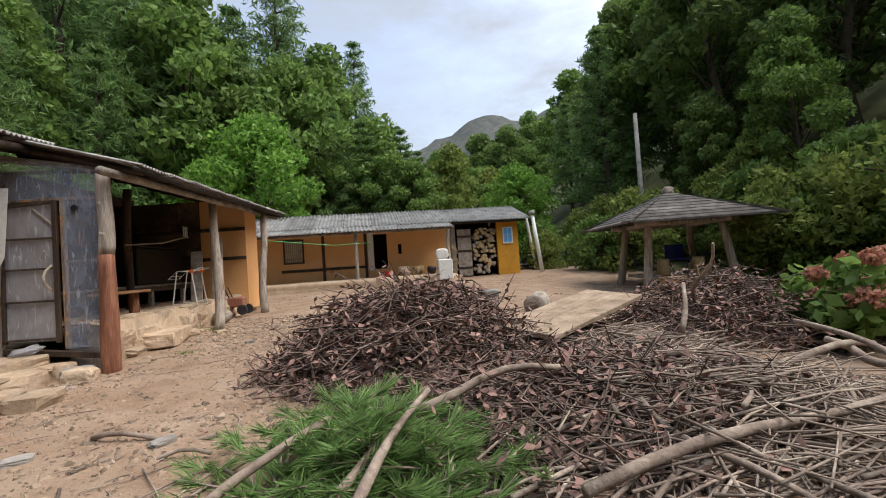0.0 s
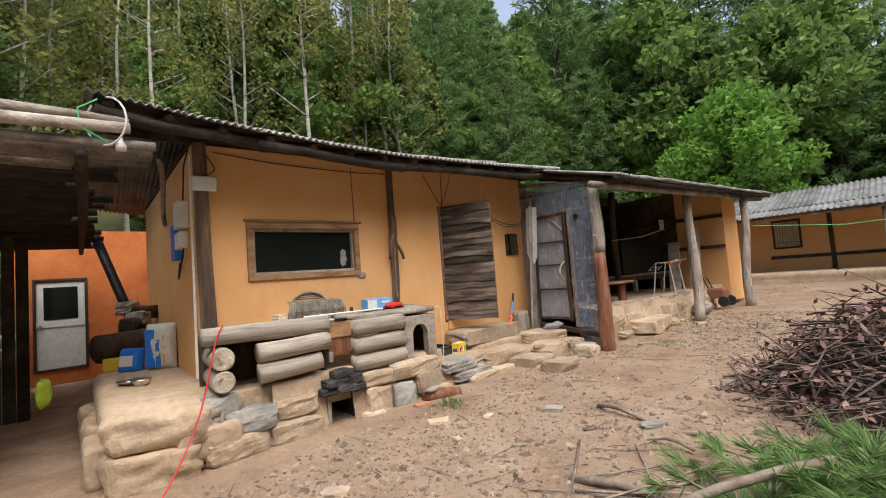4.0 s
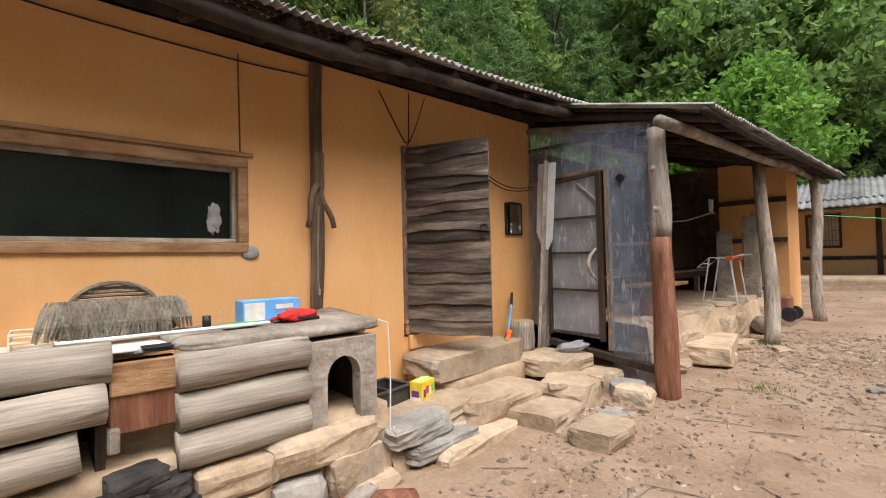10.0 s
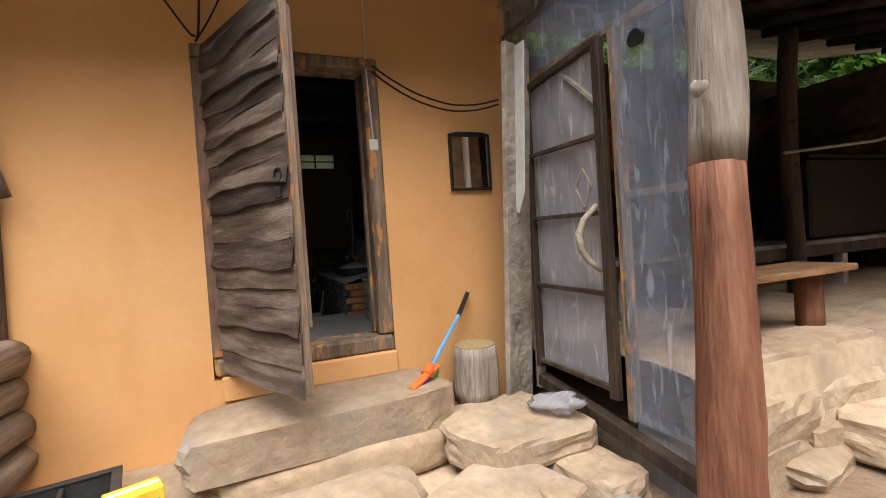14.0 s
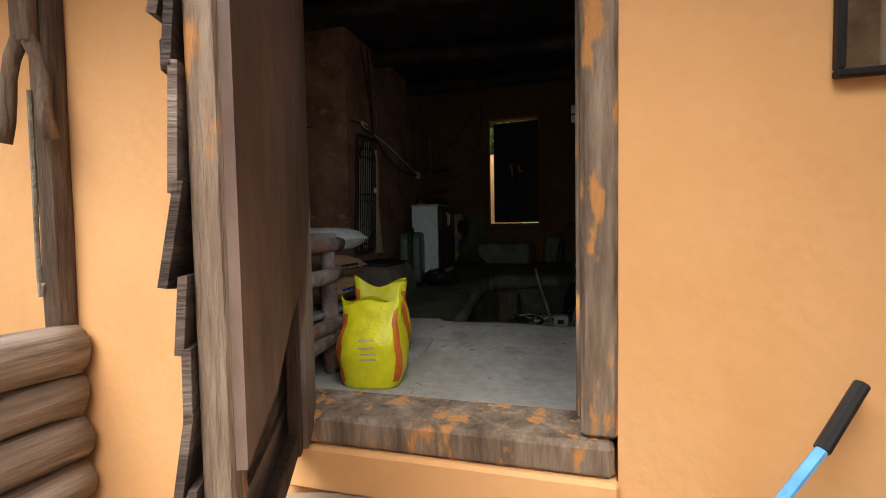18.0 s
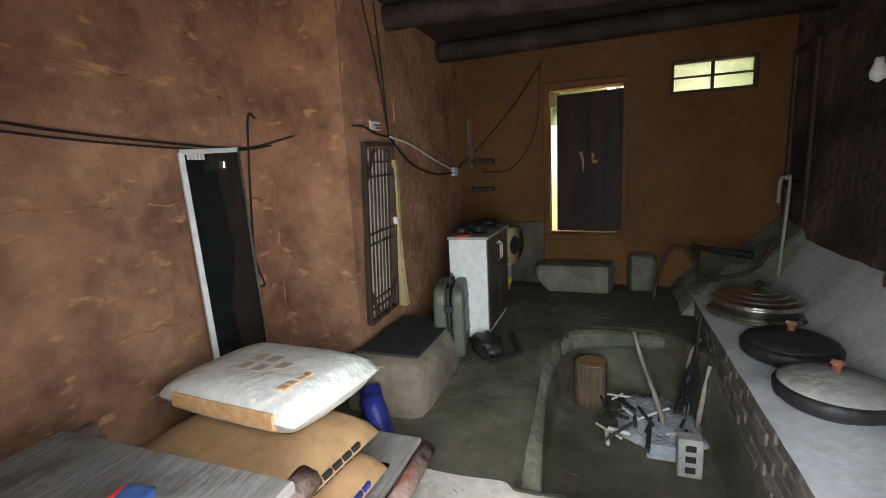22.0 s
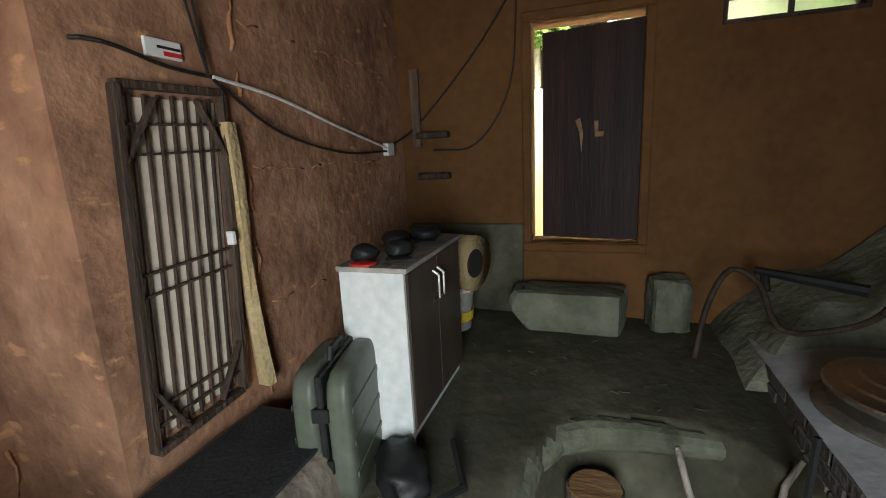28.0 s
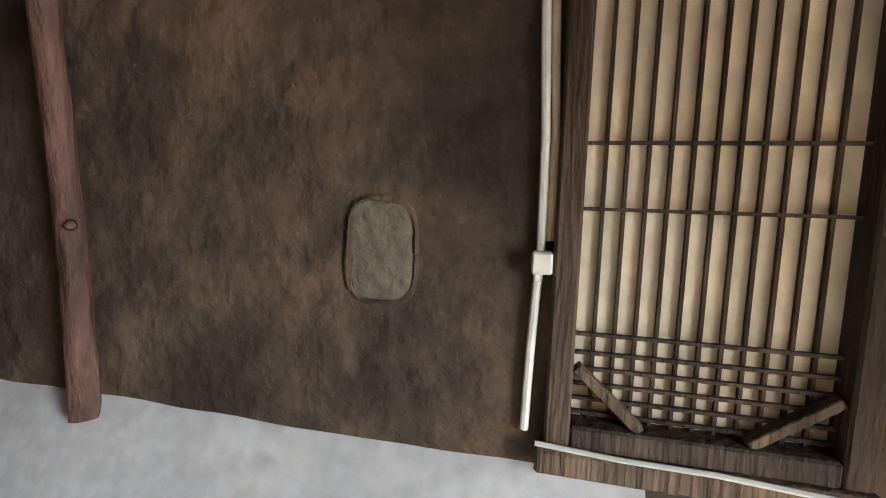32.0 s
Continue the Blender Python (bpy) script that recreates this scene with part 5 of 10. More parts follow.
def clay_mass(x0, x1, y0, y1, zt, zb, seed, hole=None):
    """A lumpy rendered bank with a slightly sloping front."""
    ny_, nz_ = int((y1 - y0) / 0.05), 12
    V, F = [], []
    for j in range(ny_ + 1):
        yy = y0 + (y1 - y0) * j / ny_
        for i in range(nz_ + 1):
            w = i / nz_
            zz = zb + (zt(yy) - zb) * w
            xx = x1 + 0.10 * (1 - w) + 0.035 * noise.noise(Vector((yy * 2.2, zz * 2.5, seed))) + 0.02 * noise.noise(Vector((yy * 7, zz * 7, seed)))
            V.append((xx, yy, zz))
        V.append((x0, yy, zt(yy) + 0.01))
    k = nz_ + 2
    for j in range(ny_):
        for i in range(nz_ + 1):
            if hole:
                ym, zm = y0 + (y1 - y0) * (j + 0.5) / ny_, zb + (zt(y0) - zb) * (i + 0.5) / nz_
                if hole[0] < ym < hole[1] and hole[2] < zm < hole[3]:
                    continue
            a = j * k + i
            F.append((a, a + k, a + k + 1, a + 1))
    return G().add(V, F)


part("clay_bank", clay_mass(0.0, 0.92, 0.55, 2.72, lambda q: 0.34 if q < 1.0 else 0.36, -0.34, 2, (1.12, 1.43, -0.30, 0.13)), CLAY, plinth, "", True)
part("top_clay", G().box((0.02, 0.1, 0.0), (0.86, 2.7, 0.33), 0.02), CLAY, plinth)
part("firebox_back", G().box((0.25, 1.02, -0.34), (0.29, 1.5, 0.3)).box((0.28, 1.05, -0.3), (0.9, 1.11, 0.2)).box((0.28, 1.44, -0.3), (0.9, 1.5, 0.2)), CHAR_AND_SHADE, plinth, "soot-black firebox")
for i, (yy, zz, w, h, d) in enumerate(((1.10, 0.16, 0.16, 0.07, 0.2), (1.30, 0.17, 0.24, 0.08, 0.24), (1.46, 0.15, 0.16, 0.08, 0.2), (1.2, 0.24, 0.26, 0.08, 0.22), (1.40, 0.25, 0.2, 0.09, 0.2), (1.28, 0.32, 0.24, 0.08, 0.18))):
    part("lintel_stone", G().stone((0.97, yy, zz), (d, w, h), 0.05 * i, i + 4, 4, 4, 0.1), CHAR_AND_SHADE, plinth, "blackened hearth stone", True)
part("fire_post", G().box((0.90, 1.115, -0.26), (0.96, 1.16, 0.12), 0.006), WOODGREY, plinth)
# rubble below the left kennel and towards the corner platform
stones = [(0.98, 0.28, 0.05, 0.30, 0.62, 0.22), (0.99, 0.78, 0.08, 0.28, 0.40, 0.18), (1.0, 0.22, -0.16, 0.34, 0.60, 0.22), (1.0, 0.78, -0.15, 0.3, 0.5, 0.22), (0.96, 0.1, 0.24, 0.3, 0.35, 0.16),
          (1.0, 1.75, 0.20, 0.30, 0.42, 0.16), (0.98, 2.25, 0.22, 0.34, 0.70, 0.20), (1.0, 1.72, -0.05, 0.3, 0.34, 0.3), (1.02, 2.05, -0.08, 0.3, 0.34, 0.3), (1.02, 2.42, 0.02, 0.3, 0.36, 0.26), (1.05, 2.55, -0.16, 0.3, 0.4, 0.22), (1.04, 1.62, -0.24, 0.3, 0.3, 0.18), (1.06, 2.0, -0.26, 0.25, 0.3, 0.14)]
for i, (x, y, z, a, b, c) in enumerate(stones):
    part("stone", G().stone((x - (0.13 if i < 5 else 0.09), y, z), (a, b, c), 0.05 * ((i * 7) % 5 - 2), i + 11, 5, 4.5, 0.12), STONE if i % 4 else GREYSTONE, plinth, "", True)

kennel = thing("log_kennel", "dog kennel front of stacked half logs with an arched doorway", "kennel", (0.9, 0.6, 0.33))
part("top_log", G().log((0.90, -0.06, 0.885), (0.86, 1.20, 0.86), 0.085, 0.098, 18, 12, 0.015, 0.05, 21), LOGX, kennel, "long weathered roof log", True)
part("front_log", G().log((0.93, 0.43, 0.665), (0.92, 1.17, 0.69), 0.098, 0.092, 18, 8, 0.006, 0.035, 22), LOGX, kennel, "", True)
part("front_log", G().log((0.94, 0.43, 0.465), (0.93, 1.08, 0.50), 0.10, 0.09, 18, 8, 0.006, 0.035, 23), LOGX, kennel, "", True)
for i, (zz, r) in enumerate(((0.665, 0.107), (0.455, 0.102))):
    part("end_log", G().log((0.45, 0.13, zz), (0.99, 0.10, zz), r, r * 1.02, 18, 5, 0.004, 0.04, 24 + i), LOGX, kennel, "", True)
    part("sawn_end", G().tube([(0.991, 0.10, zz), (0.998, 0.10, zz)], [r * 0.97, r * 0.90], 18), PALEWOOD, kennel, "pale cracked sawn end")
part("lining", G().box((0.30, 0.02, 0.34), (0.36, 1.2, 0.86)).box((0.36, 1.14, 0.34), (0.85, 1.18, 0.84)).box((0.36, 0.02, 0.84), (0.85, 1.18, 0.87)), WOODDARK, kennel, "dark inside boards")
part("side_board", G().box((0.80, 1.19, 0.52), (0.90, 1.47, 0.86), 0.008), REDLOG, kennel, "reddish squared infill boards")
part("side_board", G().box((0.80, 1.19, 0.70), (0.915, 1.47, 0.86), 0.008), WINWOOD, kennel)
part("peg", G().box((0.84, 1.18, 0.44), (0.93, 1.23, 0.56), 0.01), WOODGREY, kennel)
kennel2 = thing("log_kennel", "smaller log kennel with a keyhole-arched doorway", "kennel", (0.9, 2.0, 0.33))
for i, zz in enumerate((0.775, 0.575, 0.385)):
    part("front_log", G().log((0.93, 1.46, zz), (0.93, 2.14, zz + 0.015), 0.098, 0.095, 18, 8, 0.005, 0.03, 31 + i), LOGX, kennel2, "", True)
# arched doorway board
na = 12
V, F = [], []
arc = [(2.37 - 0.115 * math.cos(math.pi * k / na), 0.60 + 0.13 * math.sin(math.pi * k / na)) for k in range(na + 1)]
inner = [(2.255, 0.30)] + arc + [(2.485, 0.30)]
outer = [(2.135, 0.27)] + [(2.37 - 0.235 * math.copysign(min(1.0, abs(math.cos(math.pi * k / na)) * 1.5), math.cos(math.pi * k / na)), 0.60 + 0.235 * min(1, math.sin(math.pi * k / na) * 1.5)) for k in range(na + 1)] + [(2.605, 0.29)]
for xx in (0.88, 0.985):
    V += [(xx, p, q) for p, q in inner] + [(xx, p, q) for p, q in outer]
k = len(inner)
for a in range(k - 1):
    F += [(a, a + 1, k + a + 1, k + a)[::-1], (2 * k + a, 2 * k + a + 1, 3 * k + a + 1, 3 * k + a), (a, 2 * k + a, 2 * k + a + 1, a + 1)[::-1], (k + a, k + a + 1, 3 * k + a + 1, 3 * k + a)[::-1]]
part("arched_board", G().add(V, F), WOODGREY, kennel2, "thick board with a cut arch")
part("lining", G().box((0.35, 2.13, 0.34), (0.40, 2.60, 0.84)).box((0.40, 2.575, 0.34), (0.88, 2.60, 0.82)).box((0.4, 2.13, 0.34), (0.88, 2.16, 0.8)), WOODDARK, kennel2)
for i, (z, y, r) in enumerate(((0.36, 2.69, 0.088), (0.52, 2.70, 0.085), (0.675, 2.69, 0.083), (0.85, 2.70, 0.092))):
    ends = thing("stacked_log", "grey weathered log stacked against the wall at the kennel end", "log", (0.35, y, z - r), group="logs at the kennel end")
    part("log", G().log((0.02, y, z), (0.66 - 0.05 * (i % 2), y - 0.02, z), r, r * 0.95, 16, 6, 0.008, 0.08, 60 + i), LOGEND, ends, "", True)
slab = thing("plank_slab", "thick split plank laid across the kennels as a shelf", "shelf", (0.6, 2.1, 0.86))
part("plank", G().rock((0.62, 2.10, 0.895), (0.68, 1.24, 0.075), 0.0, 9, 7, 7, 0.05), WOODGREY, slab, "", True)
slab2 = thing("thin_shelf", "cement-dusted thin shelf behind the roof log", "shelf", (0.4, 1.0, 0.86))
part("board", G().box((0.02, 0.75, 0.86), (0.72, 1.52, 0.885), 0.006), WHITE, slab2)

# things on the shelf
basket = thing("straw_basket", "round basket thickly bound with twisted straw rope", "basket", (0.3, 1.28, 0.89))
part("bundle", G().tube([(0.33, 0.99, 1.0), (0.35, 1.10, 1.01), (0.35, 1.28, 1.02), (0.35, 1.46, 1.01), (0.33, 1.57, 1.0)], [0.07, 0.098, 0.105, 0.098, 0.07], 14, 0.05, 2), ROPE, basket, "thick straw bundle", True)
rr = random.Random(12)
for i in range(58):
    y = 0.985 + 0.59 * i / 57
    sl = 0.05 * (1 if i % 2 else -1)
    x = 0.35
    pts = [(x - 0.03, y + sl * 0.2, 1.125), (x + 0.07, y + sl * 0.5, 1.10), (x + 0.115, y + sl, 1.01), (x + 0.10, y + sl * 1.3 + rr.uniform(-0.01, 0.01), 0.93 + rr.uniform(-0.01, 0.02))]
    part("strand", G().tube(pts, [0.008, 0.010, 0.010, 0.006], 5, 0.2, i), ROPE, basket)
part("hoop", G().tube([(0.20, 1.28 - 0.23 * math.cos(a), 1.03 + 0.19 * math.sin(a)) for a in np.linspace(0, 3.14, 16)], 0.014, 8, 0.2, 3), ROPE, basket, "bent hoop of the lid")
for i in range(7):
    z_ = 1.05 + 0.023 * i
    hw = 0.215 * math.sqrt(max(0.05, 1 - ((z_ - 1.03) / 0.19) ** 2))
    part("weave", G().tube([(0.19, 1.28 - hw, z_), (0.185, 1.28, z_ + 0.004), (0.19, 1.28 + hw, z_)], 0.010, 6, 0.15, i), ROPE, basket)
crate = thing("small_crate", "pale plastic mesh crate", "crate", (0.3, 0.9, 0.9))
for z_ in (0.90, 0.945, 0.985):
    part("rim", G().tube([(0.2, 0.83, z_), (0.42, 0.83, z_), (0.42, 1.0, z_), (0.2, 1.0, z_), (0.2, 0.83, z_)], 0.007, 6), PAPER, crate)
for q in range(7):
    part("slat", G().box((0.2 + 0.035 * q, 0.826, 0.89), (0.212 + 0.035 * q, 0.834, 0.985)), PAPER, crate)
can = solo("small_can", G().disc((0.45, 1.72, 0.93), 0.025, 0.07, 14), IRON, "small dark metal can", "can", smooth=True)
bluebox = thing("blue_box", "blue printed carton with a red bundle beside it", "box", (0.45, 2.1, 0.93))
part("carton", G().box((0.34, 1.92, 0.93), (0.50, 2.30, 1.075), 0.004), SKYBLUE, bluebox)
part("print_panel", G().box((0.501, 1.93, 0.945), (0.503, 2.06, 1.06)), WHITE, bluebox, "white printed panel")
part("print_bar", G().box((0.501, 2.13, 1.01), (0.503, 2.25, 1.04)), WHITE, bluebox)
redb = thing("red_bundle", "crumpled red fabric bundle with a black strap", "bundle", (0.62, 2.25, 0.93))
part("cloth", G().rock((0.62, 2.22, 0.965), (0.16, 0.30, 0.08), 0.3, 5, 6, 2.4, 0.4), RED, redb, "", True)
part("strap", G().tube([(0.64, 2.06, 0.94), (0.70, 2.2, 0.96), (0.66, 2.36, 0.945)], 0.012, 6), BLACK, redb)
poleg = thing("garden_pole", "thin white plastic pole lying on the shelf", "pole", (0.7, 1.6, 0.94))
part("tube", G().tube([(0.72, 1.0, 0.955), (0.74, 2.0, 0.955)], 0.011, 8), WHITE, poleg)
part("green_cloth", G().rock((0.68, 1.85, 0.95), (0.10, 0.22, 0.035), 0.2, 6, 5, 2.4, 0.3), GREEN, poleg, "", True)
for i in range(3):
    part("slat", G().box((0.70, 0.9 + 0.22 * i, 0.888), (0.80, 1.1 + 0.22 * i, 0.90), 0.004), WHITE if i % 2 else BLACK, poleg)

# ---- door steps ----
steps = thing("stone_steps", "rough tan stone steps up to the kitchen door", "steps", (0.6, 4.2, 0.0), kind="structure")
part("top_step", G().stone((0.28, 4.12, 0.36), (0.62, 1.28, 0.20), 0.02, 2, 8, 6, 0.05), STONE, steps, "big flat top step", True)
part("top_riser", G().rock((0.28, 4.14, 0.16), (0.60, 1.22, 0.24), 0.0, 4, 7, 6, 0.08), CLAY, steps, "cement-rendered riser", True)
for i, (x, y, z, a, b, c, r) in enumerate(((0.62, 5.05, 0.20, 0.62, 0.72, 0.16, 0.05), (0.80, 3.95, 0.08, 0.42, 0.95, 0.20, 0.05), (1.05, 4.75, 0.04, 0.50, 0.62, 0.26, 0.35), (1.18, 4.15, -0.06, 0.44, 0.55, 0.24, 0.12), (1.02, 3.45, -0.10, 0.36, 0.85, 0.18, 0.0), (1.42, 5.15, 0.0, 0.32, 0.36, 0.22, 0.5),
          (1.30, 4.52, -0.10, 0.2, 0.24, 0.14, 0.2), (1.52, 4.72, -0.06, 0.34, 0.36, 0.08, 0.6), (0.85, 2.95, 0.12, 0.40, 0.55, 0.14, 0.1), (0.95, 3.15, -0.02, 0.3, 0.6, 0.12, 0.0), (1.40, 3.95, -0.14, 0.22, 0.26, 0.1, 0.8), (0.45, 3.2, 0.10, 0.9, 0.9, 0.18, 0.0), (1.0, 5.25, 0.05, 0.5, 0.3, 0.2, 0.1), (1.2, 4.95, 0.16, 0.14, 0.18, 0.06, 0.4), (1.1, 4.45, 0.16, 0.16, 0.12, 0.05, 0.9), (1.55, 5.0, 0.02, 0.3, 0.24, 0.2, 0.2))):
    part("stone", G().stone((x, y, z), (a, b, c), r, i + 41, 5, 4.5, 0.12), GREYSTONE if i in (5, 7, 8, 9) else STONE, steps, "", True)
part("clay_fill", clay_mass(0.0, 0.95, 2.72, 5.3, lambda q: 0.05, -0.3, 7), CLAY, steps, "", True)
stump = thing("stump_seat", "sawn log stump standing beside the door", "stump", (0.25, 5.04, 0.28))
part("trunk", G().log((0.22, 5.05, 0.26), (0.22, 5.05, 0.60), 0.145, 0.135, 20, 5, 0.0, 0.05, 4), LOGZ, stump, "", True)
part("sawn_top", G().disc((0.22, 5.05, 0.60), 0.128, 0.006, 20), STRAW, stump, "pale sawn top")
broom = thing("push_broom", "broom with a blue handle and coloured bristles", "broom", (0.4, 4.75, 0.45))
part("handle", G().tube([(0.31, 4.72, 0.535), (0.12, 5.0, 0.78)], 0.012, 8), SKYBLUE, broom, "blue tube handle")
part("grip", G().tube([(0.12, 5.0, 0.78), (0.04, 5.11, 0.905)], 0.016, 8), BLACK, broom, "black rubber grip")
part("collar", G().tube([(0.34, 4.68, 0.505), (0.305, 4.725, 0.55)], [0.04, 0.018], 8), ORANGE, broom, "orange plastic head", True)
bm_ = Matrix.Translation((0.36, 4.66, 0.50)) @ Euler((0.3, 0.5, radians(40))).to_matrix().to_4x4()
part("head", G().box((-0.02, -0.13, -0.01), (0.02, 0.13, 0.012), 0.008, bm_), ORANGE, broom)
for i, mm in enumerate((GREEN, PURPLE, GREEN)):
    part("bristles", G().box((-0.03, -0.13 + 0.088 * i, -0.075), (0.025, -0.13 + 0.088 * i + 0.082, -0.01), 0.008, bm_), mm, broom)
tray = thing("black_planter_tray", "black plastic planter tray with two cells", "tray", (0.45, 2.99, 0.18))
tm = Matrix.Translation((0.45, 2.99, 0.19)) @ Euler((0, 0, radians(12))).to_matrix().to_4x4()
for a, b in (((-0.15, -0.2, 0), (0.15, 0.2, 0.015)), ((-0.15, -0.2, 0), (-0.135, 0.2, 0.12)), ((0.135, -0.2, 0), (0.15, 0.2, 0.12)), ((-0.135, -0.2, 0), (0.135, -0.185, 0.12)), ((-0.135, 0.185, 0), (0.135, 0.2, 0.12)), ((-0.135, -0.01, 0.015), (0.135, 0.01, 0.11)), ((-0.17, -0.22, 0.115), (-0.13, 0.22, 0.128)), ((0.13, -0.22, 0.115), (0.17, 0.22, 0.128)), ((-0.13, -0.22, 0.115), (0.13, -0.18, 0.128)), ((-0.13, 0.18, 0.115), (0.13, 0.22, 0.128))):
    part("side", G().box(a, b, 0.003, tm), DARKTRAY, tray)
ybox = thing("yellow_carton", "small yellow printed carton with a white strap", "box", (0.6, 3.25, 0.2))
ym = Matrix.Translation((0.60, 3.29, 0.19)) @ Euler((0, 0, radians(20))).to_matrix().to_4x4()
part("carton", G().box((-0.06, -0.10, 0), (0.06, 0.10, 0.15), 0.004, ym), YELLOWCARD, ybox)
part("strap", G().box((-0.012, -0.09, 0.151), (0.012, 0.09, 0.157), 0.002, ym), WHITE, ybox, "white carry strap")
for i, (c, mm) in enumerate((((-0.06, 0.04), PURPLE), ((-0.01, 0.07), RED), ((0.03, 0.05), WHITE), ((0.06, 0.09), GREEN))):
    part("print", G().box((0.0605, -0.08 + i * 0.042, 0.03 + 0.02 * (i % 2)), (0.062, -0.045 + i * 0.042, 0.09 + 0.02 * (i % 2)), 0, ym), mm, ybox)
part("print", G().box((-0.04, -0.102, 0.03), (0.03, -0.1005, 0.08), 0, ym), PURPLE, ybox)
part("print", G().box((-0.05, -0.102, 0.0), (0.05, -0.1005, 0.03), 0, ym), WHITE, ybox)
chunk = thing("firewood_chunk", "short peeling log chunk on the ground", "log", (1.25, 2.45, -0.15))
part("log", G().log((1.18, 2.22, -0.10), (1.34, 2.62, -0.13), 0.085, 0.075, 12, 4, 0.02, 0.12, 9), REDLOG, chunk, "", True)
part("bark", G().rock((1.22, 2.32, -0.03), (0.12, 0.26, 0.05), 0.3, 5, 4, 3, 0.3), WOODGREY, chunk, "", True)
solo("loose_brick", G().box((1.22, 2.02, -0.2), (1.32, 2.22, -0.14), 0.008), BRICK, "red brick half sunk in the dirt", "brick")
part("cord", G().tube([(0.93, 2.66, 0.92), (0.985, 2.70, 0.9), (0.99, 2.71, 0.5), (0.985, 2.705, 0.2), (1.01, 2.72, 0.12), (0.99, 2.73, 0.2)], 0.005, 6), WHITE, slab, "thin white cord tied to the shelf end")

# ---- kitchen: left wall ----
panel = thing("leaning_door_panel", "dark glass sliding door panel in a pale frame leaning on the mud wall", "door panel", (-2.0, 2.1, 0.7))
pts4 = [Vector((-1.75, 2.17, 0.74)), Vector((-2.12, 2.14, 0.84)), Vector((-2.15, 2.065, 2.13)), Vector((-1.79, 2.065, 2.11))]
part("glass", G().add([p + Vector((0, 0.012, 0)) for p in pts4] + [p + Vector((0, 0.004, 0)) for p in pts4], [(0, 3, 2, 1), (4, 5, 6, 7)]), PANE, panel, "dark reflecting glass")
for i, (a, b, w) in enumerate(((0, 3, 0.026), (3, 2, 0.014), (2, 1, 0.012), (1, 0, 0.012))):
    bar("frame_bar", pts4[a] + Vector((0, 0.01, 0)), pts4[b] + Vector((0, 0.01, 0)), w, 0.025, WHITE if i < 2 else STEEL, panel)
for i in range(5):
    x = -1.815 - i * 0.021
    part("logo_bar", G().box((x - 0.016, 2.083, 2.075), (x, 2.087, 2.105)), WHITE, panel, "white mark on the glass")
part("latch", G().box((-2.04, 2.08, 2.03), (-2.02, 2.10, 2.07), 0.004), STEEL, panel)
lat = thing("window_2", "crooked wooden lattice window backed with pale paper", "window", (-2.7, 2.6, 1.0), kind="structure")
LA, LB, LC, LD = Vector((-2.53, 2.585, 1.04)), Vector((-2.90, 2.585, 1.06)), Vector((-3.0, 2.585, 2.15)), Vector((-2.61, 2.585, 2.14))


def lerp4(u, w, dy=0.0):
    p = LA.lerp(LB, u).lerp(LD.lerp(LC, u), w)
    return p + Vector((0, dy, 0))


part("paper", G().add([lerp4(0.05, 0.03, -0.008), lerp4(0.95, 0.03, -0.008), lerp4(0.95, 0.97, -0.008), lerp4(0.05, 0.97, -0.008)], [(0, 1, 2, 3), (3, 2, 1, 0)][:1]), PAPER, lat, "yellowed backing paper")
for a, b in ((LA, LB), (LB, LC), (LC, LD), (LD, LA)):
    bar("frame_bar", a + Vector((0, 0.012, 0)), b + Vector((0, 0.006, 0)), 0.034, 0.024, WOODDARK, lat)
for i in range(1, 8):
    bar("bar", lerp4(i / 8, 0.02, -0.001), lerp4(i / 8, 0.98, -0.001), 0.012, 0.009, WOODDARK, lat)
for w in (0.07, 0.12, 0.44, 0.50, 0.82, 0.90):
    bar("crossbar", lerp4(0.03, w, 0.008), lerp4(0.97, w, 0.008), 0.015, 0.008, WOODDARK, lat)
for (u0, w0), (u1, w1) in (((0.02, 0.80), (0.3, 0.97)), ((0.98, 0.80), (0.7, 0.97)), ((0.02, 0.18), (0.3, 0.02)), ((0.98, 0.18), (0.7, 0.02))):
    bar("corner_brace", lerp4(u0, w0, 0.017), lerp4(u1, w1, 0.017), 0.026, 0.009, WOODDARK, lat)
part("pull", G().box((-2.93, 2.61, 1.62), (-2.91, 2.64, 1.67), 0.004), WHITE, lat)
solo("wood_offcut", G().log((-3.03, 2.60, 1.02), (-3.0, 2.6, 2.05), 0.035, 0.025, 7, 6, 0.02, 0.25, 3), STRAW, "split pale timber beside the lattice window", "timber", kind="structure")
sticker = thing("meter_label", "white and red printed label above the lattice window", "label", (-2.8, 2.58, 2.25))
part("plate", G().box((-2.87, 2.572, 2.235), (-2.74, 2.584, 2.29), 0.002), WHITE, sticker)
part("print_bar", G().box((-2.865, 2.585, 2.242), (-2.80, 2.587, 2.255)), RED, sticker)
part("print_bar", G().box((-2.862, 2.585, 2.262), (-2.78, 2.587, 2.27)), BLACK, sticker)
wires = thing("wall_cable", "black cables looped along the mud wall", "cable", (-2.0, 2.1, 2.2))
part("cable", G().tube(curve([(-0.4, 2.07, 2.34), (-1.1, 2.07, 2.20), (-1.86, 2.07, 2.145), (-2.2, 2.07, 2.14), (-2.40, 2.07, 2.17), (-2.47, 2.3, 2.22), (-2.55, 2.59, 2.245), (-2.8, 2.59, 2.21), (-3.0, 2.59, 2.2)]), 0.006, 6), CABLE, wires)
part("cable", G().tube(curve([(-0.4, 2.075, 2.29), (-1.1, 2.075, 2.17), (-1.86, 2.075, 2.125), (-2.2, 2.075, 2.13), (-2.42, 2.08, 2.16)]), 0.005, 6), CABLE, wires)
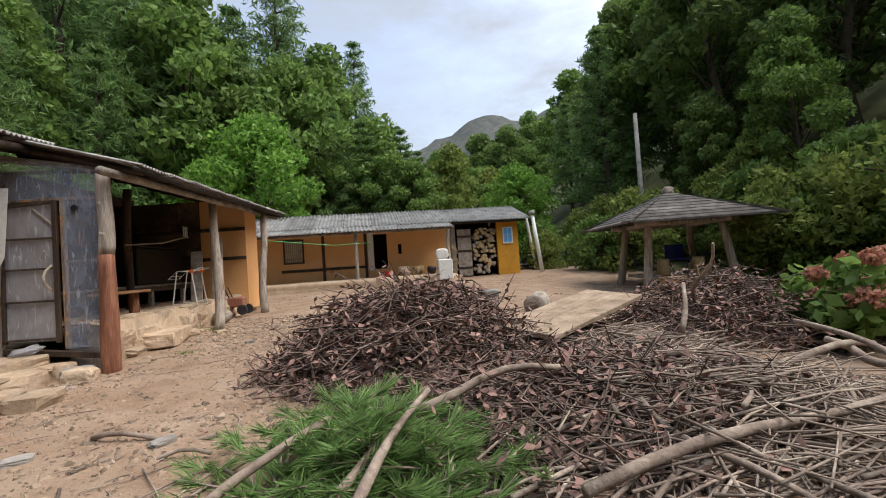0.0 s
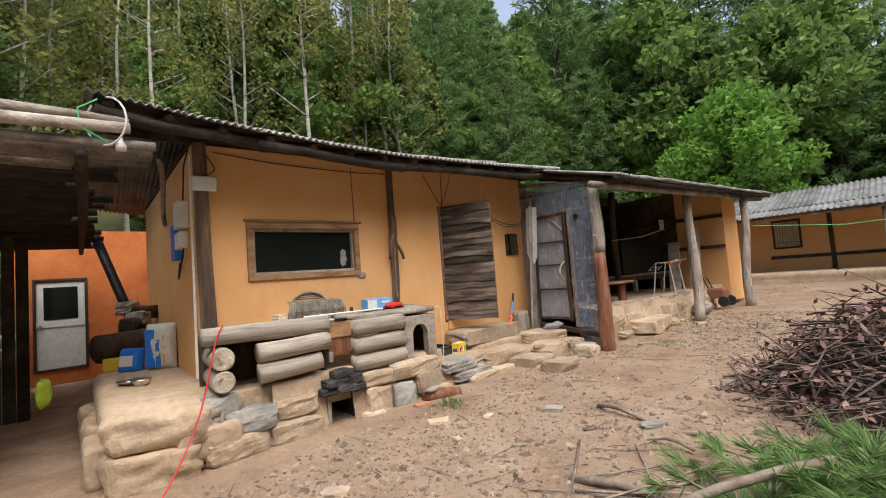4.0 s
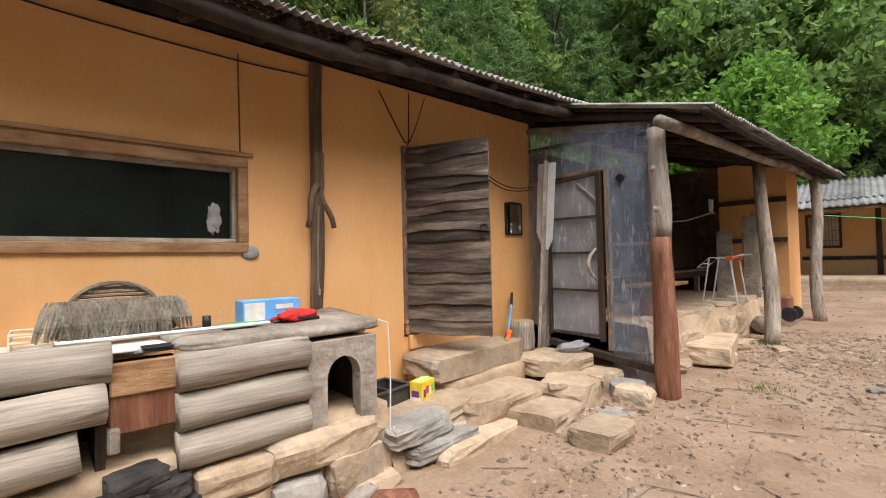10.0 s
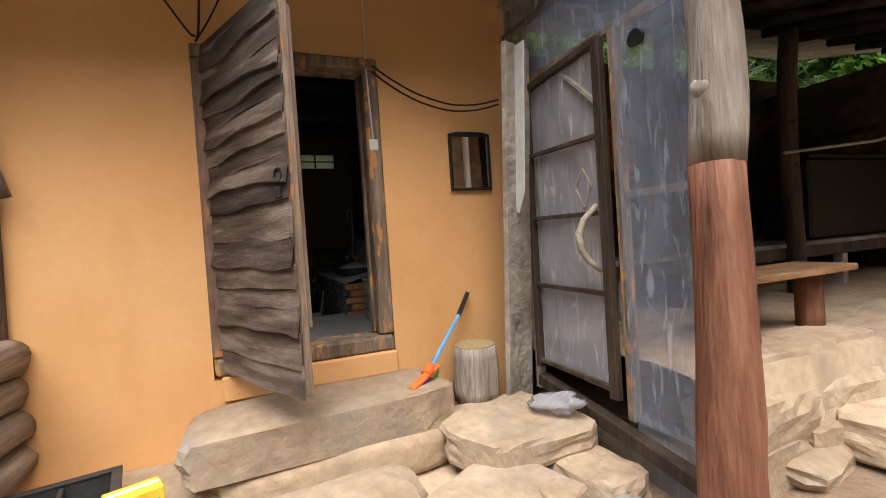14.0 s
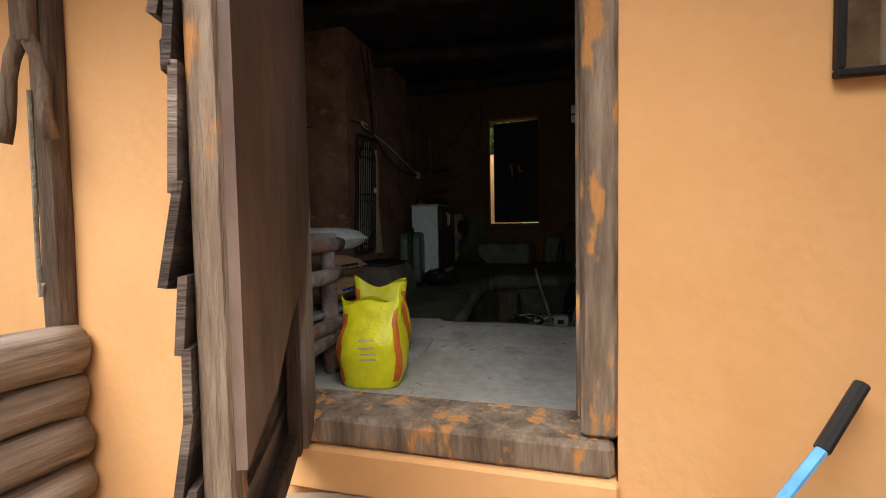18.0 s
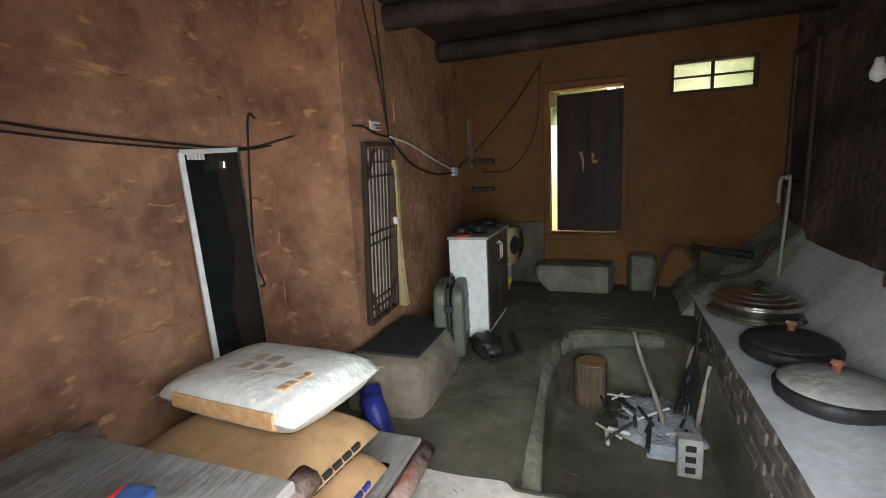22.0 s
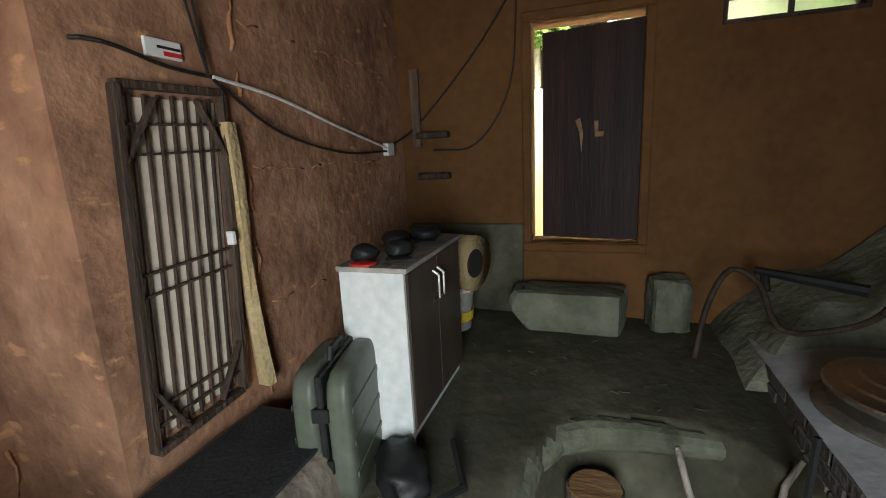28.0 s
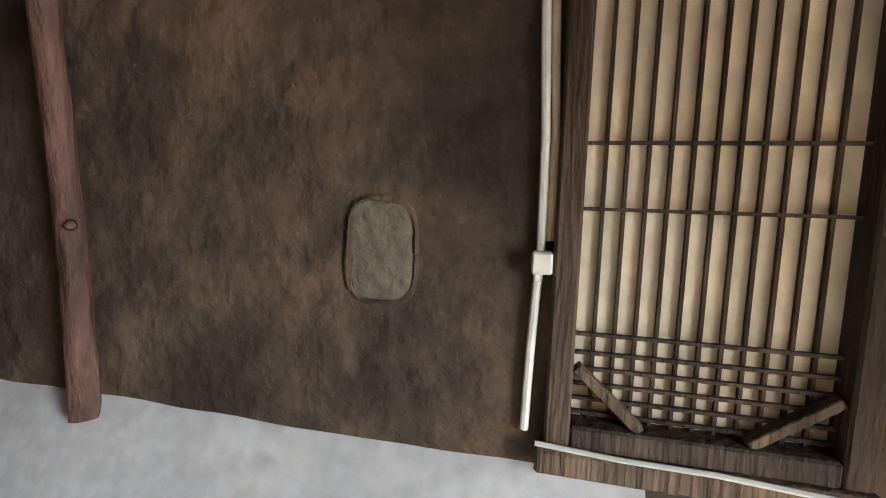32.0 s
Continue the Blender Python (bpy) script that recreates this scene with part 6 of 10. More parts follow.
part("cable", G().tube(curve([(-2.95, 2.60, 2.2), (-2.92, 2.6, 2.5), (-2.86, 2.6, 3.0)]), 0.005, 6), CABLE, wires)
part("cable", G().tube(curve([(-2.95, 2.60, 2.2), (-2.85, 2.6, 2.6), (-2.7, 2.6, 3.0)]), 0.005, 6), CABLE, wires)
part("cable", G().tube(curve([(-2.97, 2.60, 2.2), (-3.3, 2.6, 2.16), (-3.8, 2.6, 2.05), (-4.3, 2.6, 1.95)]), 0.007, 6), WHITE, wires, "white flex")
part("cable", G().tube(curve([(-2.97, 2.60, 2.19), (-3.3, 2.6, 2.02), (-3.8, 2.6, 1.93), (-4.3, 2.6, 1.93)]), 0.006, 6), CABLE, wires)
part("cable", G().tube(curve([(-4.4, 2.6, 1.97), (-4.62, 2.7, 2.1), (-4.6, 3.1, 2.5), (-4.6, 3.4, 2.9)]), 0.006, 6), CABLE, wires)
part("cable", G().tube(curve([(-4.6, 3.38, 2.9), (-4.6, 3.33, 2.3), (-4.6, 3.1, 1.95), (-4.6, 2.8, 1.92)]), 0.005, 6), CABLE, wires)
part("rod", G().tube(curve([(-2.32, 2.07, 2.31), (-2.26, 2.08, 2.32), (-2.23, 2.08, 2.14), (-2.19, 2.08, 1.73), (-2.18, 2.08, 1.51), (-2.22, 2.09, 1.36), (-2.14, 2.10, 1.37)]), 0.006, 6), CABLE, wires, "black hooked rod")
sock = thing("wall_socket", "white socket on the kitchen wall", "socket", (-4.35, 2.6, 1.93))
part("plate", G().box((-4.40, 2.572, 1.90), (-4.30, 2.61, 1.98), 0.006), WHITE, sock)
bar_wall = thing("wall_bracket", "dark wooden pegs on the ochre wall", "peg", (-4.6, 2.75, 1.8))
for zz in (1.73, 2.0):
    part("peg", G().box((-4.63, 2.70, zz), (-4.55, 2.92, zz + 0.04), 0.006), WOODDARK, bar_wall)
part("batten", G().box((-4.62, 2.66, 1.95), (-4.59, 2.72, 2.45), 0.004), TIMBER, bar_wall)

# raised seams of clay on the mud wall
SEAM = mat("orange_clay_seam", [(0.22, 0.10, 0.05), (0.40, 0.20, 0.10), (0.52, 0.29, 0.15)], 9.0, 0.95, 0.8, 22, var=0.0)


def clay_seam(a, b, y, r, seed):
    """A broken line of pressed clay between two points of the wall, given as (x, z)."""
    q = random.Random(seed)
    n = int(math.hypot(b[0] - a[0], b[1] - a[1]) / 0.035)
    run = []
    for i in range(n + 1):
        u = i / n
        p = Vector((a[0] + (b[0] - a[0]) * u + q.uniform(-0.012, 0.012), y + q.uniform(-0.004, 0.003), a[1] + (b[1] - a[1]) * u + q.uniform(-0.012, 0.012)))
        if q.random() < 0.78 and i < n:
            run.append(p)
            continue
        if len(run) > 2:
            part("clay_seam", G().tube(run, [r * q.uniform(0.25, 0.85) for _ in run], 6, 0.6, seed + i), SEAM, wall_inner_left, "", True)
        run = []


for i, z in enumerate((0.95, 1.32, 1.88, 2.42)):
    clay_seam((-0.9, z + 0.03), (-2.42, z - 0.04), 2.052, 0.007, 40 + i)
    clay_seam((-3.15, z), (-4.5, z - 0.02), 2.572, 0.006, 60 + i)
clay_seam((-2.48, 2.5), (-2.5, 3.0), 2.572, 0.010, 81)
clay_seam((-3.08, 0.9), (-3.12, 2.6), 2.572, 0.011, 82)
clay_seam((-2.43, 0.7), (-2.44, 3.0), 2.052, 0.010, 83)

# bench, suitcase, cabinet
benchk = thing("clay_bench", "low rendered clay bench below the lattice window", "bench", (-2.6, 2.8, 0.6), kind="structure")
part("body", G().rock((-2.62, 2.79, 0.73), (0.80, 0.52, 0.44), 0.0, 3, 7, 7, 0.04), BENCHCLAY, benchk, "", True)
part("rubber_mat", G().box((-2.95, 2.62, 0.951), (-2.30, 3.0, 0.966), 0.003), RUBBER, benchk, "black rubber mat")
case = thing("suitcase", "olive hard-shell suitcase standing upright", "suitcase", (-2.95, 2.95, 0.75))
CM = Matrix.Translation((-2.96, 2.985, 0.73)) @ Euler((0, 0, radians(12))).to_matrix().to_4x4()
for y0_, y1_ in ((-0.105, -0.012), (0.012, 0.105)):
    g = G().rock((0, (y0_ + y1_) / 2, 0.25), (0.38, y1_ - y0_, 0.49), 0, 12, 8, 6, 0.01)
    g.v = [tuple(CM @ Vector(p)) for p in g.v]
    part("shell", g, OLIVE, case, "", True)
    for zz in (0.13, 0.25, 0.37):
        part("rib", G().box((-0.175, y0_ if y0_ < -0.05 else y1_ - 0.002, zz - 0.012), (0.175, (y0_ + 0.002) if y0_ < -0.05 else y1_ + 0.003, zz + 0.012), 0.002, CM), OLIVE, case)
part("belt", G().box((-0.182, -0.012, 0.01), (0.186, 0.012, 0.492), 0.006, CM), BLACK, case, "dark closing rim")
part("handle", G().tube([CM @ Vector(p) for p in ((-0.06, 0, 0.49), (-0.05, 0, 0.53), (0.05, 0, 0.53), (0.06, 0, 0.49))], 0.012, 6), BLACK, case)
for zz in (0.14, 0.33):
    part("latch", G().box((0.18, -0.03, zz), (0.196, 0.03, zz + 0.05), 0.004, CM), BLACK, case)
bag = thing("black_bag", "slumped black shoulder bag on the floor", "bag", (-2.9, 3.2, 0.75))
part("body", G().rock((-2.95, 3.22, 0.80), (0.30, 0.18, 0.13), 0.5, 6, 6, 2.6, 0.3), BLACK, bag, "", True)
part("strap", G().tube([(-2.9, 3.18, 0.84), (-2.75, 3.3, 0.78), (-2.95, 3.45, 0.77), (-3.15, 3.35, 0.80)], 0.016, 6), BLACK, bag)
cab = thing("shoe_cabinet", "low white-sided cabinet with dark doors", "cabinet", (-3.4, 2.9, 0.82))
part("side_panel", G().box((-3.13, 2.93, 0.78), (-3.11, 3.20, 1.495), 0.002), CABWHITE, cab, "white laminate side")
part("body", G().box((-3.78, 2.93, 0.78), (-3.13, 3.185, 1.48)), CABWHITE, cab)
part("top", G().box((-3.80, 2.92, 1.482), (-3.105, 3.215, 1.502), 0.003), GREYSTONE, cab, "dull dark top")
for i in range(2):
    d = part("door", G().box((-3.135 - 0.325 * i - 0.32, 3.187, 0.83), (-3.135 - 0.325 * i, 3.205, 1.475), 0.003), CABFRONT, cab, "dark laminate door")
    xh = -3.40 if i == 0 else -3.46
    part("handle", G().tube([(xh, 3.205, 1.42), (xh, 3.232, 1.40), (xh, 3.232, 1.30), (xh, 3.205, 1.28)], 0.007, 6), STEEL, d, "steel bow handle")
for i, (x, y, s, mm) in enumerate(((-3.2, 3.0, 0.10, BLACK), (-3.3, 3.1, 0.11, BLACK), (-3.5, 3.0, 0.13, BLACK), (-3.65, 3.08, 0.15, IRON))):
    cl = thing("cap", "dark cap on the cabinet top", "cap", (x, y, 1.502), group="caps on the cabinet")
    part("crown", G().rock((x, y, 1.535), (s, s, 0.07), i, i + 3, 5, 2.4, 0.2), mm, cl, "", True)
    part("peak", G().rock((x + 0.07, y + 0.03, 1.512), (0.09, 0.1, 0.015), i, i + 5, 4, 2.6, 0.1), RED if i == 0 else mm, cl, "", True)
bucket = thing("white_bucket", "white plastic bucket under a straw roll", "bucket", (-4.2, 3.0, 0.84))
part("pail", G().disc((-4.2, 3.02, 0.84), 0.14, 0.26, 20, [(0.82, 0), (1, 0.95), (1.06, 0.95), (1.06, 1.0)]), WHITESACK, bucket, "", True)
part("label", G().tube([(-4.2, 3.02, 0.9), (-4.2, 3.02, 0.96)], [0.128, 0.134], 20, caps=False), YELLOWCARD, bucket)
roll = thing("straw_roll", "rolled straw mat resting on the bucket", "mat roll", (-4.2, 2.95, 1.1))
part("roll", G().tube([(-4.3, 2.72, 1.27), (-4.12, 3.2, 1.27)], [0.15, 0.16], 20, 0.03), STRAW, roll, "", True)
# flat dark disc paints the shade inside the roll
part("core", G().tube([(-4.118, 3.2, 1.27), (-4.116, 3.206, 1.27)], [0.085, 0.07], 16), ROOM_SHADE, roll, "flat dark disc painted as the core's shade")

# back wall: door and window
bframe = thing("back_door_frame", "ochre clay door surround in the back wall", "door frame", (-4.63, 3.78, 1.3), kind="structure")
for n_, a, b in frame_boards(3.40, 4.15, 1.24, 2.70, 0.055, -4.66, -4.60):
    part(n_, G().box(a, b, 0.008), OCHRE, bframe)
bdoor = thing("back_door", "dark plank back door standing slightly ajar", "door", (-4.65, 3.8, 1.3), kind="structure")
BM = Matrix.Translation((-4.68, 4.09, 0)) @ Euler((0, 0, radians(-9))).to_matrix().to_4x4()
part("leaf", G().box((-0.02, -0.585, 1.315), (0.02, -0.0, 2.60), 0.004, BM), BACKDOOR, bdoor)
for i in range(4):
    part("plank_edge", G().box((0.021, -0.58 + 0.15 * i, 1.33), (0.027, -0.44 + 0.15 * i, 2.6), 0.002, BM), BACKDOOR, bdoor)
part("worn_mark", G().add([BM @ Vector((0.0275, a, z)) for a, z in ((-0.375, 2.06), (-0.345, 2.075), (-0.325, 1.98), (-0.335, 1.86), (-0.35, 1.99))], [(0, 4, 3, 2, 1)]), WINWOOD, bdoor, "bare worn mark")
part("worn_mark", G().add([BM @ Vector((0.0275, a, z)) for a, z in ((-0.26, 2.05), (-0.235, 2.05), (-0.235, 1.985), (-0.20, 1.985), (-0.205, 1.955), (-0.255, 1.955))], [(0, 5, 4, 3, 2, 1)]), WINWOOD, bdoor, "bare worn mark")
solo("wall_rear_yard", G().box((-6.5, 2.4, -0.3), (-6.3, 3.72, 2.45)), PLASTER, "orange wall seen through the gap of the back door", "wall", kind="structure")
w3 = thing("window_3", "small high window with four bright panes", "window", (-4.7, 4.8, 2.5), kind="structure")
for n_, a, b in frame_boards(4.47, 5.11, 2.50, 2.77, 0.022, -4.76, -4.62):
    part(n_, G().box(a, b, 0.003), WOODDARK, w3)
part("mullion", G().box((-4.72, 4.78, 2.52), (-4.66, 4.80, 2.75)), WOODDARK, w3)
part("mullion", G().box((-4.72, 4.49, 2.63), (-4.66, 5.09, 2.642)), WOODDARK, w3)
for (y0, y1) in ((4.492, 4.78), (4.80, 5.088)):
    for (z0, z1) in ((2.522, 2.63), (2.642, 2.748)):
        pn = part("pane", G().box((-4.70, y0, z0), (-4.695, y1, z1)), GLASSLIT, w3, "frosted pane")
        pn.visible_shadow = False
trough = thing("stone_trough", "long greenish stone trough, darkened for the shade at the back wall", "trough", (-4.45, 3.7, 0.82))
part("block", G().stone((-4.45, 3.70, 0.93), (0.30, 0.66, 0.24), 0, 5, 6, 6, 0.06), GREENISH_DARK, trough, "", True)
# flat dark plate on top paints the hollow's shade
part("hollow", G().box((-4.53, 3.42, 1.04), (-4.37, 3.98, 1.052), 0.003), CHAR_AND_SHADE, trough, "flat dark plate painted as the trough's shaded hollow")
blk = thing("stone_block", "upright rough stone block by the back wall", "stone", (-4.5, 4.25, 0.82))
part("block", G().stone((-4.5, 4.27, 0.97), (0.2, 0.2, 0.3), 0.2, 7, 5, 4, 0.12), GREENISH_DARK, blk, "", True)
part("plaster_skirt", G().box((-4.64, 2.6, 0.7), (-4.60, 3.40, 1.42), 0.02), FLOOR_IN, benchk, "grey cement skirting")

# ---- hearth ----
hearth = thing("cooking_hearth", "long cement-topped hearth with a brick front", "hearth", (-2.6, 5.0, 0.4), kind="structure")
V, F = [], []
hx = np.linspace(-1.70, -4.62, 58)
hy = np.linspace(4.60, 5.36, 18)
for x in hx:
    for y in hy:
        u = (y - 4.60) / 0.76
        z = 0.90 + 0.07 * min(1.0, u / 0.4) + 0.37 * max(0.0, (u - 0.62) / 0.38) ** 1.2 + 0.010 * noise.noise(Vector((x * 5, y * 5, 2))) + 0.016 * noise.noise(Vector((x * 1.7, y * 2.2, 7)))
        V.append((x, y, z))
k = len(hy)
for i in range(len(hx) - 1):
    for j in range(k - 1):
        F.append((i * k + j, i * k + j + 1, (i + 1) * k + j + 1, (i + 1) * k + j))
part("cement_top", G().add(V, F), HEARTHTOP, hearth, "smooth grey cement top", True)
part("core", G().box((-3.95, 4.66, 0.25), (-1.76, 5.35, 0.84)), CEMENT, hearth)
rr = random.Random(9)
for row in range(9):
    z = 0.29 + row * 0.068
    off = 0.1 * (row % 2)
    x = -1.70 - off
    while x > -3.9:
        x2 = max(x - 0.19, -3.95)
        if not (-2.55 < x < -2.2 and row < 4):
            part("brick", G().box((x2 + 0.008, 4.605 + rr.uniform(-0.004, 0.004), z), (x, 4.70, z + 0.06), 0.005), GREYBRICK, hearth)
        x -= 0.198
    y = 4.61 + 0.05 * (row % 2)
    while y < 5.3:
        part("brick", G().box((-1.76, y, z), (-1.695 + rr.uniform(-0.004, 0.004), min(y + 0.19, 5.34), z + 0.06), 0.005), BRICK, hearth)
        y += 0.198


DULLSTEEL = mat("stained_steel", [(0.20, 0.18, 0.14), (0.42, 0.40, 0.36)], 9.0, 0.42, 0.3, 30, metal=0.8, var=0.0, stains=(14.0, (0.09, 0.075, 0.05), 0.55, 0.66, (1, 1, 1)))


def cauldron(name, c, r, label, lid_mat, body_mat, h=0.075):
    t = thing(name, label, "cauldron", c)
    part("rim", G().disc(c, r, h, 30, [(0.9, 0), (1.0, 0.25), (1.02, 0.8), (0.96, 1.0), (0.90, 1.0)]), body_mat, t, "", True)
    part("lid", G().disc((c[0], c[1], c[2] + h), r * 0.95, 0.06, 30, [(1, 0), (0.98, 0.2), (0.75, 0.55), (0.4, 0.85), (0.1, 1.0)]), lid_mat, t, "", True)
    part("knob", G().disc((c[0], c[1], c[2] + h + 0.055), 0.025, 0.055, 12, [(0.7, 0), (0.7, 0.6), (1.1, 0.7), (0.9, 1.0)]), REDLOG, t, "small knob", True)
    return t


cauldron("iron_cauldron", (-2.30, 4.86, 0.95), 0.21, "black iron cauldron with a pale flat lid", CEMENT, IRON)
cauldron("iron_cauldron", (-2.74, 4.84, 0.965), 0.21, "black iron cauldron set into the hearth", IRON, IRON)
steelpot = thing("steel_cauldron", "large steel cauldron with a ribbed shining lid", "cauldron", (-3.42, 4.88, 0.93))
part("skirt", G().disc((-3.42, 4.88, 0.962), 0.28, 0.035, 36, [(0.9, 0), (1, 0.35), (1, 0.6), (0.82, 1.0)]), DULLSTEEL, steelpot, "wide stained flange", True)
part("rim", G().disc((-3.42, 4.88, 0.985), 0.235, 0.07, 36, [(1, 0), (1.0, 0.75), (1.05, 0.82), (1.05, 1.0)]), STEEL, steelpot, "", True)
part("lid", G().disc((-3.42, 4.88, 1.055), 0.255, 0.085, 36, [(1, 0), (1.0, 0.10), (0.985, 0.2), (0.82, 0.34), (0.80, 0.44), (0.62, 0.54), (0.60, 0.64), (0.42, 0.72), (0.40, 0.82), (0.2, 0.9), (0.05, 1.0)]), STEEL, steelpot, "ribbed domed lid")
part("knob", G().disc((-3.42, 4.88, 1.138), 0.024, 0.042, 12, [(0.6, 0), (0.6, 0.5), (1, 0.6), (0.8, 1)]), BLACK, steelpot, "black knob", True)
mound = thing("cement_mound", "lumpy cement mound with a tap in the corner", "mound", (-4.2, 4.95, 0.8), kind="structure")
V, F = [], []
mx_, my_ = np.linspace(-3.86, -4.625, 22), np.linspace(4.50, 5.345, 24)
for x in mx_:
    for y in my_:
        u, w = (-3.86 - x) / 0.765, (y - 4.50) / 0.845
        edge = min(1.0, min(u / 0.40, w / 0.45))
        top = 1.02 + 0.10 * w + 0.24 * max(0.0, (w - 0.62) / 0.38) ** 1.2 + 0.10 * u
        z = 0.78 + (top - 0.78) * max(0.0, edge) ** 0.7
        V.append((x + 0.03 * noise.noise(Vector((y * 3, 2, 1))), y, z + 0.025 * noise.noise(Vector((x * 4, y * 4, 3)))))
k = len(my_)
F = [(i * k + j, i * k + j + 1, (i + 1) * k + j + 1, (i + 1) * k + j) for i in range(len(mx_) - 1) for j in range(k - 1)]
part("mass", G().add(V, F), GREENISH_DARK, mound, "", True)
tap = thing("standpipe", "thin steel standpipe with a bent spout", "tap", (-3.95, 5.1, 1.0))
part("pipe", G().tube(curve([(-4.02, 5.16, 1.0), (-4.0, 5.18, 1.74), (-4.0, 5.16, 1.79), (-3.98, 5.13, 1.80), (-3.965, 5.11, 1.76), (-3.965, 5.11, 1.62)]), 0.011, 8), GREYSTONE, tap)
hose = thing("hose", "brown rubber hose curling over the mound", "hose", (-4.0, 4.7, 0.9))
part("hose", G().tube(curve([(-4.0, 5.12, 1.35), (-3.93, 5.0, 1.16), (-3.85, 4.8, 1.10), (-3.95, 4.65, 1.06), (-4.1, 4.6, 1.22), (-4.12, 4.48, 1.28), (-4.05, 4.38, 1.12), (-4.0, 4.33, 0.86)]), 0.014, 8), WOODDARK, hose, "", True)
sprayer = thing("spray_gun", "black hose gun lying on the mound", "spray gun", (-4.2, 4.8, 1.2))
part("barrel", G().tube([(-4.25, 4.62, 1.25), (-4.05, 5.0, 1.22)], [0.02, 0.03], 8), BLACK, sprayer)
part("grip", G().tube([(-4.24, 4.66, 1.24), (-4.2, 4.66, 1.16)], 0.02, 8), BLACK, sprayer)

# fire pit
pit = thing("pit_wall", "rounded grey clay rim of the fire pit", "pit rim", (-2.7, 3.7, 0.3), kind="structure")
rim_pts = [Vector(p) for p in ((-2.0, 3.66, 0.50), (-2.4, 3.60, 0.52), (-2.75, 3.57, 0.56), (-3.05, 3.58, 0.61), (-3.3, 3.61, 0.65), (-3.44, 3.70, 0.67), (-3.51, 3.84, 0.68), (-3.55, 4.05, 0.68), (-3.55, 4.3, 0.68), (-3.53, 4.58, 0.68))]
rim_pts = [p for a, b in zip(rim_pts, rim_pts[1:]) for p in (a, a.lerp(b, 0.33), a.lerp(b, 0.67))] + rim_pts[-1:]
part("rim", G().tube(rim_pts, [0.05 + 0.028 * math.sin(3.14 * i / (len(rim_pts) - 1)) for i in range(len(rim_pts))], 14, 0.05), GREENISH_DARK, pit, "", True)
ash = thing("ash_heap", "pale ash and charred sticks in the fire pit", "ash", (-3.1, 4.28, 0.3))
part("ash", G().rock((-3.08, 4.30, 0.31), (0.62, 0.48, 0.16), 0.2, 3, 8, 2.2, 0.35), ASH, ash, "", True)
for i in range(26):
    a = rr.uniform(0, 6.28)
    c = Vector((-2.95 + rr.uniform(-0.3, 0.25), 4.22 + rr.uniform(-0.25, 0.2), 0.36 + rr.uniform(0, 0.06)))
    d = Vector((math.cos(a), math.sin(a), rr.uniform(-0.1, 0.2))) * rr.uniform(0.05, 0.16)
    part("charred_stick", G().tube([c - d, c + d], rr.uniform(0.006, 0.014), 6), WHITESACK if i % 3 == 0 else CHAR_AND_SHADE, ash)
for i, (a, b) in enumerate((((-2.9, 4.32, 0.34), (-3.25, 4.15, 0.85)), ((-3.1, 4.45, 0.36), (-3.35, 4.56, 0.8)), ((-3.0, 4.5, 0.36), (-3.1, 4.57, 0.72)))):
    solo("poker_stick", G().log(a, b, 0.017, 0.012, 6, 5, 0.03, 0.1, i), WOODGREY, "bare stick leaning in the fire pit", "stick", group="pit sticks", smooth=True)
pb = thing("pit_brick", "ash-white brick in front of the fire", "brick", (-2.72, 4.28, 0.3))
part("brick", G().box((-2.78, 4.20, 0.31), (-2.68, 4.40, 0.40), 0.008), ASH, pb)
cb = thing("cement_block", "small hollow cement block standing on end", "block", (-2.62, 4.40, 0.3))
part("block", G().box((-2.66, 4.34, 0.30), (-2.58, 4.46, 0.52), 0.006), CEMENT, cb)
# dark plates on the face paint the shade of the holes
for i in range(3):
    part("hole", G().box((-2.579, 4.375, 0.33 + 0.062 * i), (-2.577, 4.425, 0.365 + 0.062 * i)), CHAR_AND_SHADE, cb, "flat dark plate painted as a shaded hole")
st = thing("pit_stump", "sawn stump seat in the fire pit", "stump", (-3.3, 3.86, 0.3))
part("trunk", G().log((-3.28, 3.88, 0.29), (-3.28, 3.88, 0.60), 0.115, 0.11, 16, 4, 0, 0.05, 4), TIMBER, st, "", True)
part("top", G().disc((-3.28, 3.88, 0.60), 0.10, 0.005, 16), WINWOOD, st, "sawn top")
bl = thing("twig_broom", "black twig broom leaning on the hearth", "broom", (-3.2, 4.55, 0.5))
part("shaft", G().tube([(-3.18, 4.52, 1.0), (-3.15, 4.50, 0.75)], 0.012, 6), BLACK, bl)
for i in range(24):
    part("twig", G().tube([(-3.15, 4.50, 0.76), (-3.13 + rr.uniform(-0.06, 0.06), 4.47 + rr.uniform(-0.05, 0.05), 0.6), (-3.12 + rr.uniform(-0.1, 0.1), 4.45 + rr.uniform(-0.08, 0.05), 0.42)], 0.004, 5), BLACK, bl)

# right wall: lattice door and fittings
ldoor = thing("door_3", "narrow wooden lattice door backed with pale paper above the hearth", "door", (-1.63, 5.33, 1.38), kind="structure")
part("paper", G().box((-1.84, 5.365, 1.43), (-1.416, 5.370, 2.57)), PAPER, ldoor, "yellowed door paper")
for a, b in (((-1.885, 5.31, 1.385), (-1.84, 5.375, 2.60)), ((-1.418, 5.31, 1.385), (-1.372, 5.375, 2.60)), ((-1.84, 5.31, 1.385), (-1.418, 5.375, 1.43)), ((-1.84, 5.31, 2.55), (-1.418, 5.375, 2.60))):
    part("frame_bar", G().box(a, b, 0.005), WOODDARK, ldoor)
for i in range(1, 12):
    x = -1.84 + 0.422 * i / 12
    part("bar", G().box((x - 0.0032, 5.354, 1.43), (x + 0.0032, 5.364, 2.55)), WOODDARK, ldoor)
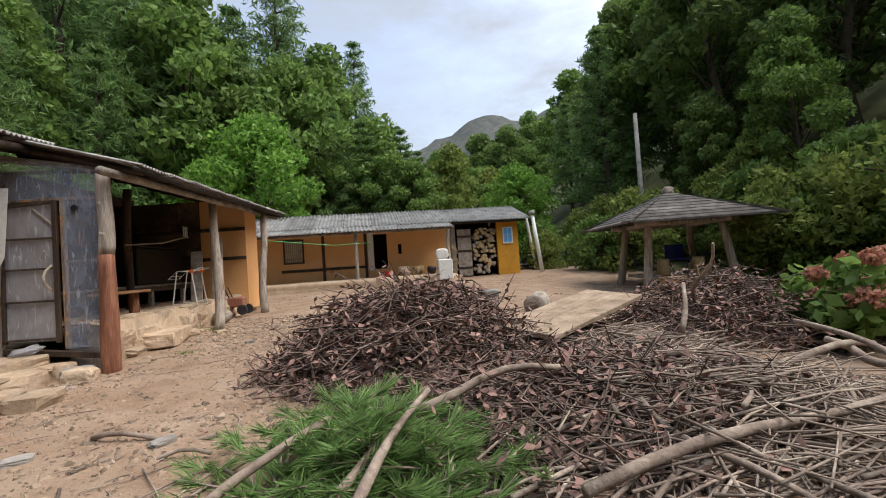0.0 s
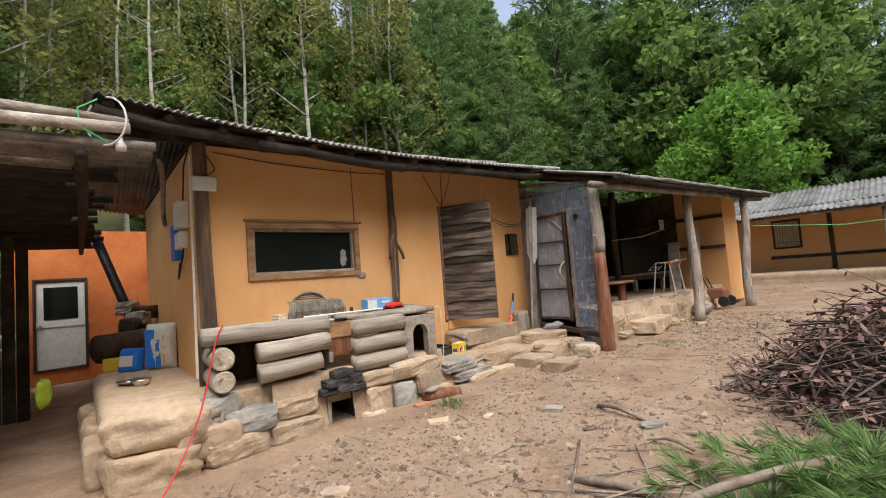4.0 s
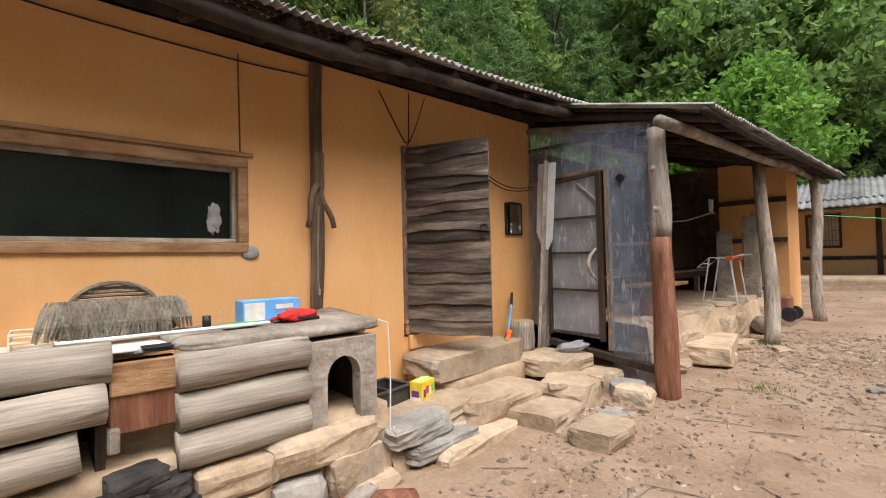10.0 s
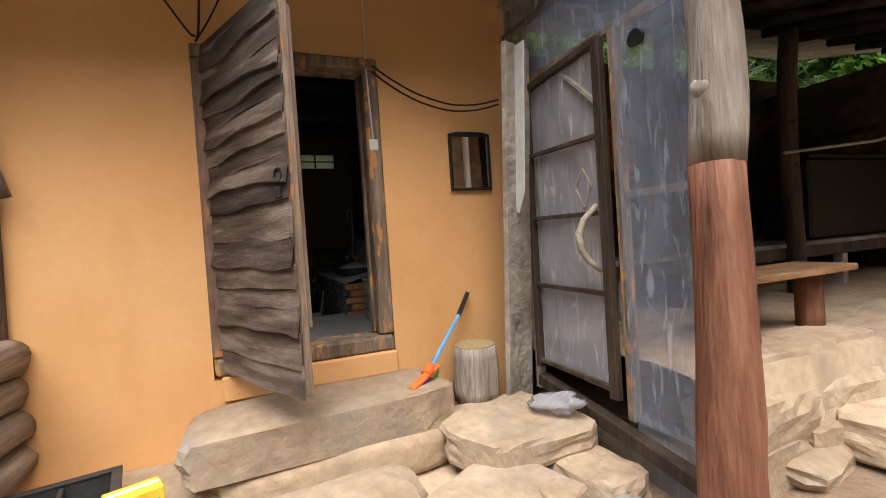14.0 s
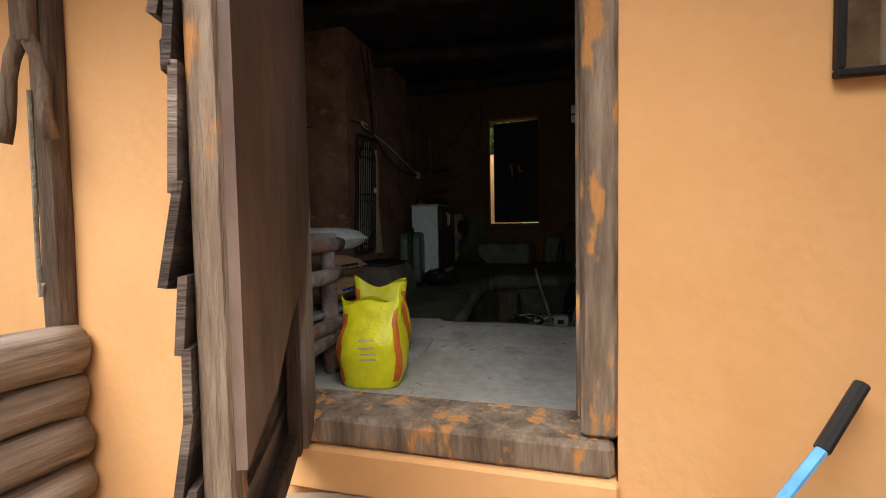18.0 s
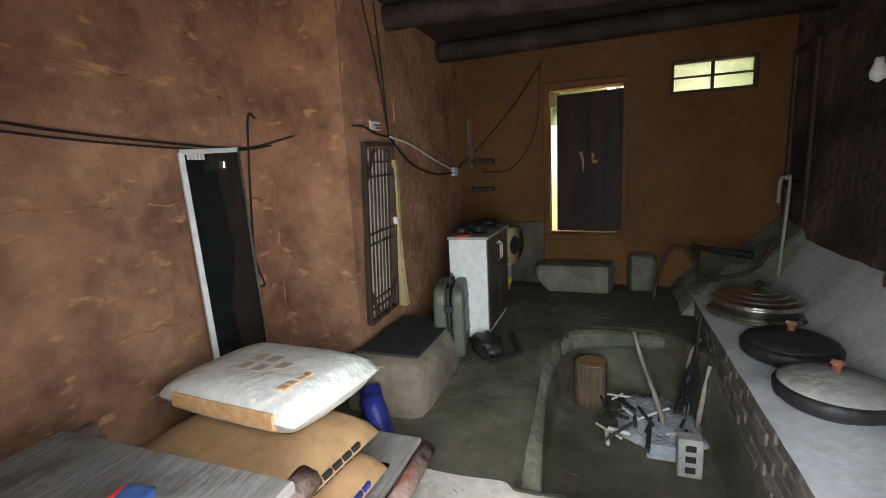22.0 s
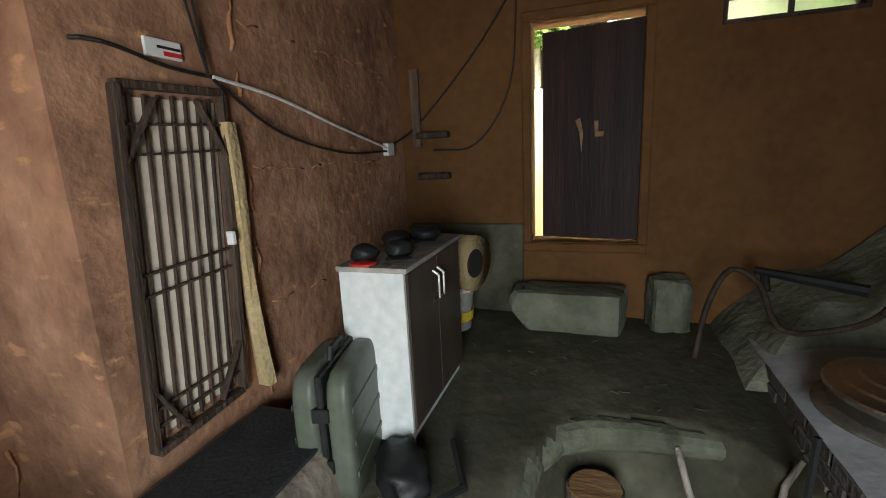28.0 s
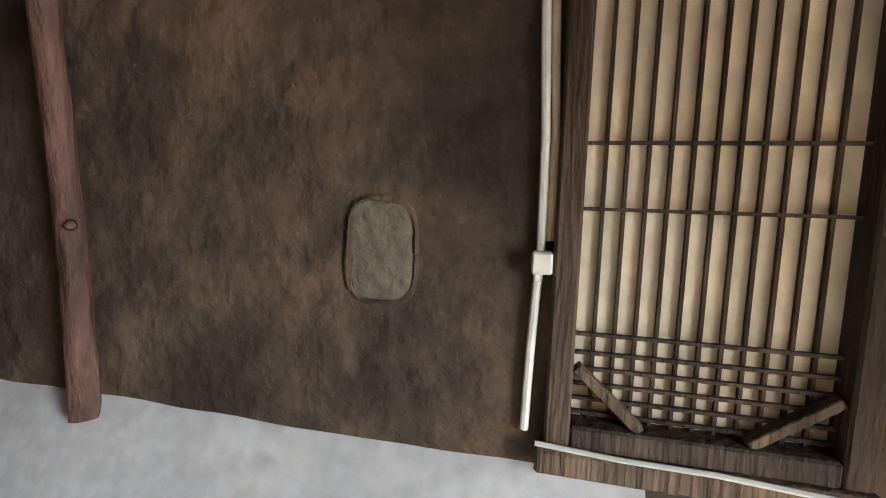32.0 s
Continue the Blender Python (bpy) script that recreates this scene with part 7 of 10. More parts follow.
for z in (1.443, 1.470, 1.498, 1.527, 1.557, 1.592, 1.82, 1.935, 2.22, 2.30):
    part("crossbar", G().box((-1.84, 5.346, z - 0.0032), (-1.418, 5.355, z + 0.0032)), WOODDARK, ldoor)
for a, b in (((-1.835, 5.335, 1.535), (-1.72, 5.335, 1.43)), ((-1.422, 5.335, 1.525), (-1.55, 5.335, 1.43))):
    bar("corner_brace", a, b, 0.028, 0.018, TIMBER, ldoor)
part("pull_ring", G().tube([(-1.40 + 0.012 * math.cos(a), 5.30, 1.80 + 0.012 * math.sin(a)) for a in np.linspace(0, 6.28, 12)], 0.003, 6), STEEL, ldoor, "small steel ring")
part("lower_rail", G().box((-1.90, 5.30, 1.335), (-1.36, 5.375, 1.383), 0.006), TIMBER, ldoor)
part("white_bead", G().tube([(-1.90, 5.305, 1.392), (-1.75, 5.300, 1.386), (-1.6, 5.302, 1.384), (-1.40, 5.300, 1.372), (-1.345, 5.30, 1.362), (-1.335, 5.302, 1.41)], 0.0055, 6, 0.2, 3), WHITE, ldoor, "white sealant bead")
cond = thing("wall_conduit", "pale plastic conduit running down beside the door", "conduit", (-1.90, 5.33, 1.39))
part("pipe", G().tube([(-1.952, 5.337, 3.0), (-1.935, 5.336, 2.6), (-1.925, 5.337, 2.25), (-1.910, 5.335, 1.95), (-1.908, 5.337, 1.75), (-1.918, 5.337, 1.55), (-1.922, 5.337, 1.40)], 0.0085, 8), WHITE, cond)
part("pipe", G().tube([(-1.925, 5.34, 3.0), (-1.915, 5.339, 2.6), (-1.908, 5.34, 2.25), (-1.893, 5.339, 1.95), (-1.893, 5.34, 1.76)], 0.008, 8), PAPER, cond)
sw = thing("wall_switch", "white switch box on the conduit", "switch", (-1.905, 5.32, 1.70))
part("box", G().box((-1.923, 5.308, 1.702), (-1.886, 5.349, 1.742), 0.004), WHITE, sw)
part("plug", G().box((-1.918, 5.325, 1.686), (-1.906, 5.345, 1.703), 0.003), WHITE, sw)
PATCH = mat("rough_filler", [(0.12, 0.098, 0.072), (0.165, 0.135, 0.10), (0.20, 0.165, 0.125)], 9.0, 0.9, 0.6, 30, var=0.0)
patch = thing("wall_patch", "roughly filled cement patch in the sooty wall", "patch", (-2.22, 5.34, 1.7), kind="structure")
part("fill", G().rock((-2.219, 5.349, 1.722), (0.135, 0.012, 0.20), 0, 3, 10, 5, 0.10), PATCH, patch, "", True)
part("crack_rim", G().tube([(-2.219 + 0.072 * math.copysign(abs(math.cos(a)) ** 0.6, math.cos(a)), 5.347, 1.722 + 0.105 * math.copysign(abs(math.sin(a)) ** 0.6, math.sin(a))) for a in np.linspace(0, 6.28, 26)], 0.006, 6, 0.5, 4), SOOT_AND_SHADE, patch, "dark cracked edge")
rp = log_post("wall_post", (-2.957, 5.315, 1.28), (-2.985, 5.32, 3.05), 0.032, 0.029, "slender smoked red-brown post against the sooty wall", None, 17, POSTBARK)
part("pale_edge", G().tube([(-3.005, 5.325, 1.42), (-3.01, 5.33, 2.0), (-3.03, 5.33, 2.6), (-3.03, 5.33, 3.0)], 0.011, 6, 0.3, 3), PATCH, rp, "pale clay seam along the post", True)
bulb = thing("ceiling_bulb", "bare bulb hanging from the ceiling, unlit", "bulb", (-2.9, 5.14, 2.27))
part("flex", G().tube([(-2.90, 5.14, 3.05), (-2.90, 5.14, 2.38)], 0.005, 6), CABLE, bulb)
part("glass", G().disc((-2.90, 5.14, 2.27), 0.035, 0.11, 14, [(0.1, 0), (0.8, 0.15), (1, 0.4), (0.6, 0.75), (0.5, 1.0)]), WHITE, bulb, "", True)
wd = thing("dark_cupboard_door", "blackened panel door in the far corner of the sooty wall", "door", (-4.3, 5.34, 1.2), kind="structure")
for a, b in (((-4.60, 5.325, 1.45), (-4.56, 5.349, 2.75)), ((-4.2, 5.325, 1.45), (-4.16, 5.349, 2.75)), ((-4.56, 5.325, 2.70), (-4.2, 5.349, 2.75)), ((-4.56, 5.325, 1.7), (-4.2, 5.349, 1.74))):
    part("frame_bar", G().box(a, b, 0.004), WOODDARK, wd)

# ---- kitchen: near the door ----
rackk = thing("log_rack", "crude shelf rack of bark-covered poles and boards", "rack", (-0.65, 2.9, 0.5))
for i, (x, y, zt) in enumerate(((-0.93, 3.21, 1.19), (-0.34, 3.19, 1.19), (-0.93, 2.45, 1.19), (-0.34, 2.45, 1.19), (-1.72, 3.05, 0.80), (-1.72, 2.45, 0.80))):
    part("leg", G().log((x + 0.02, y + 0.03, 0.50), (x, y, zt), 0.045, 0.04, 12, 6, 0.012, 0.14, i), BARKPOLE, rackk, "", True)
for i, (z, x1) in enumerate(((0.66, -0.98), (0.76, -1.80), (1.02, -1.0), (1.17, -1.02))):
    part("rail", G().log((x1, 3.24, z + 0.02), (-0.20, 3.26, z), 0.038, 0.042, 12, 7, 0.012, 0.12, i + 7), BARKPOLE, rackk, "", True)
    part("rail", G().log((x1, 2.42, z + 0.02), (-0.20, 2.44, z), 0.038, 0.04, 12, 7, 0.012, 0.12, i + 17), BARKPOLE, rackk, "", True)
part("board", G().box((-0.94, 2.42, 1.215), (-0.28, 3.27, 1.252), 0.012), SHELFGREY, rackk, "dusty grey board")
part("board", G().box((-0.92, 2.45, 0.80), (-0.26, 3.22, 0.83), 0.01), SHELFGREY, rackk, "dusty grey board")
part("board", G().box((-1.80, 2.40, 0.80), (-0.96, 3.22, 0.825), 0.01), SHELFGREY, rackk, "dusty grey board")


def pillow_sack(c, size, rz, seed, tilt=0.0):
    """A filled flat sack: pillow shape with square corners, sewn ends and soft creases."""
    m = Matrix.Translation(c) @ Euler((tilt, 0, rz)).to_matrix().to_4x4()
    nu, nw = 22, 16
    V, F = [], []
    for side in (1, -1):
        for i in range(nu + 1):
            for j in range(nw + 1):
                u, w = -1 + 2 * i / nu, -1 + 2 * j / nw
                h = (1 - abs(u) ** 5) ** 0.55 * (1 - abs(w) ** 4) ** 0.5
                q = 1 - 0.05 * (1 - abs(w)) * abs(u) ** 3
                crease = 0.06 * noise.noise(Vector((u * 2.3 + seed, w * 2.0, side))) + 0.035 * noise.noise(Vector((u * 6, w * 6 + seed, side * 2)))
                V.append(m @ Vector((u * size[0] / 2 * (1 - 0.04 * (1 - abs(u)) * abs(w) ** 3), w * size[1] / 2 * q, side * size[2] / 2 * (h + crease * h ** 0.5))))
    n = (nu + 1) * (nw + 1)
    for i in range(nu):
        for j in range(nw):
            a = i * (nw + 1) + j
            F += [(a, a + nw + 1, a + nw + 2, a + 1), (n + a, n + a + 1, n + a + nw + 2, n + a + nw + 1)]
    return G().add(V, F), m


sack = thing("white_sack", "full white woven sack with faded orange print lying on paper sacks", "sack", (-1.47, 2.74, 1.13))
g, SM = pillow_sack((-1.47, 2.74, 1.19), (0.48, 0.74, 0.17), -0.14, 4, 0.05)
part("sack", g, WHITESACK, sack, "", True)
for i, (u, w) in enumerate(((-0.02, 0.02), (-0.02, -0.06), (0.06, 0.03), (0.06, -0.05), (0.02, 0.11))):
    part("print_bar", G().box((u - 0.028, w - 0.026, 0.080), (u + 0.028, w + 0.026, 0.0862), 0.001, SM), PRINTTAN, sack, "faded tan printed mark")
for i in range(4):
    part("print_bar", G().box((0.04 + 0.036 * i - 0.015, 0.22, 0.070), (0.04 + 0.036 * i + 0.013, 0.262, 0.079), 0.002, SM), PRINTORANGE, sack, "orange printed mark")
part("print_band", G().box((0.212, -0.26, -0.03), (0.241, 0.28, 0.028), 0.012, SM), PRINTORANGE, sack, "orange printed side band")
for i, (z, y, x) in enumerate(((1.035, 2.80, -1.30), (0.90, 2.84, -1.27))):
    s_ = thing("paper_sack", "brown paper sack stacked on the rack", "sack", (x, y, z - 0.075), group="paper sacks")
    g, PM = pillow_sack((x, y, z), (0.50, 0.74, 0.155), -0.1 + 0.05 * i, 11 + i)
    part("sack", g, BROWNPAPER, s_, "", True)
    for k in range(5):
        part("print_bar", G().box((-0.12 + 0.05 * k, 0.352, -0.012), (-0.08 + 0.05 * k, 0.366, 0.022), 0.002, PM), BLACK if i == 0 else NAVY, s_, "dark printed mark")
    part("end_strip", G().box((0.205, 0.33, -0.03), (0.235, 0.362, 0.03), 0.006, PM), GREEN, s_, "green end label")
tool = thing("blue_tool", "blue and black hand tool on the rack top", "tool", (-0.62, 3.02, 1.252))
part("body", G().rock((-0.66, 3.02, 1.285), (0.24, 0.10, 0.06), 0.35, 4, 9, 4, 0.15), TOOLBLUE, tool, "", True)
part("red_trim", G().tube([(-0.58, 3.02, 1.313), (-0.68, 2.985, 1.318), (-0.75, 2.96, 1.305)], 0.008, 6), RED, tool)
part("barrel", G().tube([(-0.30, 2.98, 1.30), (-0.52, 2.93, 1.305), (-0.66, 2.90, 1.30)], [0.028, 0.03, 0.022], 12), BLACK, tool, "", True)
shears = thing("hand_scraper", "black flat scraper lying on the rack top", "scraper", (-0.50, 3.14, 1.252))
part("blade", G().box((-0.62, 3.13, 1.253), (-0.46, 3.175, 1.262), 0.003), STEEL, shears)
part("grip", G().tube([(-0.46, 3.15, 1.265), (-0.28, 3.12, 1.268)], [0.014, 0.018], 8), BLACK, shears, "", True)
box_ = thing("paper_packet", "folded brown paper packet on the lower shelf", "packet", (-0.55, 3.0, 0.83))
part("packet", pillow_sack((-0.56, 3.02, 0.90), (0.22, 0.30, 0.14), 0.1, 21)[0], BROWNPAPER, box_, "", True)


def plastic_bag(c, size, rz, seed, label):
    """A stuffed plastic bag on its base c: a bulging loft that flattens to a crumpled open mouth."""
    t = thing("yellow_bag", label, "bag", c, group="yellow bags")
    m = Matrix.Translation(c) @ Euler((0, 0, rz)).to_matrix().to_4x4()
    n, rings = 28, 15

    def point(a, v, out=0.0):
        bulge = 0.86 + 0.22 * math.sin(3.14159 * min(1.0, v / 0.75)) ** 0.8
        depth = bulge * (1 - max(0.0, (v - 0.55) / 0.45) ** 1.3 * 0.86)
        width = bulge + 0.10 * max(0.0, (v - 0.7) / 0.3)
        ca, sa = math.cos(a), math.sin(a)
        q = (abs(ca) ** 3.2 + abs(sa) ** 3.2) ** (-1 / 3.2)
        r = 1 + 0.07 * noise.noise(Vector((ca * 1.6 + seed, sa * 1.6, v * 3.0))) + 0.045 * noise.noise(Vector((ca * 4, sa * 4 + seed, v * 7)))
        x, y = size[0] / 2 * width * q * ca * r, size[1] / 2 * depth * q * sa * r
        z = size[2] * v * (1 + 0.16 * max(0.0, v - 0.6) / 0.4 * (abs(ca) ** 4 * 0.55 - 0.25 + 0.45 * math.sin(3 * a + seed) * math.sin(1.3 * a + 2 * seed)))
        k = 1 + out / max(0.05, math.hypot(x, y))
        return m @ Vector((x * k, y * k, z))

    V = [point(6.28318 * k / n, v) for v in [0.0, 0.03] + [0.08 + 0.92 * i / (rings - 3) for i in range(rings - 2)] for k in range(n)]
    F = [(i * n + k, i * n + (k + 1) % n, (i + 1) * n + (k + 1) % n, (i + 1) * n + k) for i in range(rings - 1) for k in range(n)]
    F.append(tuple(range(n))[::-1])
    part("bag", G().add(V, F), YELLOW, t, "", True)
    for a0 in (5.45, 3.75):
        V = [point(a0 + da, 0.08 + 0.8 * i / 12, 0.003) for i in range(13) for da in (0.0, 0.09, 0.18, 0.26)]
        F = [(4 * i + j, 4 * i + j + 1, 4 * i + j + 5, 4 * i + j + 4) for i in range(12) for j in range(3)]
        part("print_strip", G().add(V, F), PRINTRED, t, "red printed strip", True)
    for i, (a0, v) in enumerate(((4.5, 0.56), (4.5, 0.48), (4.55, 0.41), (4.55, 0.35))):
        V = [point(a0 + 0.42 * j / 6, v + dv, 0.003) for j in range(7) for dv in (0.0, 0.022)]
        part("print_line", G().add(V, [(2 * j, 2 * j + 2, 2 * j + 3, 2 * j + 1) for j in range(6)]), PRINTTAN, t, "faint printed line")
    return t


PRINTRED = mat("orange_red_print", [(0.50, 0.10, 0.02), (0.62, 0.16, 0.03)], 10.0, 0.4, 0.2, 24, var=0.0)
plastic_bag((-0.80, 3.53, 0.505), (0.32, 0.24, 0.42), 1.75, 3, "full bright yellow plastic bag on the kitchen floor")
plastic_bag((-1.16, 3.42, 0.515), (0.32, 0.25, 0.46), 1.95, 6, "bright yellow plastic bag leaning by the rack")
boots = thing("rubber_boots", "pair of dark blue rubber boots toppled by the bench", "boots", (-1.95, 2.85, 0.58))
for i, (dx, dy, dz) in enumerate(((0.0, 0.0, 0.0), (0.10, -0.06, 0.0))):
    part("boot", G().tube([(-1.84 - dx, 3.06 + dy, 0.615 + dz), (-1.88 - dx, 3.02 + dy, 0.625 + dz), (-1.94 - dx, 2.97 + dy, 0.63 + dz), (-2.0 - dx, 2.92 + dy, 0.645 + dz), (-2.04 - dx, 2.88 + dy, 0.70 + dz), (-2.05 - dx, 2.85 + dy, 0.76 + dz), (-2.08 - dx, 2.82 + dy, 0.81 + dz)], [0.03, 0.048, 0.052, 0.052, 0.052, 0.055, 0.062], 12, 0.05, i), NAVY, boots, "", True)
    part("sole", G().box((-0.11, -0.045, -0.008), (0.11, 0.045, 0.008), 0.006, Matrix.Translation((-1.92 - dx, 2.99 + dy, 0.578)) @ Euler((0, 0, radians(40))).to_matrix().to_4x4()), BLACK, boots, "black sole")
solo("stone_slab_floor", G().box((-1.55, 3.25, 0.50), (-1.15, 3.65, 0.565), 0.01), CEMENT, "flat cement slab laid in the kitchen floor", "slab", kind="structure")
tbl = thing("plank_crate", "grey plank crate used as a worktop beside the hearth", "crate", (-1.1, 5.0, 0.5))
for i in range(3):
    part("top_plank", G().box((-1.55, 4.74 + 0.19 * i, 0.93), (-0.45, 4.925 + 0.19 * i, 0.955), 0.005), CEMENT, tbl)
for i in range(3):
    part("side_plank", G().box((-1.54, 4.75, 0.54 + 0.13 * i), (-0.46, 4.775, 0.66 + 0.13 * i), 0.005), WOODGREY, tbl)
    part("end_plank", G().box((-1.55, 4.78, 0.54 + 0.13 * i), (-1.525, 5.3, 0.66 + 0.13 * i), 0.005), WOODGREY, tbl)
solo("red_fruit", G().disc((-0.72, 4.93, 0.956), 0.035, 0.06, 14, [(0.5, 0), (1, 0.4), (0.9, 0.75), (0.4, 1)]), RED, "small red fruit on the crate top", "fruit", smooth=True)
knife = thing("kitchen_knife", "worn knife lying on the crate", "knife", (-0.9, 4.9, 0.956))
part("blade", G().box((-1.1, 4.88, 0.957), (-0.92, 4.91, 0.96)), STEEL, knife)
part("handle", G().box((-0.92, 4.885, 0.956), (-0.82, 4.908, 0.972), 0.004), SKYBLUE, knife)

# ---- left end: platform, lean-to shed, rear building ----
plat = thing("corner_platform", "worn stone and cement platform at the house corner", "platform", (-0.2, -0.4, -0.1), kind="structure")
part("cement_top", G().rock((-0.75, -0.32, 0.14), (3.2, 1.0, 0.42), 0.0, 8, 10, 8, 0.03), CLAY, plat, "worn cement top", True)
for i, (x, y, z, a, b, c) in enumerate(((0.62, -0.35, 0.14, 0.7, 0.80, 0.30), (0.75, -0.45, -0.18, 0.55, 0.7, 0.30), (0.85, 0.0, -0.05, 0.4, 0.5, 0.3), (0.3, -0.75, -0.15, 0.7, 0.35, 0.36), (-0.4, -0.78, -0.12, 0.7, 0.3, 0.36), (-1.1, -0.78, -0.1, 0.7, 0.3, 0.36), (0.75, 0.05, 0.20, 0.4, 0.4, 0.2))):
    part("stone", G().stone((x, y, z), (a, b, c), 0.08 * (i - 3), i + 71, 8, 3.4, 0.2), CLAY, plat, "", True)
stick = solo("leaning_stick", G().log((1.02, 0.05, -0.2), (0.95, 0.1, 0.36), 0.022, 0.016, 7, 4, 0.02, 0.1, 3), WOODGREY, "grey stick leaning on the platform", "stick", smooth=True)
cordr = thing("red_leash", "red cord hanging from the kennel roof to the ground", "cord", (1.0, 0.0, 0.5))
part("cord", G().tube(curve([(0.95, 0.12, 0.98), (1.0, 0.05, 0.86), (1.05, -0.02, 0.62), (1.15, -0.12, 0.3), (1.3, -0.28, 0.0), (1.5, -0.5, -0.27), (1.9, -0.7, -0.29)]), 0.007, 6), REDCORD, cordr)
pans = thing("metal_bowls", "two dented steel bowls on the platform", "bowl", (-0.6, -0.5, 0.35))
part("bowl", G().disc((-0.62, -0.50, 0.345), 0.14, 0.05, 22, [(0.6, 0), (0.95, 0.8), (1.05, 1.0)]), STEEL, pans, "", True)
part("bowl", G().disc((-0.42, -0.42, 0.345), 0.10, 0.07, 22, [(0.6, 0), (0.95, 0.8), (1.05, 1.0)]), STEEL, pans, "", True)
# boxes on the side wall
mb = thing("meter_box", "white electric meter boxes with black cables on the end wall", "meter box", (-0.5, 0.08, 1.8))
part("box", G().box((-0.70, -0.02, 2.10), (-0.40, 0.099, 2.42), 0.01), WHITE, mb)
part("box", G().box((-0.74, -0.01, 1.86), (-0.44, 0.099, 2.06), 0.01), WHITE, mb)
part("blue_bin", G().box((-1.1, 0.0, 1.75), (-0.8, 0.099, 2.2), 0.01), BLUE, mb)
part("cable", G().tube([(-0.5, 0.05, 1.86), (-0.45, 0.0, 1.6), (-0.6, 0.0, 1.5), (-0.8, 0.05, 1.7)], 0.01, 6), CABLE, mb)
part("cable", G().tube([(-0.45, 0.05, 2.42), (-0.25, 0.04, 2.8), (-0.1, 0.06, 2.95)], 0.01, 6), CABLE, mb)
part("conduit", G().tube([(-0.12, 0.08, 0.36), (-0.12, 0.085, 2.9)], 0.016, 8), WHITE, mb)
lb = thing("junction_box", "white junction box on the corner timber", "junction box", (0.12, 0.16, 2.45))
part("box", G().box((0.10, 0.05, 2.44), (0.16, 0.30, 2.60), 0.012), WHITE, lb)
part("wire", G().tube([(0.12, 0.2, 2.6), (0.15, 0.28, 2.68), (0.08, 0.3, 2.72), (0.05, 0.2, 2.9)], 0.006, 6), CABLE, lb)
eavewire = thing("eave_wire", "thin dark wire strung under the eaves", "wire", (0.05, 2.0, 2.7))
part("wire", G().tube(curve([(0.03, 0.3, 2.92), (0.02, 1.0, 2.86), (0.02, 2.0, 2.84), (0.02, 2.6, 2.86)]), 0.006, 6), CABLE, eavewire)
part("wire", G().tube(curve([(0.03, 3.3, 2.9), (0.04, 3.55, 2.5), (0.05, 3.6, 2.45)]), 0.006, 6), CABLE, eavewire)
part("wire", G().tube(curve([(0.03, 3.65, 2.95), (0.05, 3.62, 2.5), (0.05, 3.6, 2.42)]), 0.006, 6), CABLE, eavewire)
part("wire", G().tube(curve([(0.03, 3.85, 2.95), (0.05, 3.7, 2.6), (0.05, 3.6, 2.42)]), 0.005, 6), CABLE, eavewire)
part("wire", G().tube(curve([(0.03, 4.56, 2.38), (0.04, 4.68, 2.30), (0.05, 4.82, 2.225), (0.055, 4.96, 2.18), (0.06, 5.10, 2.155), (0.12, 5.24, 2.148), (0.2, 5.35, 2.16)]), 0.006, 6), CABLE, eavewire)
part("wire", G().tube(curve([(0.03, 4.56, 2.34), (0.04, 4.68, 2.255), (0.05, 4.82, 2.18), (0.055, 4.96, 2.135), (0.06, 5.10, 2.115), (0.12, 5.24, 2.113), (0.2, 5.35, 2.13)]), 0.006, 6), CABLE, eavewire)
part("wire", G().tube(curve([(0.012, 4.54, 2.95), (0.01, 4.53, 2.4), (0.01, 4.545, 1.93)]), 0.005, 6), WHITE, eavewire)
part("wire", G().tube(curve([(0.004, 2.06, 2.9), (0.004, 2.07, 2.14)]), 0.006, 6), REDLOG, eavewire)
camx = thing("eave_lamp", "white hanging lamp holder and looped wires at the eave corner", "lamp", (0.8, -0.6, 2.8))
part("loop", G().tube([(0.78 + 0.12 * math.sin(a), -0.72 + 0.14 * math.sin(a), 2.88 + 0.22 * math.cos(a)) for a in np.linspace(0, 5.5, 16)], 0.009, 6), WHITE, camx)
part("loop", G().tube([(0.80, -0.78, 3.06), (0.82, -0.92, 2.95), (0.84, -0.90, 2.78), (0.82, -0.72, 2.68)], 0.008, 6), GREEN, camx)
part("holder", G().disc((0.80, -0.62, 2.62), 0.045, 0.12, 14, [(1, 0), (0.9, 0.4), (0.45, 0.7), (0.3, 1)]), WHITE, camx, "", True)
sidepole = solo("brace_pole", G().log((-0.9, -0.12, 3.02), (-2.0, 0.06, 2.35), 0.035, 0.03, 10, 8, 0.04, 0.08, 4), SHEDPOLE, "crooked slender grey brace under the eaves", "pole", smooth=True)
# feed sacks on the platform
fs = thing("feed_sack", "blue and white printed feed sack standing open", "sack", (-1.5, -0.1, 0.3))
g, FM = pillow_sack((-1.60, -0.08, 0.64), (0.36, 0.62, 0.20), 0.0, 5)
upright = Matrix.Translation((-1.60, -0.08, 0.64)) @ Euler((radians(90), 0, radians(62))).to_matrix().to_4x4() @ Matrix.Translation((1.60, 0.08, -0.64))
g.v = [tuple(upright @ Vector(p)) for p in g.v]
part("sack", g, WHITESACK, fs, "", True)
UM = upright @ FM
part("print_panel", G().box((-0.165, -0.26, 0.090), (-0.05, 0.24, 0.0985), 0.006, UM), BLUE, fs, "blue printed panel")
part("print_panel", G().box((-0.04, -0.26, 0.092), (0.02, 0.10, 0.1005), 0.006, UM), BLUE, fs, "blue printed panel")
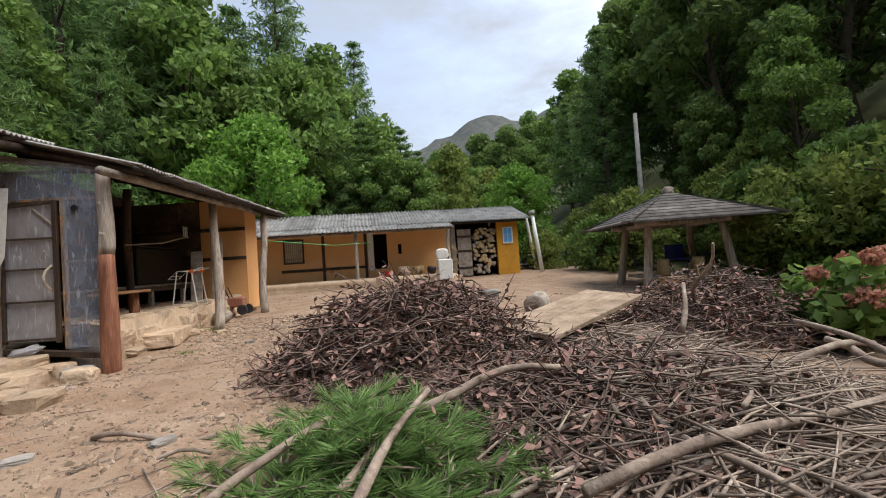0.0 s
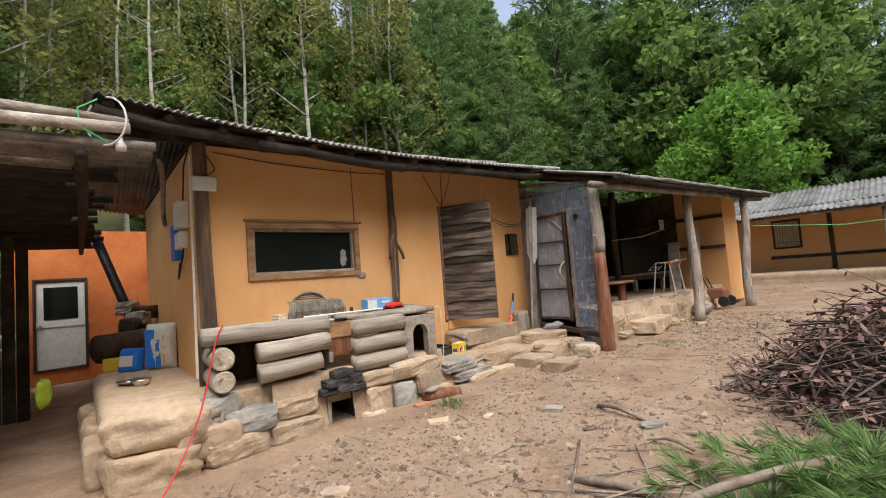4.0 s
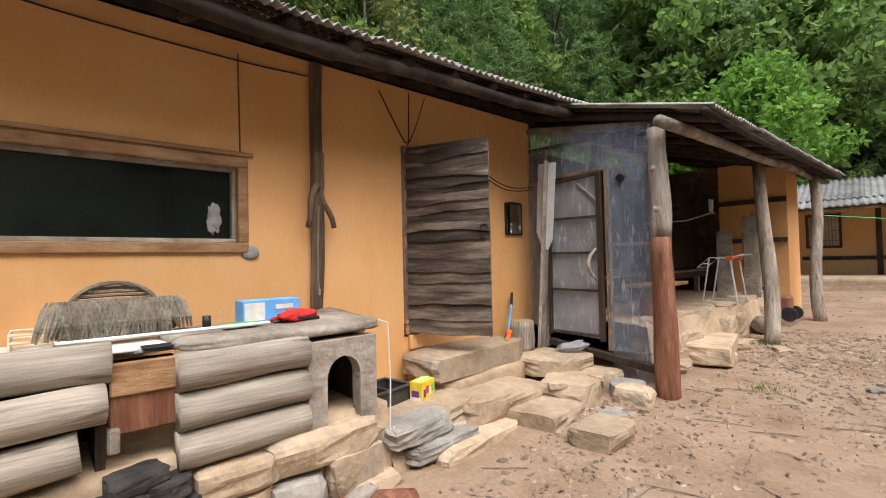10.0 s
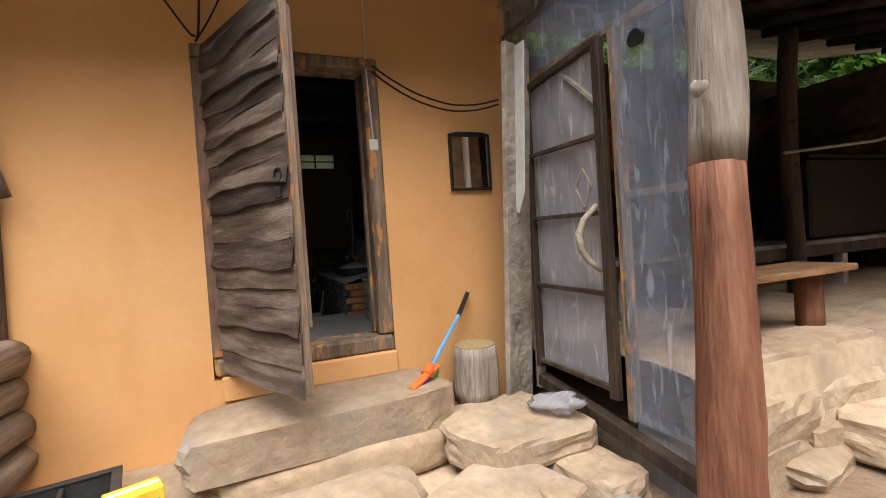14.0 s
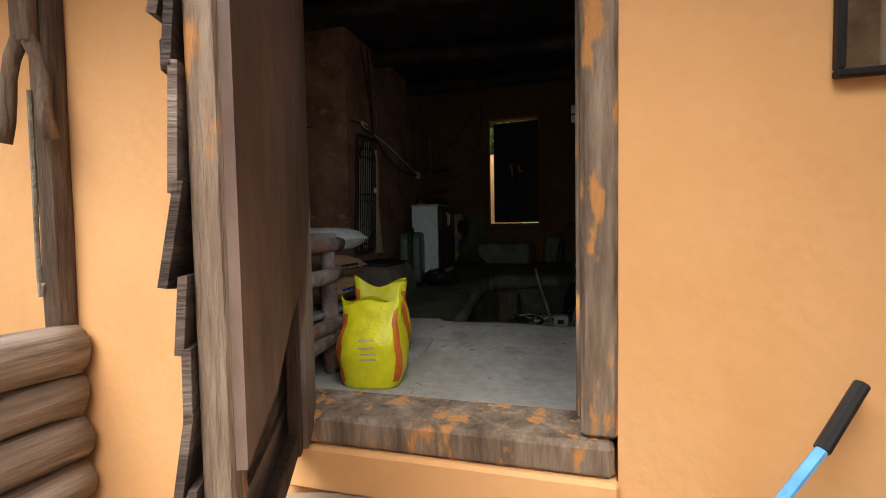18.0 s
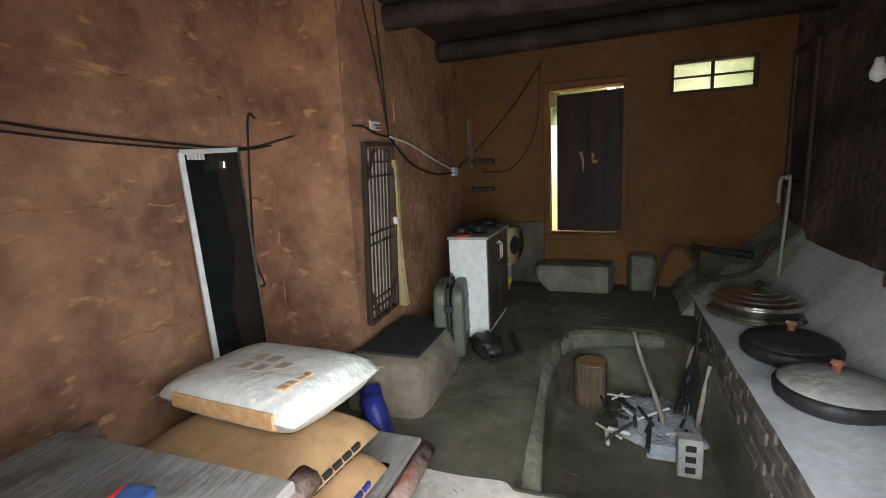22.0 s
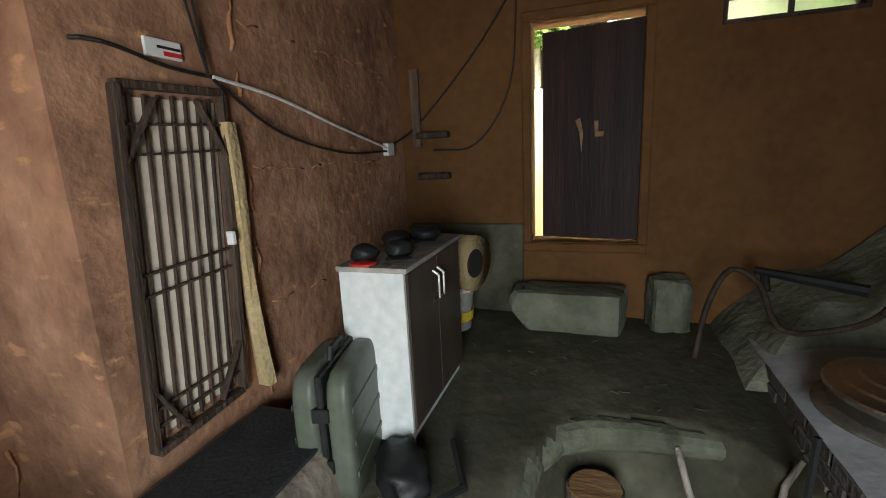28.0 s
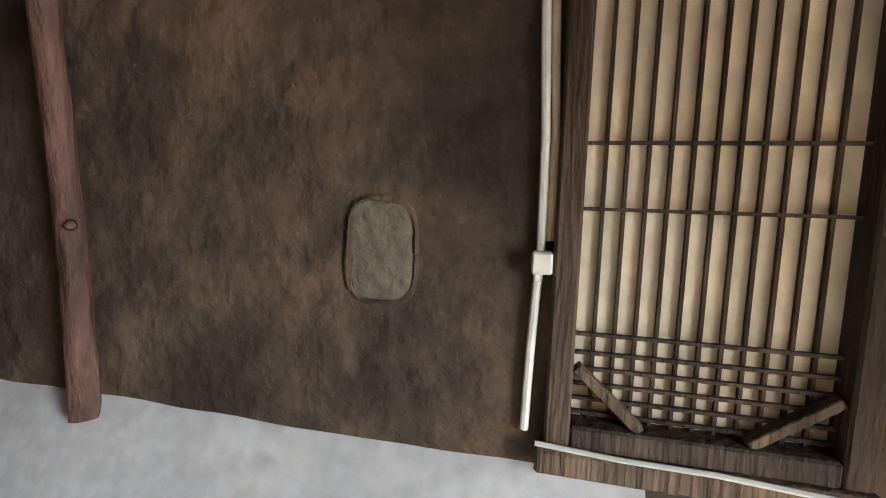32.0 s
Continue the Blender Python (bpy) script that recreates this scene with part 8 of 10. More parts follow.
part("strip", G().box((0.05, -0.24, 0.092), (0.075, 0.16, 0.101), 0.004, UM), YELLOWCARD, fs, "yellow printed strip")
fs2 = thing("feed_sack", "small crumpled blue feed sack", "sack", (-1.83, -0.40, 0.3))
g, FM = pillow_sack((-1.83, -0.40, 0.48), (0.30, 0.34, 0.20), 0.0, 9)
slump = Matrix.Translation((-1.83, -0.40, 0.48)) @ Euler((radians(78), 0, radians(50))).to_matrix().to_4x4() @ Matrix.Translation((1.83, 0.40, -0.48))
g.v = [tuple(slump @ Vector(p)) for p in g.v]
part("sack", g, BLUE, fs2, "", True)
part("label", G().box((-0.10, -0.08, 0.088), (0.08, 0.06, 0.106), 0.006, slump @ FM), WHITESACK, fs2, "white printed label")
clut = thing("dark_barrel", "dark rusty barrel and scrap in the passage", "barrel", (-2.9, -0.3, 0.2))
part("barrel", G().log((-2.6, -0.75, 0.62), (-3.0, 0.0, 0.66), 0.2, 0.2, 16, 4, 0, 0.04, 2), WOODDARK, clut, "", True)
part("pipe", G().log((-4.6, -0.18, 0.9), (-5.5, -0.68, 2.6), 0.085, 0.085, 12, 3, 0, 0.02, 2), IRON, clut, "leaning black stovepipe", True)
for i in range(5):
    part("scrap", G().stone((-3.2 - 0.15 * i, -0.3 + 0.1 * (i % 3), 0.9 + 0.09 * (i % 4)), (0.32, 0.3, 0.2), i, i + 60, 5, 2.6, 0.3), GREYSTONE if i % 2 else WOODDARK, clut, "", True)
solo("yellow_crate", G().box((-2.4, -0.7, 0.33), (-2.2, -0.5, 0.5), 0.01), YELLOWCARD, "small yellow plastic crate on the platform", "crate")
# rear building with the white door
solo("wall_rear_building", pierced(-7.2, -7.0, -2.02, 0.9, -0.35, 2.9, [(-1.70, -0.80, -0.05, 1.88)]), PLASTER_RED, "red-orange plastered wall of the rear building", "wall", kind="structure")
wdr = thing("door_4", "white panel door with a dark upper glass", "door", (-7.0, -0.97, 0.0), kind="structure")
for n_, a, b in frame_boards(-1.70, -0.80, -0.05, 1.88, 0.05, -7.12, -6.98):
    part("frame_" + n_, G().box(a, b, 0.006), WOODDARK, wdr)
part("leaf", G().box((-7.06, -1.65, 0.0), (-7.02, -0.85, 1.83), 0.006), WHITE, wdr)
part("glass", G().box((-7.019, -1.53, 1.02), (-7.012, -0.97, 1.70)), PANE, wdr)
part("rail", G().box((-7.019, -1.65, 0.86), (-7.008, -0.85, 0.98), 0.004), WHITE, wdr)
part("handle", G().disc((-7.0, -1.58, 0.88), 0.03, 0.04, 12), STEEL, wdr)
solo("wall_rear_side", G().box((-7.0, 0.7, -0.3), (-4.83, 0.9, 2.9)), PLASTER_RED, "shaded red plaster side wall", "wall", kind="structure")

shed = thing("pole_shed", "open shed roofed with rough grey poles and slabs", "shed", (-2.5, -2.8, 0.0), kind="structure")
for i, (x, y, h) in enumerate(((0.35, -4.6, 2.4), (-3.2, -2.35, 2.3), (-3.3, -4.7, 2.3), (-6.2, -2.3, 2.2), (-6.2, -4.7, 2.2), (-3.5, -2.6, 2.2), (-3.75, -2.2, 2.2))):
    part("post", G().log((x, y, -0.35), (x + 0.05, y, h), 0.085, 0.07, 10, 6, 0.03, 0.08, i + 3), RAFTER, shed, "", True)
for i in range(3):
    y = -0.9 - i * 1.9
    part("beam", G().log((0.75, y, 2.58), (-6.4, y, 2.36), 0.055, 0.045, 10, 8, 0.04, 0.08, i + 20), RAFTER, shed, "", True)
rr = random.Random(12)
for i in range(46):
    x = 0.72 - i * 0.155 + rr.uniform(-0.03, 0.03)
    z = 2.70 - 0.03 * (0.72 - x)
    y1 = -0.55 - rr.uniform(0, 0.5) if i > 3 else -0.35
    # front poles take the lit grey, deeper ones a colour dark with shade
    part("roof_pole", G().log((x, -6.2, z + 0.02), (x + rr.uniform(-0.05, 0.05), y1, z), rr.uniform(0.045, 0.07), rr.uniform(0.04, 0.06), 8, 6, 0.03, 0.1, i), SHEDPOLE if i < 6 else RAFTER, shed, "", True)
for i in range(2):
    part("ridge_pole", G().log((0.82 - 0.1 * i, -6.2, 2.86 + 0.09 * i), (0.80 - 0.1 * i, -0.55, 2.83 + 0.09 * i), 0.06, 0.05, 10, 8, 0.03, 0.08, i + 2), WOODGREY, shed, "", True)
for i in range(7):
    part("cover_sheet", G().box((-0.75 - i * 0.8, -6.2, 2.76 - 0.024 * i), (-0.02 - i * 0.8, -1.2, 2.775 - 0.024 * i)), RAFTER, shed)
for i in range(9):
    part("wall_slab", G().log((-3.3 + 0.05 * (i % 3), -6.0, 0.2 + 0.22 * i), (-3.3, -2.5 - 0.3 * (i % 2), 0.2 + 0.22 * i), 0.08, 0.08, 8, 4, 0.03, 0.1, i), RAFTER, shed, "", True)
for i in range(8):
    part("wall_board", G().box((-3.52 + 0.02 * (i % 2), -2.75 + 0.155 * i, -0.45), (-3.47 + 0.02 * (i % 2), -2.61 + 0.155 * i, 2.35 - 0.06 * (i % 3)), 0.008), RAFTER, shed)
stonew = thing("dry_stone_wall", "mossy dry stone wall beyond the shed", "wall", (-7.2, -3.0, 0.0), kind="structure")
for i in range(60):
    part("stone", G().stone((-7.3 + rr.uniform(-0.2, 0.2), -6.0 + (i % 15) * 0.29, -0.15 + (i // 15) * 0.26), (0.4, 0.36, 0.28), rr.uniform(-0.4, 0.4), i + 100, 3, 3.5, 0.2), GREYSTONE, stonew, "", True)
tab = thing("work_table", "rough plank work table under the shed roof", "table", (-0.9, -2.1, 0.0))
for i in range(3):
    part("top_plank", G().box((-1.7, -2.45 + 0.27 * i, 0.42), (0.1, -2.2 + 0.27 * i, 0.465), 0.008), SHEDTABLE, tab)
for i, (x, y) in enumerate(((0.0, -2.4), (0.0, -1.75), (-1.6, -2.4), (-1.6, -1.75))):
    part("leg", G().log((x, y, -0.35), (x, y, 0.42), 0.05, 0.045, 9, 3, 0.01, 0.08, i), SHEDTABLE, tab, "", True)
for i, (x, y, r, h, mm, lab) in enumerate(((-0.5, -2.1, 0.10, 0.16, RED, "red enamel pot on the work table"), (-0.1, -1.95, 0.06, 0.26, STEEL, "clear bottle on the work table"), (-1.0, -2.0, 0.12, 0.10, STEEL, "steel basin on the work table"), (-1.3, -2.2, 0.09, 0.14, IRON, "dark tin on the work table"))):
    solo("table_pot", G().disc((x, y, 0.466), r, h, 18, [(0.8, 0), (1, 0.2), (1, 0.8), (0.85, 1)]), mm, lab, "pot", smooth=True)
saw = thing("orange_chainsaw", "orange chainsaw on the work table", "chainsaw", (-0.35, -1.8, 0.466))
part("body", G().box((-0.5, -1.9, 0.467), (-0.2, -1.72, 0.60), 0.03), ORANGE, saw)
part("guide_bar", G().box((-0.2, -1.82, 0.50), (0.08, -1.80, 0.55), 0.004), STEEL, saw)
part("handle", G().tube([(-0.45, -1.81, 0.6), (-0.4, -1.81, 0.66), (-0.28, -1.81, 0.66), (-0.25, -1.81, 0.6)], 0.012, 6), BLACK, saw)
solo("green_rod", G().tube([(-0.1, -1.72, 0.475), (0.12, -1.70, 0.475)], 0.015, 8), GREEN, "green plastic rod on the table edge", "rod")
GREENBAG = mat("yellow_green_film", [(0.32, 0.42, 0.03), (0.45, 0.56, 0.06)], 5.0, 0.4, 0.4, 24, var=0.0)
solo("hanging_green_bag", G().rock((-1.5, -1.28, 0.29), (0.06, 0.15, 0.34), 0.3, 4, 8, 2.6, 0.3), GREENBAG, "yellow-green plastic bag hanging by the shed", "bag", smooth=True)

# ---- second house across the yard ----
h2 = thing("farmhouse", "long low orange farmhouse with a ribbed grey roof and firewood store", "house", (4.9, 18.2, 0.4))
HM = Matrix.Translation((-0.72, 17.3, 0.46)) @ Euler((0, 0, radians(5.5))).to_matrix().to_4x4() @ Matrix.Diagonal((0.974, 1, 1, 1))
# local: x along the front, y away from the yard


def hp(name, g, material, parent=h2, label="", smooth=False):
    g.v = [tuple(HM @ Vector(p)) for p in g.v]
    return part(name, g, material, parent, label, smooth)


hp("wall", pierced(-0.3, 8.3, 0.0, 0.2, -0.4, 2.3, [(1.45, 2.15, 1.0, 1.85), (5.0, 5.55, 0.55, 1.95), (6.0, 6.15, 1.1, 1.5)]), PLASTER)
hp("wall", G().box((-0.3, 3.6, -0.4), (11.2, 3.8, 2.3)), PLASTER)
hp("wall", G().box((-0.5, 0.0, -0.4), (-0.3, 3.8, 2.6)), PLASTER)
hp("wall", G().box((10.3, -0.05, -0.4), (11.25, 0.12, 2.2)).box((11.08, 0.12, -0.4), (11.25, 3.6, 2.5)), ENDWALL, h2, "yellow painted end wall")
# near-black sheet put in for the shade behind the firewood
hp("wall", G().box((8.3, 1.2, -0.4), (10.3, 1.35, 2.3)), RAFTER, h2, "dark sheet painted as the wood store's shade")
# dark sheet stands in for the shade inside the farmhouse
hp("room_lining", G().box((0, 1.4, 0), (8.2, 1.45, 2.2)), ROOM_SHADE)
w = hp("window", pierced(1.40, 2.20, -0.03, 0.0, 0.95, 1.90, [(1.46, 2.14, 1.01, 1.84)]), WOODDARK, h2, "grey lattice window")
hp("pane", G().box((1.46, 0.06, 1.01), (2.14, 0.07, 1.84)), PAPER, w)
for i in range(1, 9):
    hp("bar", G().box((1.46 + 0.076 * i - 0.01, -0.02, 1.01), (1.46 + 0.076 * i + 0.01, 0.0, 1.84)), WOODGREY, w)
for z in (1.15, 1.42, 1.70):
    hp("bar", G().box((1.46, -0.035, z), (2.14, -0.022, z + 0.02)), WOODGREY, w)
w = hp("window", pierced(10.55, 11.0, -0.10, -0.05, 1.25, 1.95, [(10.60, 10.95, 1.30, 1.90)]), WHITE, h2, "white framed window")
hp("pane", G().box((10.60, -0.07, 1.30), (10.95, -0.06, 1.90)), SKYBLUE, w)
hp("mullion", G().box((10.76, -0.09, 1.30), (10.79, -0.07, 1.90)).box((10.6, -0.09, 1.59), (10.95, -0.072, 1.61)), WHITE, w)
hp("door", G().box((4.75, -0.12, 0.5), (4.97, -0.08, 2.0), 0.01), WHITE, h2, "pale door leaf standing open")
hp("sill_rail", G().box((1.3, -0.06, 0.62), (4.7, 0.0, 0.72), 0.01), WOODDARK)
for x in (2.9, 4.6):
    hp("timber", G().box((x, -0.04, -0.2), (x + 0.12, 0.0, 2.3), 0.01), WOODDARK)
for i, x in enumerate((-0.1, 4.3, 7.9)):
    hp("porch_post", G().log((x, -1.5, -0.3), (x, -1.45, 1.95), 0.075, 0.06, 10, 6, 0.03, 0.08, i), LOGZ, h2, "", True)
hp("porch_step", G().rock((4.0, -0.9, -0.05), (8.4, 1.5, 0.55), 0, 5, 12, 9, 0.03), CLAY, h2, "", True)
for i in range(11):
    g = G()
    x0 = -0.7 + i * 1.13
    for (ya, za, yb, zb, xa, xb) in ((-0.55, 2.25, 1.95, 3.05, x0, x0 + 1.16), (4.4, 2.3, 1.93, 3.06, x0, x0 + 1.16)):
        c = corrugated(ya, za, yb, zb, xa, xb, step=0.15, amp=0.03, seed=i)
        c.v = [(p[1], p[0], p[2]) for p in c.v]
        hp("roof_sheet", c, OLDSLATE, h2, "", True)
for i in range(8):
    x0 = -0.6 + i * 1.08
    c = corrugated(-1.75, 1.98, -0.35, 2.28, x0, x0 + 1.1, step=0.15, amp=0.025, seed=i + 30)
    c.v = [(p[1], p[0], p[2]) for p in c.v]
    hp("porch_sheet", c, OLDSLATE, h2, "", True)
hp("eave_beam", G().log((-0.7, -1.6, 1.93), (8.1, -1.6, 1.93), 0.05, 0.05, 8, 8, 0.02, 0.06, 3), SHEDPOLE, h2, "", True)
hp("eave_beam", G().log((8.0, -0.45, 2.18), (11.5, -0.45, 2.18), 0.05, 0.05, 8, 8, 0.02, 0.06, 4), RAFTER, h2, "", True)
hp("store_door", G().box((8.55, 0.0, 0.0), (9.15, 0.06, 1.95), 0.01), WOODGREY, h2, "weathered plank store door")
for z in (0.3, 1.0, 1.6):
    hp("store_rail", G().box((8.55, -0.03, z), (9.15, 0.0, z + 0.09), 0.01), WOODDARK)
hp("store_post", G().box((8.25, -0.08, -0.2), (8.45, 0.05, 2.2), 0.02), GREYSTONE)
rr = random.Random(21)
fw = thing("firewood_stack", "stack of split firewood with pale sawn ends", "firewood", tuple(HM @ Vector((9.7, 0.1, 0))))
for i in range(130):
    x, z = 9.25 + rr.uniform(0, 1.0), 0.08 + rr.uniform(0, 1.85)
    r = rr.uniform(0.05, 0.085)
    g = G().tube([(x, 0.05 + rr.uniform(-0.05, 0.05), z), (x, 0.9, z)], r, 7, 0.15, i)
    hp("log", g, STRAW if i % 3 else WOODGREY, fw)
for i in range(30):
    x, z = 8.28 + rr.uniform(0, 0.24), 0.08 + rr.uniform(0, 1.2)
    hp("log", G().tube([(x, -0.12, z), (x, 0.5, z)], rr.uniform(0.05, 0.08), 7, 0.15, i), STRAW if i % 2 else WOODGREY, fw)
for i, (x, y, r, h, mm, lab) in enumerate(((6.1, -1.0, 0.22, 0.36, CLAY, "brown clay jar on the porch step"), (6.7, -1.0, 0.2, 0.34, STRAW, "pale tub on the porch step"), (7.2, -1.1, 0.18, 0.3, IRON, "dark pot on the porch step"), (5.5, -0.8, 0.15, 0.22, RED, "red basin on the porch step"))):
    c = HM @ Vector((x, y, 0.22))
    solo("porch_pot", G().disc(c, r, h, 16, [(0.7, 0), (1, 0.5), (0.9, 1)]), mm, lab, "pot", smooth=True)
wash = thing("washing_machine", "white washing machine standing outside the farmhouse", "washing machine", tuple(HM @ Vector((7.6, -1.9, 0))))
hp("body", G().box((7.3, -2.2, 0.0), (7.85, -1.7, 0.75), 0.03), WHITE, wash)
hp("cloth", G().rock((7.5, -2.0, 0.95), (0.5, 0.1, 0.4), 0, 4, 5, 3, 0.1), WHITESACK, wash, "towel hung above", True)
fl = thing("washing_line", "thin green washing line across the yard", "line", (4.0, 14.0, 2.0))
part("line", G().tube([(1.95, 11.2, 1.95), (3.2, 13.6, 1.85), (4.2, 15.8, 1.98)], 0.008, 5), GREEN, fl)

# pale pipe leaning beside the far house
pipe = thing("pale_pipe", "pale pipe with a grey cap leaning by the far house", "pipe", (11.06, 18.0, gz(11.06, 18.0)))
part("tube", G().tube([(11.06, 18.0, gz(11.06, 18.0) - 0.1), (10.78, 18.0, 2.85)], 0.085, 12), WHITE, pipe, "", True)
part("cap", G().tube([(10.785, 18.0, 2.82), (10.765, 18.0, 3.02)], 0.12, 12), CEMENT, pipe, "grey cap", True)

# ---- gazebo ----
gaz = thing("gazebo", "log gazebo with a layered wooden hip roof", "gazebo", (13.55, 12.6, -0.05))
gc = Vector((13.55, 12.6, -0.05))
GM = Matrix.Translation(gc) @ Euler((0, 0, radians(-6))).to_matrix().to_4x4() @ Matrix.Diagonal((0.76, 0.76, 0.93, 1))


def gp(name, g, material, label="", smooth=False, parent=gaz):
    g.v = [tuple(GM @ Vector(p)) for p in g.v]
    return part(name, g, material, parent, label, smooth)


for i, (x, y) in enumerate(((-1.55, -1.35), (1.55, -1.35), (1.55, 1.35), (-1.55, 1.35))):
    gp("post", G().log((x * 1.08, y * 1.08, -0.2), (x * 0.86, y * 0.86, 2.05), 0.17, 0.13, 12, 7, 0.02, 0.06, i), LOGZ, "", True)
for a in range(4):
    ang = math.pi / 2 * a
    rot = Matrix.Rotation(ang, 4, "Z")
    for k in range(9):
        t0, t1 = k / 9, (k + 1) / 9 + 0.03
        r0, r1 = 2.75 * (1 - t0) + 0.15, 2.75 * (1 - min(1, t1)) + 0.15
        z0, z1 = 1.98 + 0.80 * t0 + 0.02 * k, 1.98 + 0.80 * min(1, t1) + 0.02 * k
        V = [(-r0, -r0 * 0.92, z0), (r0, -r0 * 0.92, z0), (r1, -r1 * 0.92, z1), (-r1, -r1 * 0.92, z1)]
        V += [(p[0], p[1], p[2] + 0.055) for p in V]
        g = G().add([rot @ Vector(p) for p in V], [(3, 2, 1, 0), (4, 5, 6, 7), (0, 1, 5, 4), (2, 3, 7, 6), (1, 2, 6, 5), (3, 0, 4, 7)])
        gp("roof_course", g, GAZROOF)
    gp("eave_beam", G().log(rot @ Vector((-1.9, -1.3, 1.98)), rot @ Vector((1.9, -1.3, 1.98)), 0.09, 0.08, 10, 5, 0.02, 0.06, a), LOGZ, "", True)
gp("finial", G().rock((0, 0, 3.06), (0.42, 0.42, 0.3), 0, 3, 5, 2.5, 0.2), WOODGREY, "", True)
gp("floor", G().box((-1.4, -1.2, 0.28), (1.4, 1.2, 0.38), 0.02), WOODGREY)
for i, (x, y) in enumerate(((-0.9, -1.1), (0.4, -1.15), (1.0, 0.2))):
    c = GM @ Vector((x, y, 0.38))
    s = thing("log_stool", "pale log stool in the gazebo", "stool", tuple(c), group="gazebo stools")
    part("log", G().log(c, c + Vector((0, 0, 0.45)), 0.16, 0.16, 14, 3, 0, 0.04, i), STRAW, s, "", True)
c = GM @ Vector((0.1, -0.3, 0.38))
ch = thing("camp_chair", "folding camp chair with dark teal cloth", "chair", tuple(c))
part("seat", G().box(c + Vector((-0.3, -0.25, 0.38)), c + Vector((0.3, 0.25, 0.42)), 0.01), NAVY, ch)
part("backrest", G().box(c + Vector((-0.3, 0.22, 0.42)), c + Vector((0.3, 0.26, 0.85)), 0.01), NAVY, ch)
for dx in (-0.3, 0.3):
    part("leg", G().tube([c + Vector((dx, -0.25, 0)), c + Vector((dx, 0.25, 0.6))], 0.015, 6), IRON, ch)
    part("leg", G().tube([c + Vector((dx, 0.25, 0)), c + Vector((dx, -0.25, 0.6))], 0.015, 6), IRON, ch)
solo("log_stairs", G().box((12.05, 10.3, -0.25), (12.7, 10.8, 0.32), 0.05), WINWOOD, "orange varnished wooden steps at the gazebo", "steps")

# ---- poles and lines ----
up = thing("utility_pole", "grey concrete utility pole with a stay wire", "pole", (16.8, 20.0, 0.0))
part("shaft", G().tube([(16.8, 20.2, 0.0), (16.8, 20.2, 7.62)], [0.14, 0.09], 14), CEMENT, up, "", True)
part("stay", G().tube([(16.8, 20.2, 6.0), (18.6, 18.0, 1.0)], 0.012, 5), CABLE, up)
part("wire", G().tube([(16.8, 20.2, 7.2), (13.0, 21.5, 5.0), (10.0, 20.0, 3.2)], 0.012, 5), CABLE, up)
for dz in (6.7, 7.4):
    part("wire", G().tube([(16.8, 20.2, dz), (24, 18, dz + 1.3), (33, 15.5, dz + 3.6)], 0.014, 5), CABLE, up)
wp = thing("leaning_pole", "short leaning white pole by the track", "pole", (11.4, 20.2, 0.4))
part("shaft", G().tube([(11.45, 20.2, 0.35), (11.1, 20.2, 2.9)], 0.07, 10), WHITE, wp)
slope_st = thing("path_edge", "grey stone edging of the track beyond the farmhouse", "stone", (11, 20, 0.4), kind="structure")
part("slab", G().rock((9.5, 22.8, 0.55), (4.5, 2.5, 0.4), 0.2, 6, 8, 5, 0.1), CEMENT, slope_st, "", True)


# ---- brush, sticks and boughs ----
def frond(V, F, c, d, L, w, up):
    s = d.cross(up)
    if s.length < 1e-3:
        s = Vector((1, 0, 0))
    s = s.normalized() * w
    o = len(V)
    V += [c - s * 0.3, c + d * L * 0.5 - s, c + d * L, c + d * L * 0.5 + s]
    F.append((o, o + 1, o + 2, o + 3))


def brush_pile(name, label, centre, size, n, leaves, seed, twig=DARKTWIG, leaf=DEADLEAF, height=0.9):
    rr = random.Random(seed)
    t = thing(name, label, "brush pile", (centre[0], centre[1], gz(*centre)), kind="stuff")
    g, lv, lf = G(), [], []
    for i in range(n):
        a = rr.uniform(0, 6.28)
        q = rr.random() ** 0.6
        x, y = centre[0] + size[0] * q * math.cos(a), centre[1] + size[1] * q * math.sin(a)
        top = height * max(0.1, (1 - q ** 2.2))
        z = gz(x, y) + top * rr.random() ** 0.7
        b = rr.uniform(0, 6.28)
        d = Vector((math.cos(b), math.sin(b), rr.uniform(-0.25, 0.45) if i % 7 else rr.uniform(0.5, 1.4))).normalized()
        L = rr.uniform(0.3, 0.95)
        bend = Vector((rr.uniform(-1, 1), rr.uniform(-1, 1), rr.uniform(-0.4, 0.9))) * 0.14
        p = Vector((x, y, z))
        pts = [p - d * L * 0.5, p + bend * L, p + d * L * 0.5 + bend * L * 0.6]
        for w in pts:
            w.z = max(w.z, gz(w.x, w.y) + 0.01)
        g.tube(pts, [rr.uniform(0.006, 0.013), 0.007, 0.003], 4)
        for k in range(leaves):
            u = rr.random()
            c = pts[1].lerp(pts[2], u) if k % 2 else pts[0].lerp(pts[1], u)
            dd = Vector((rr.uniform(-1, 1), rr.uniform(-1, 1), rr.uniform(-1, 0.6))).normalized()
            frond(lv, lf, c, dd, rr.uniform(0.06, 0.12), rr.uniform(0.014, 0.028), Vector((rr.uniform(-1, 1), rr.uniform(-1, 1), 1)))
    tagged(part("twigs", g, twig, t), kind="stuff")
    tagged(part("leaves", G().add(lv, lf), leaf, t), kind="stuff")
    return t


brush_pile("brush_pile", "heap of cut branches with shrivelled dark red-brown leaves", (5.5, 4.5), (1.62, 1.2), 1350, 6, 1, height=0.95)
brush_pile("brush_pile", "dark heap of cut branches beside the gazebo", (9.95, 5.45), (1.55, 1.2), 900, 5, 2, height=0.92)
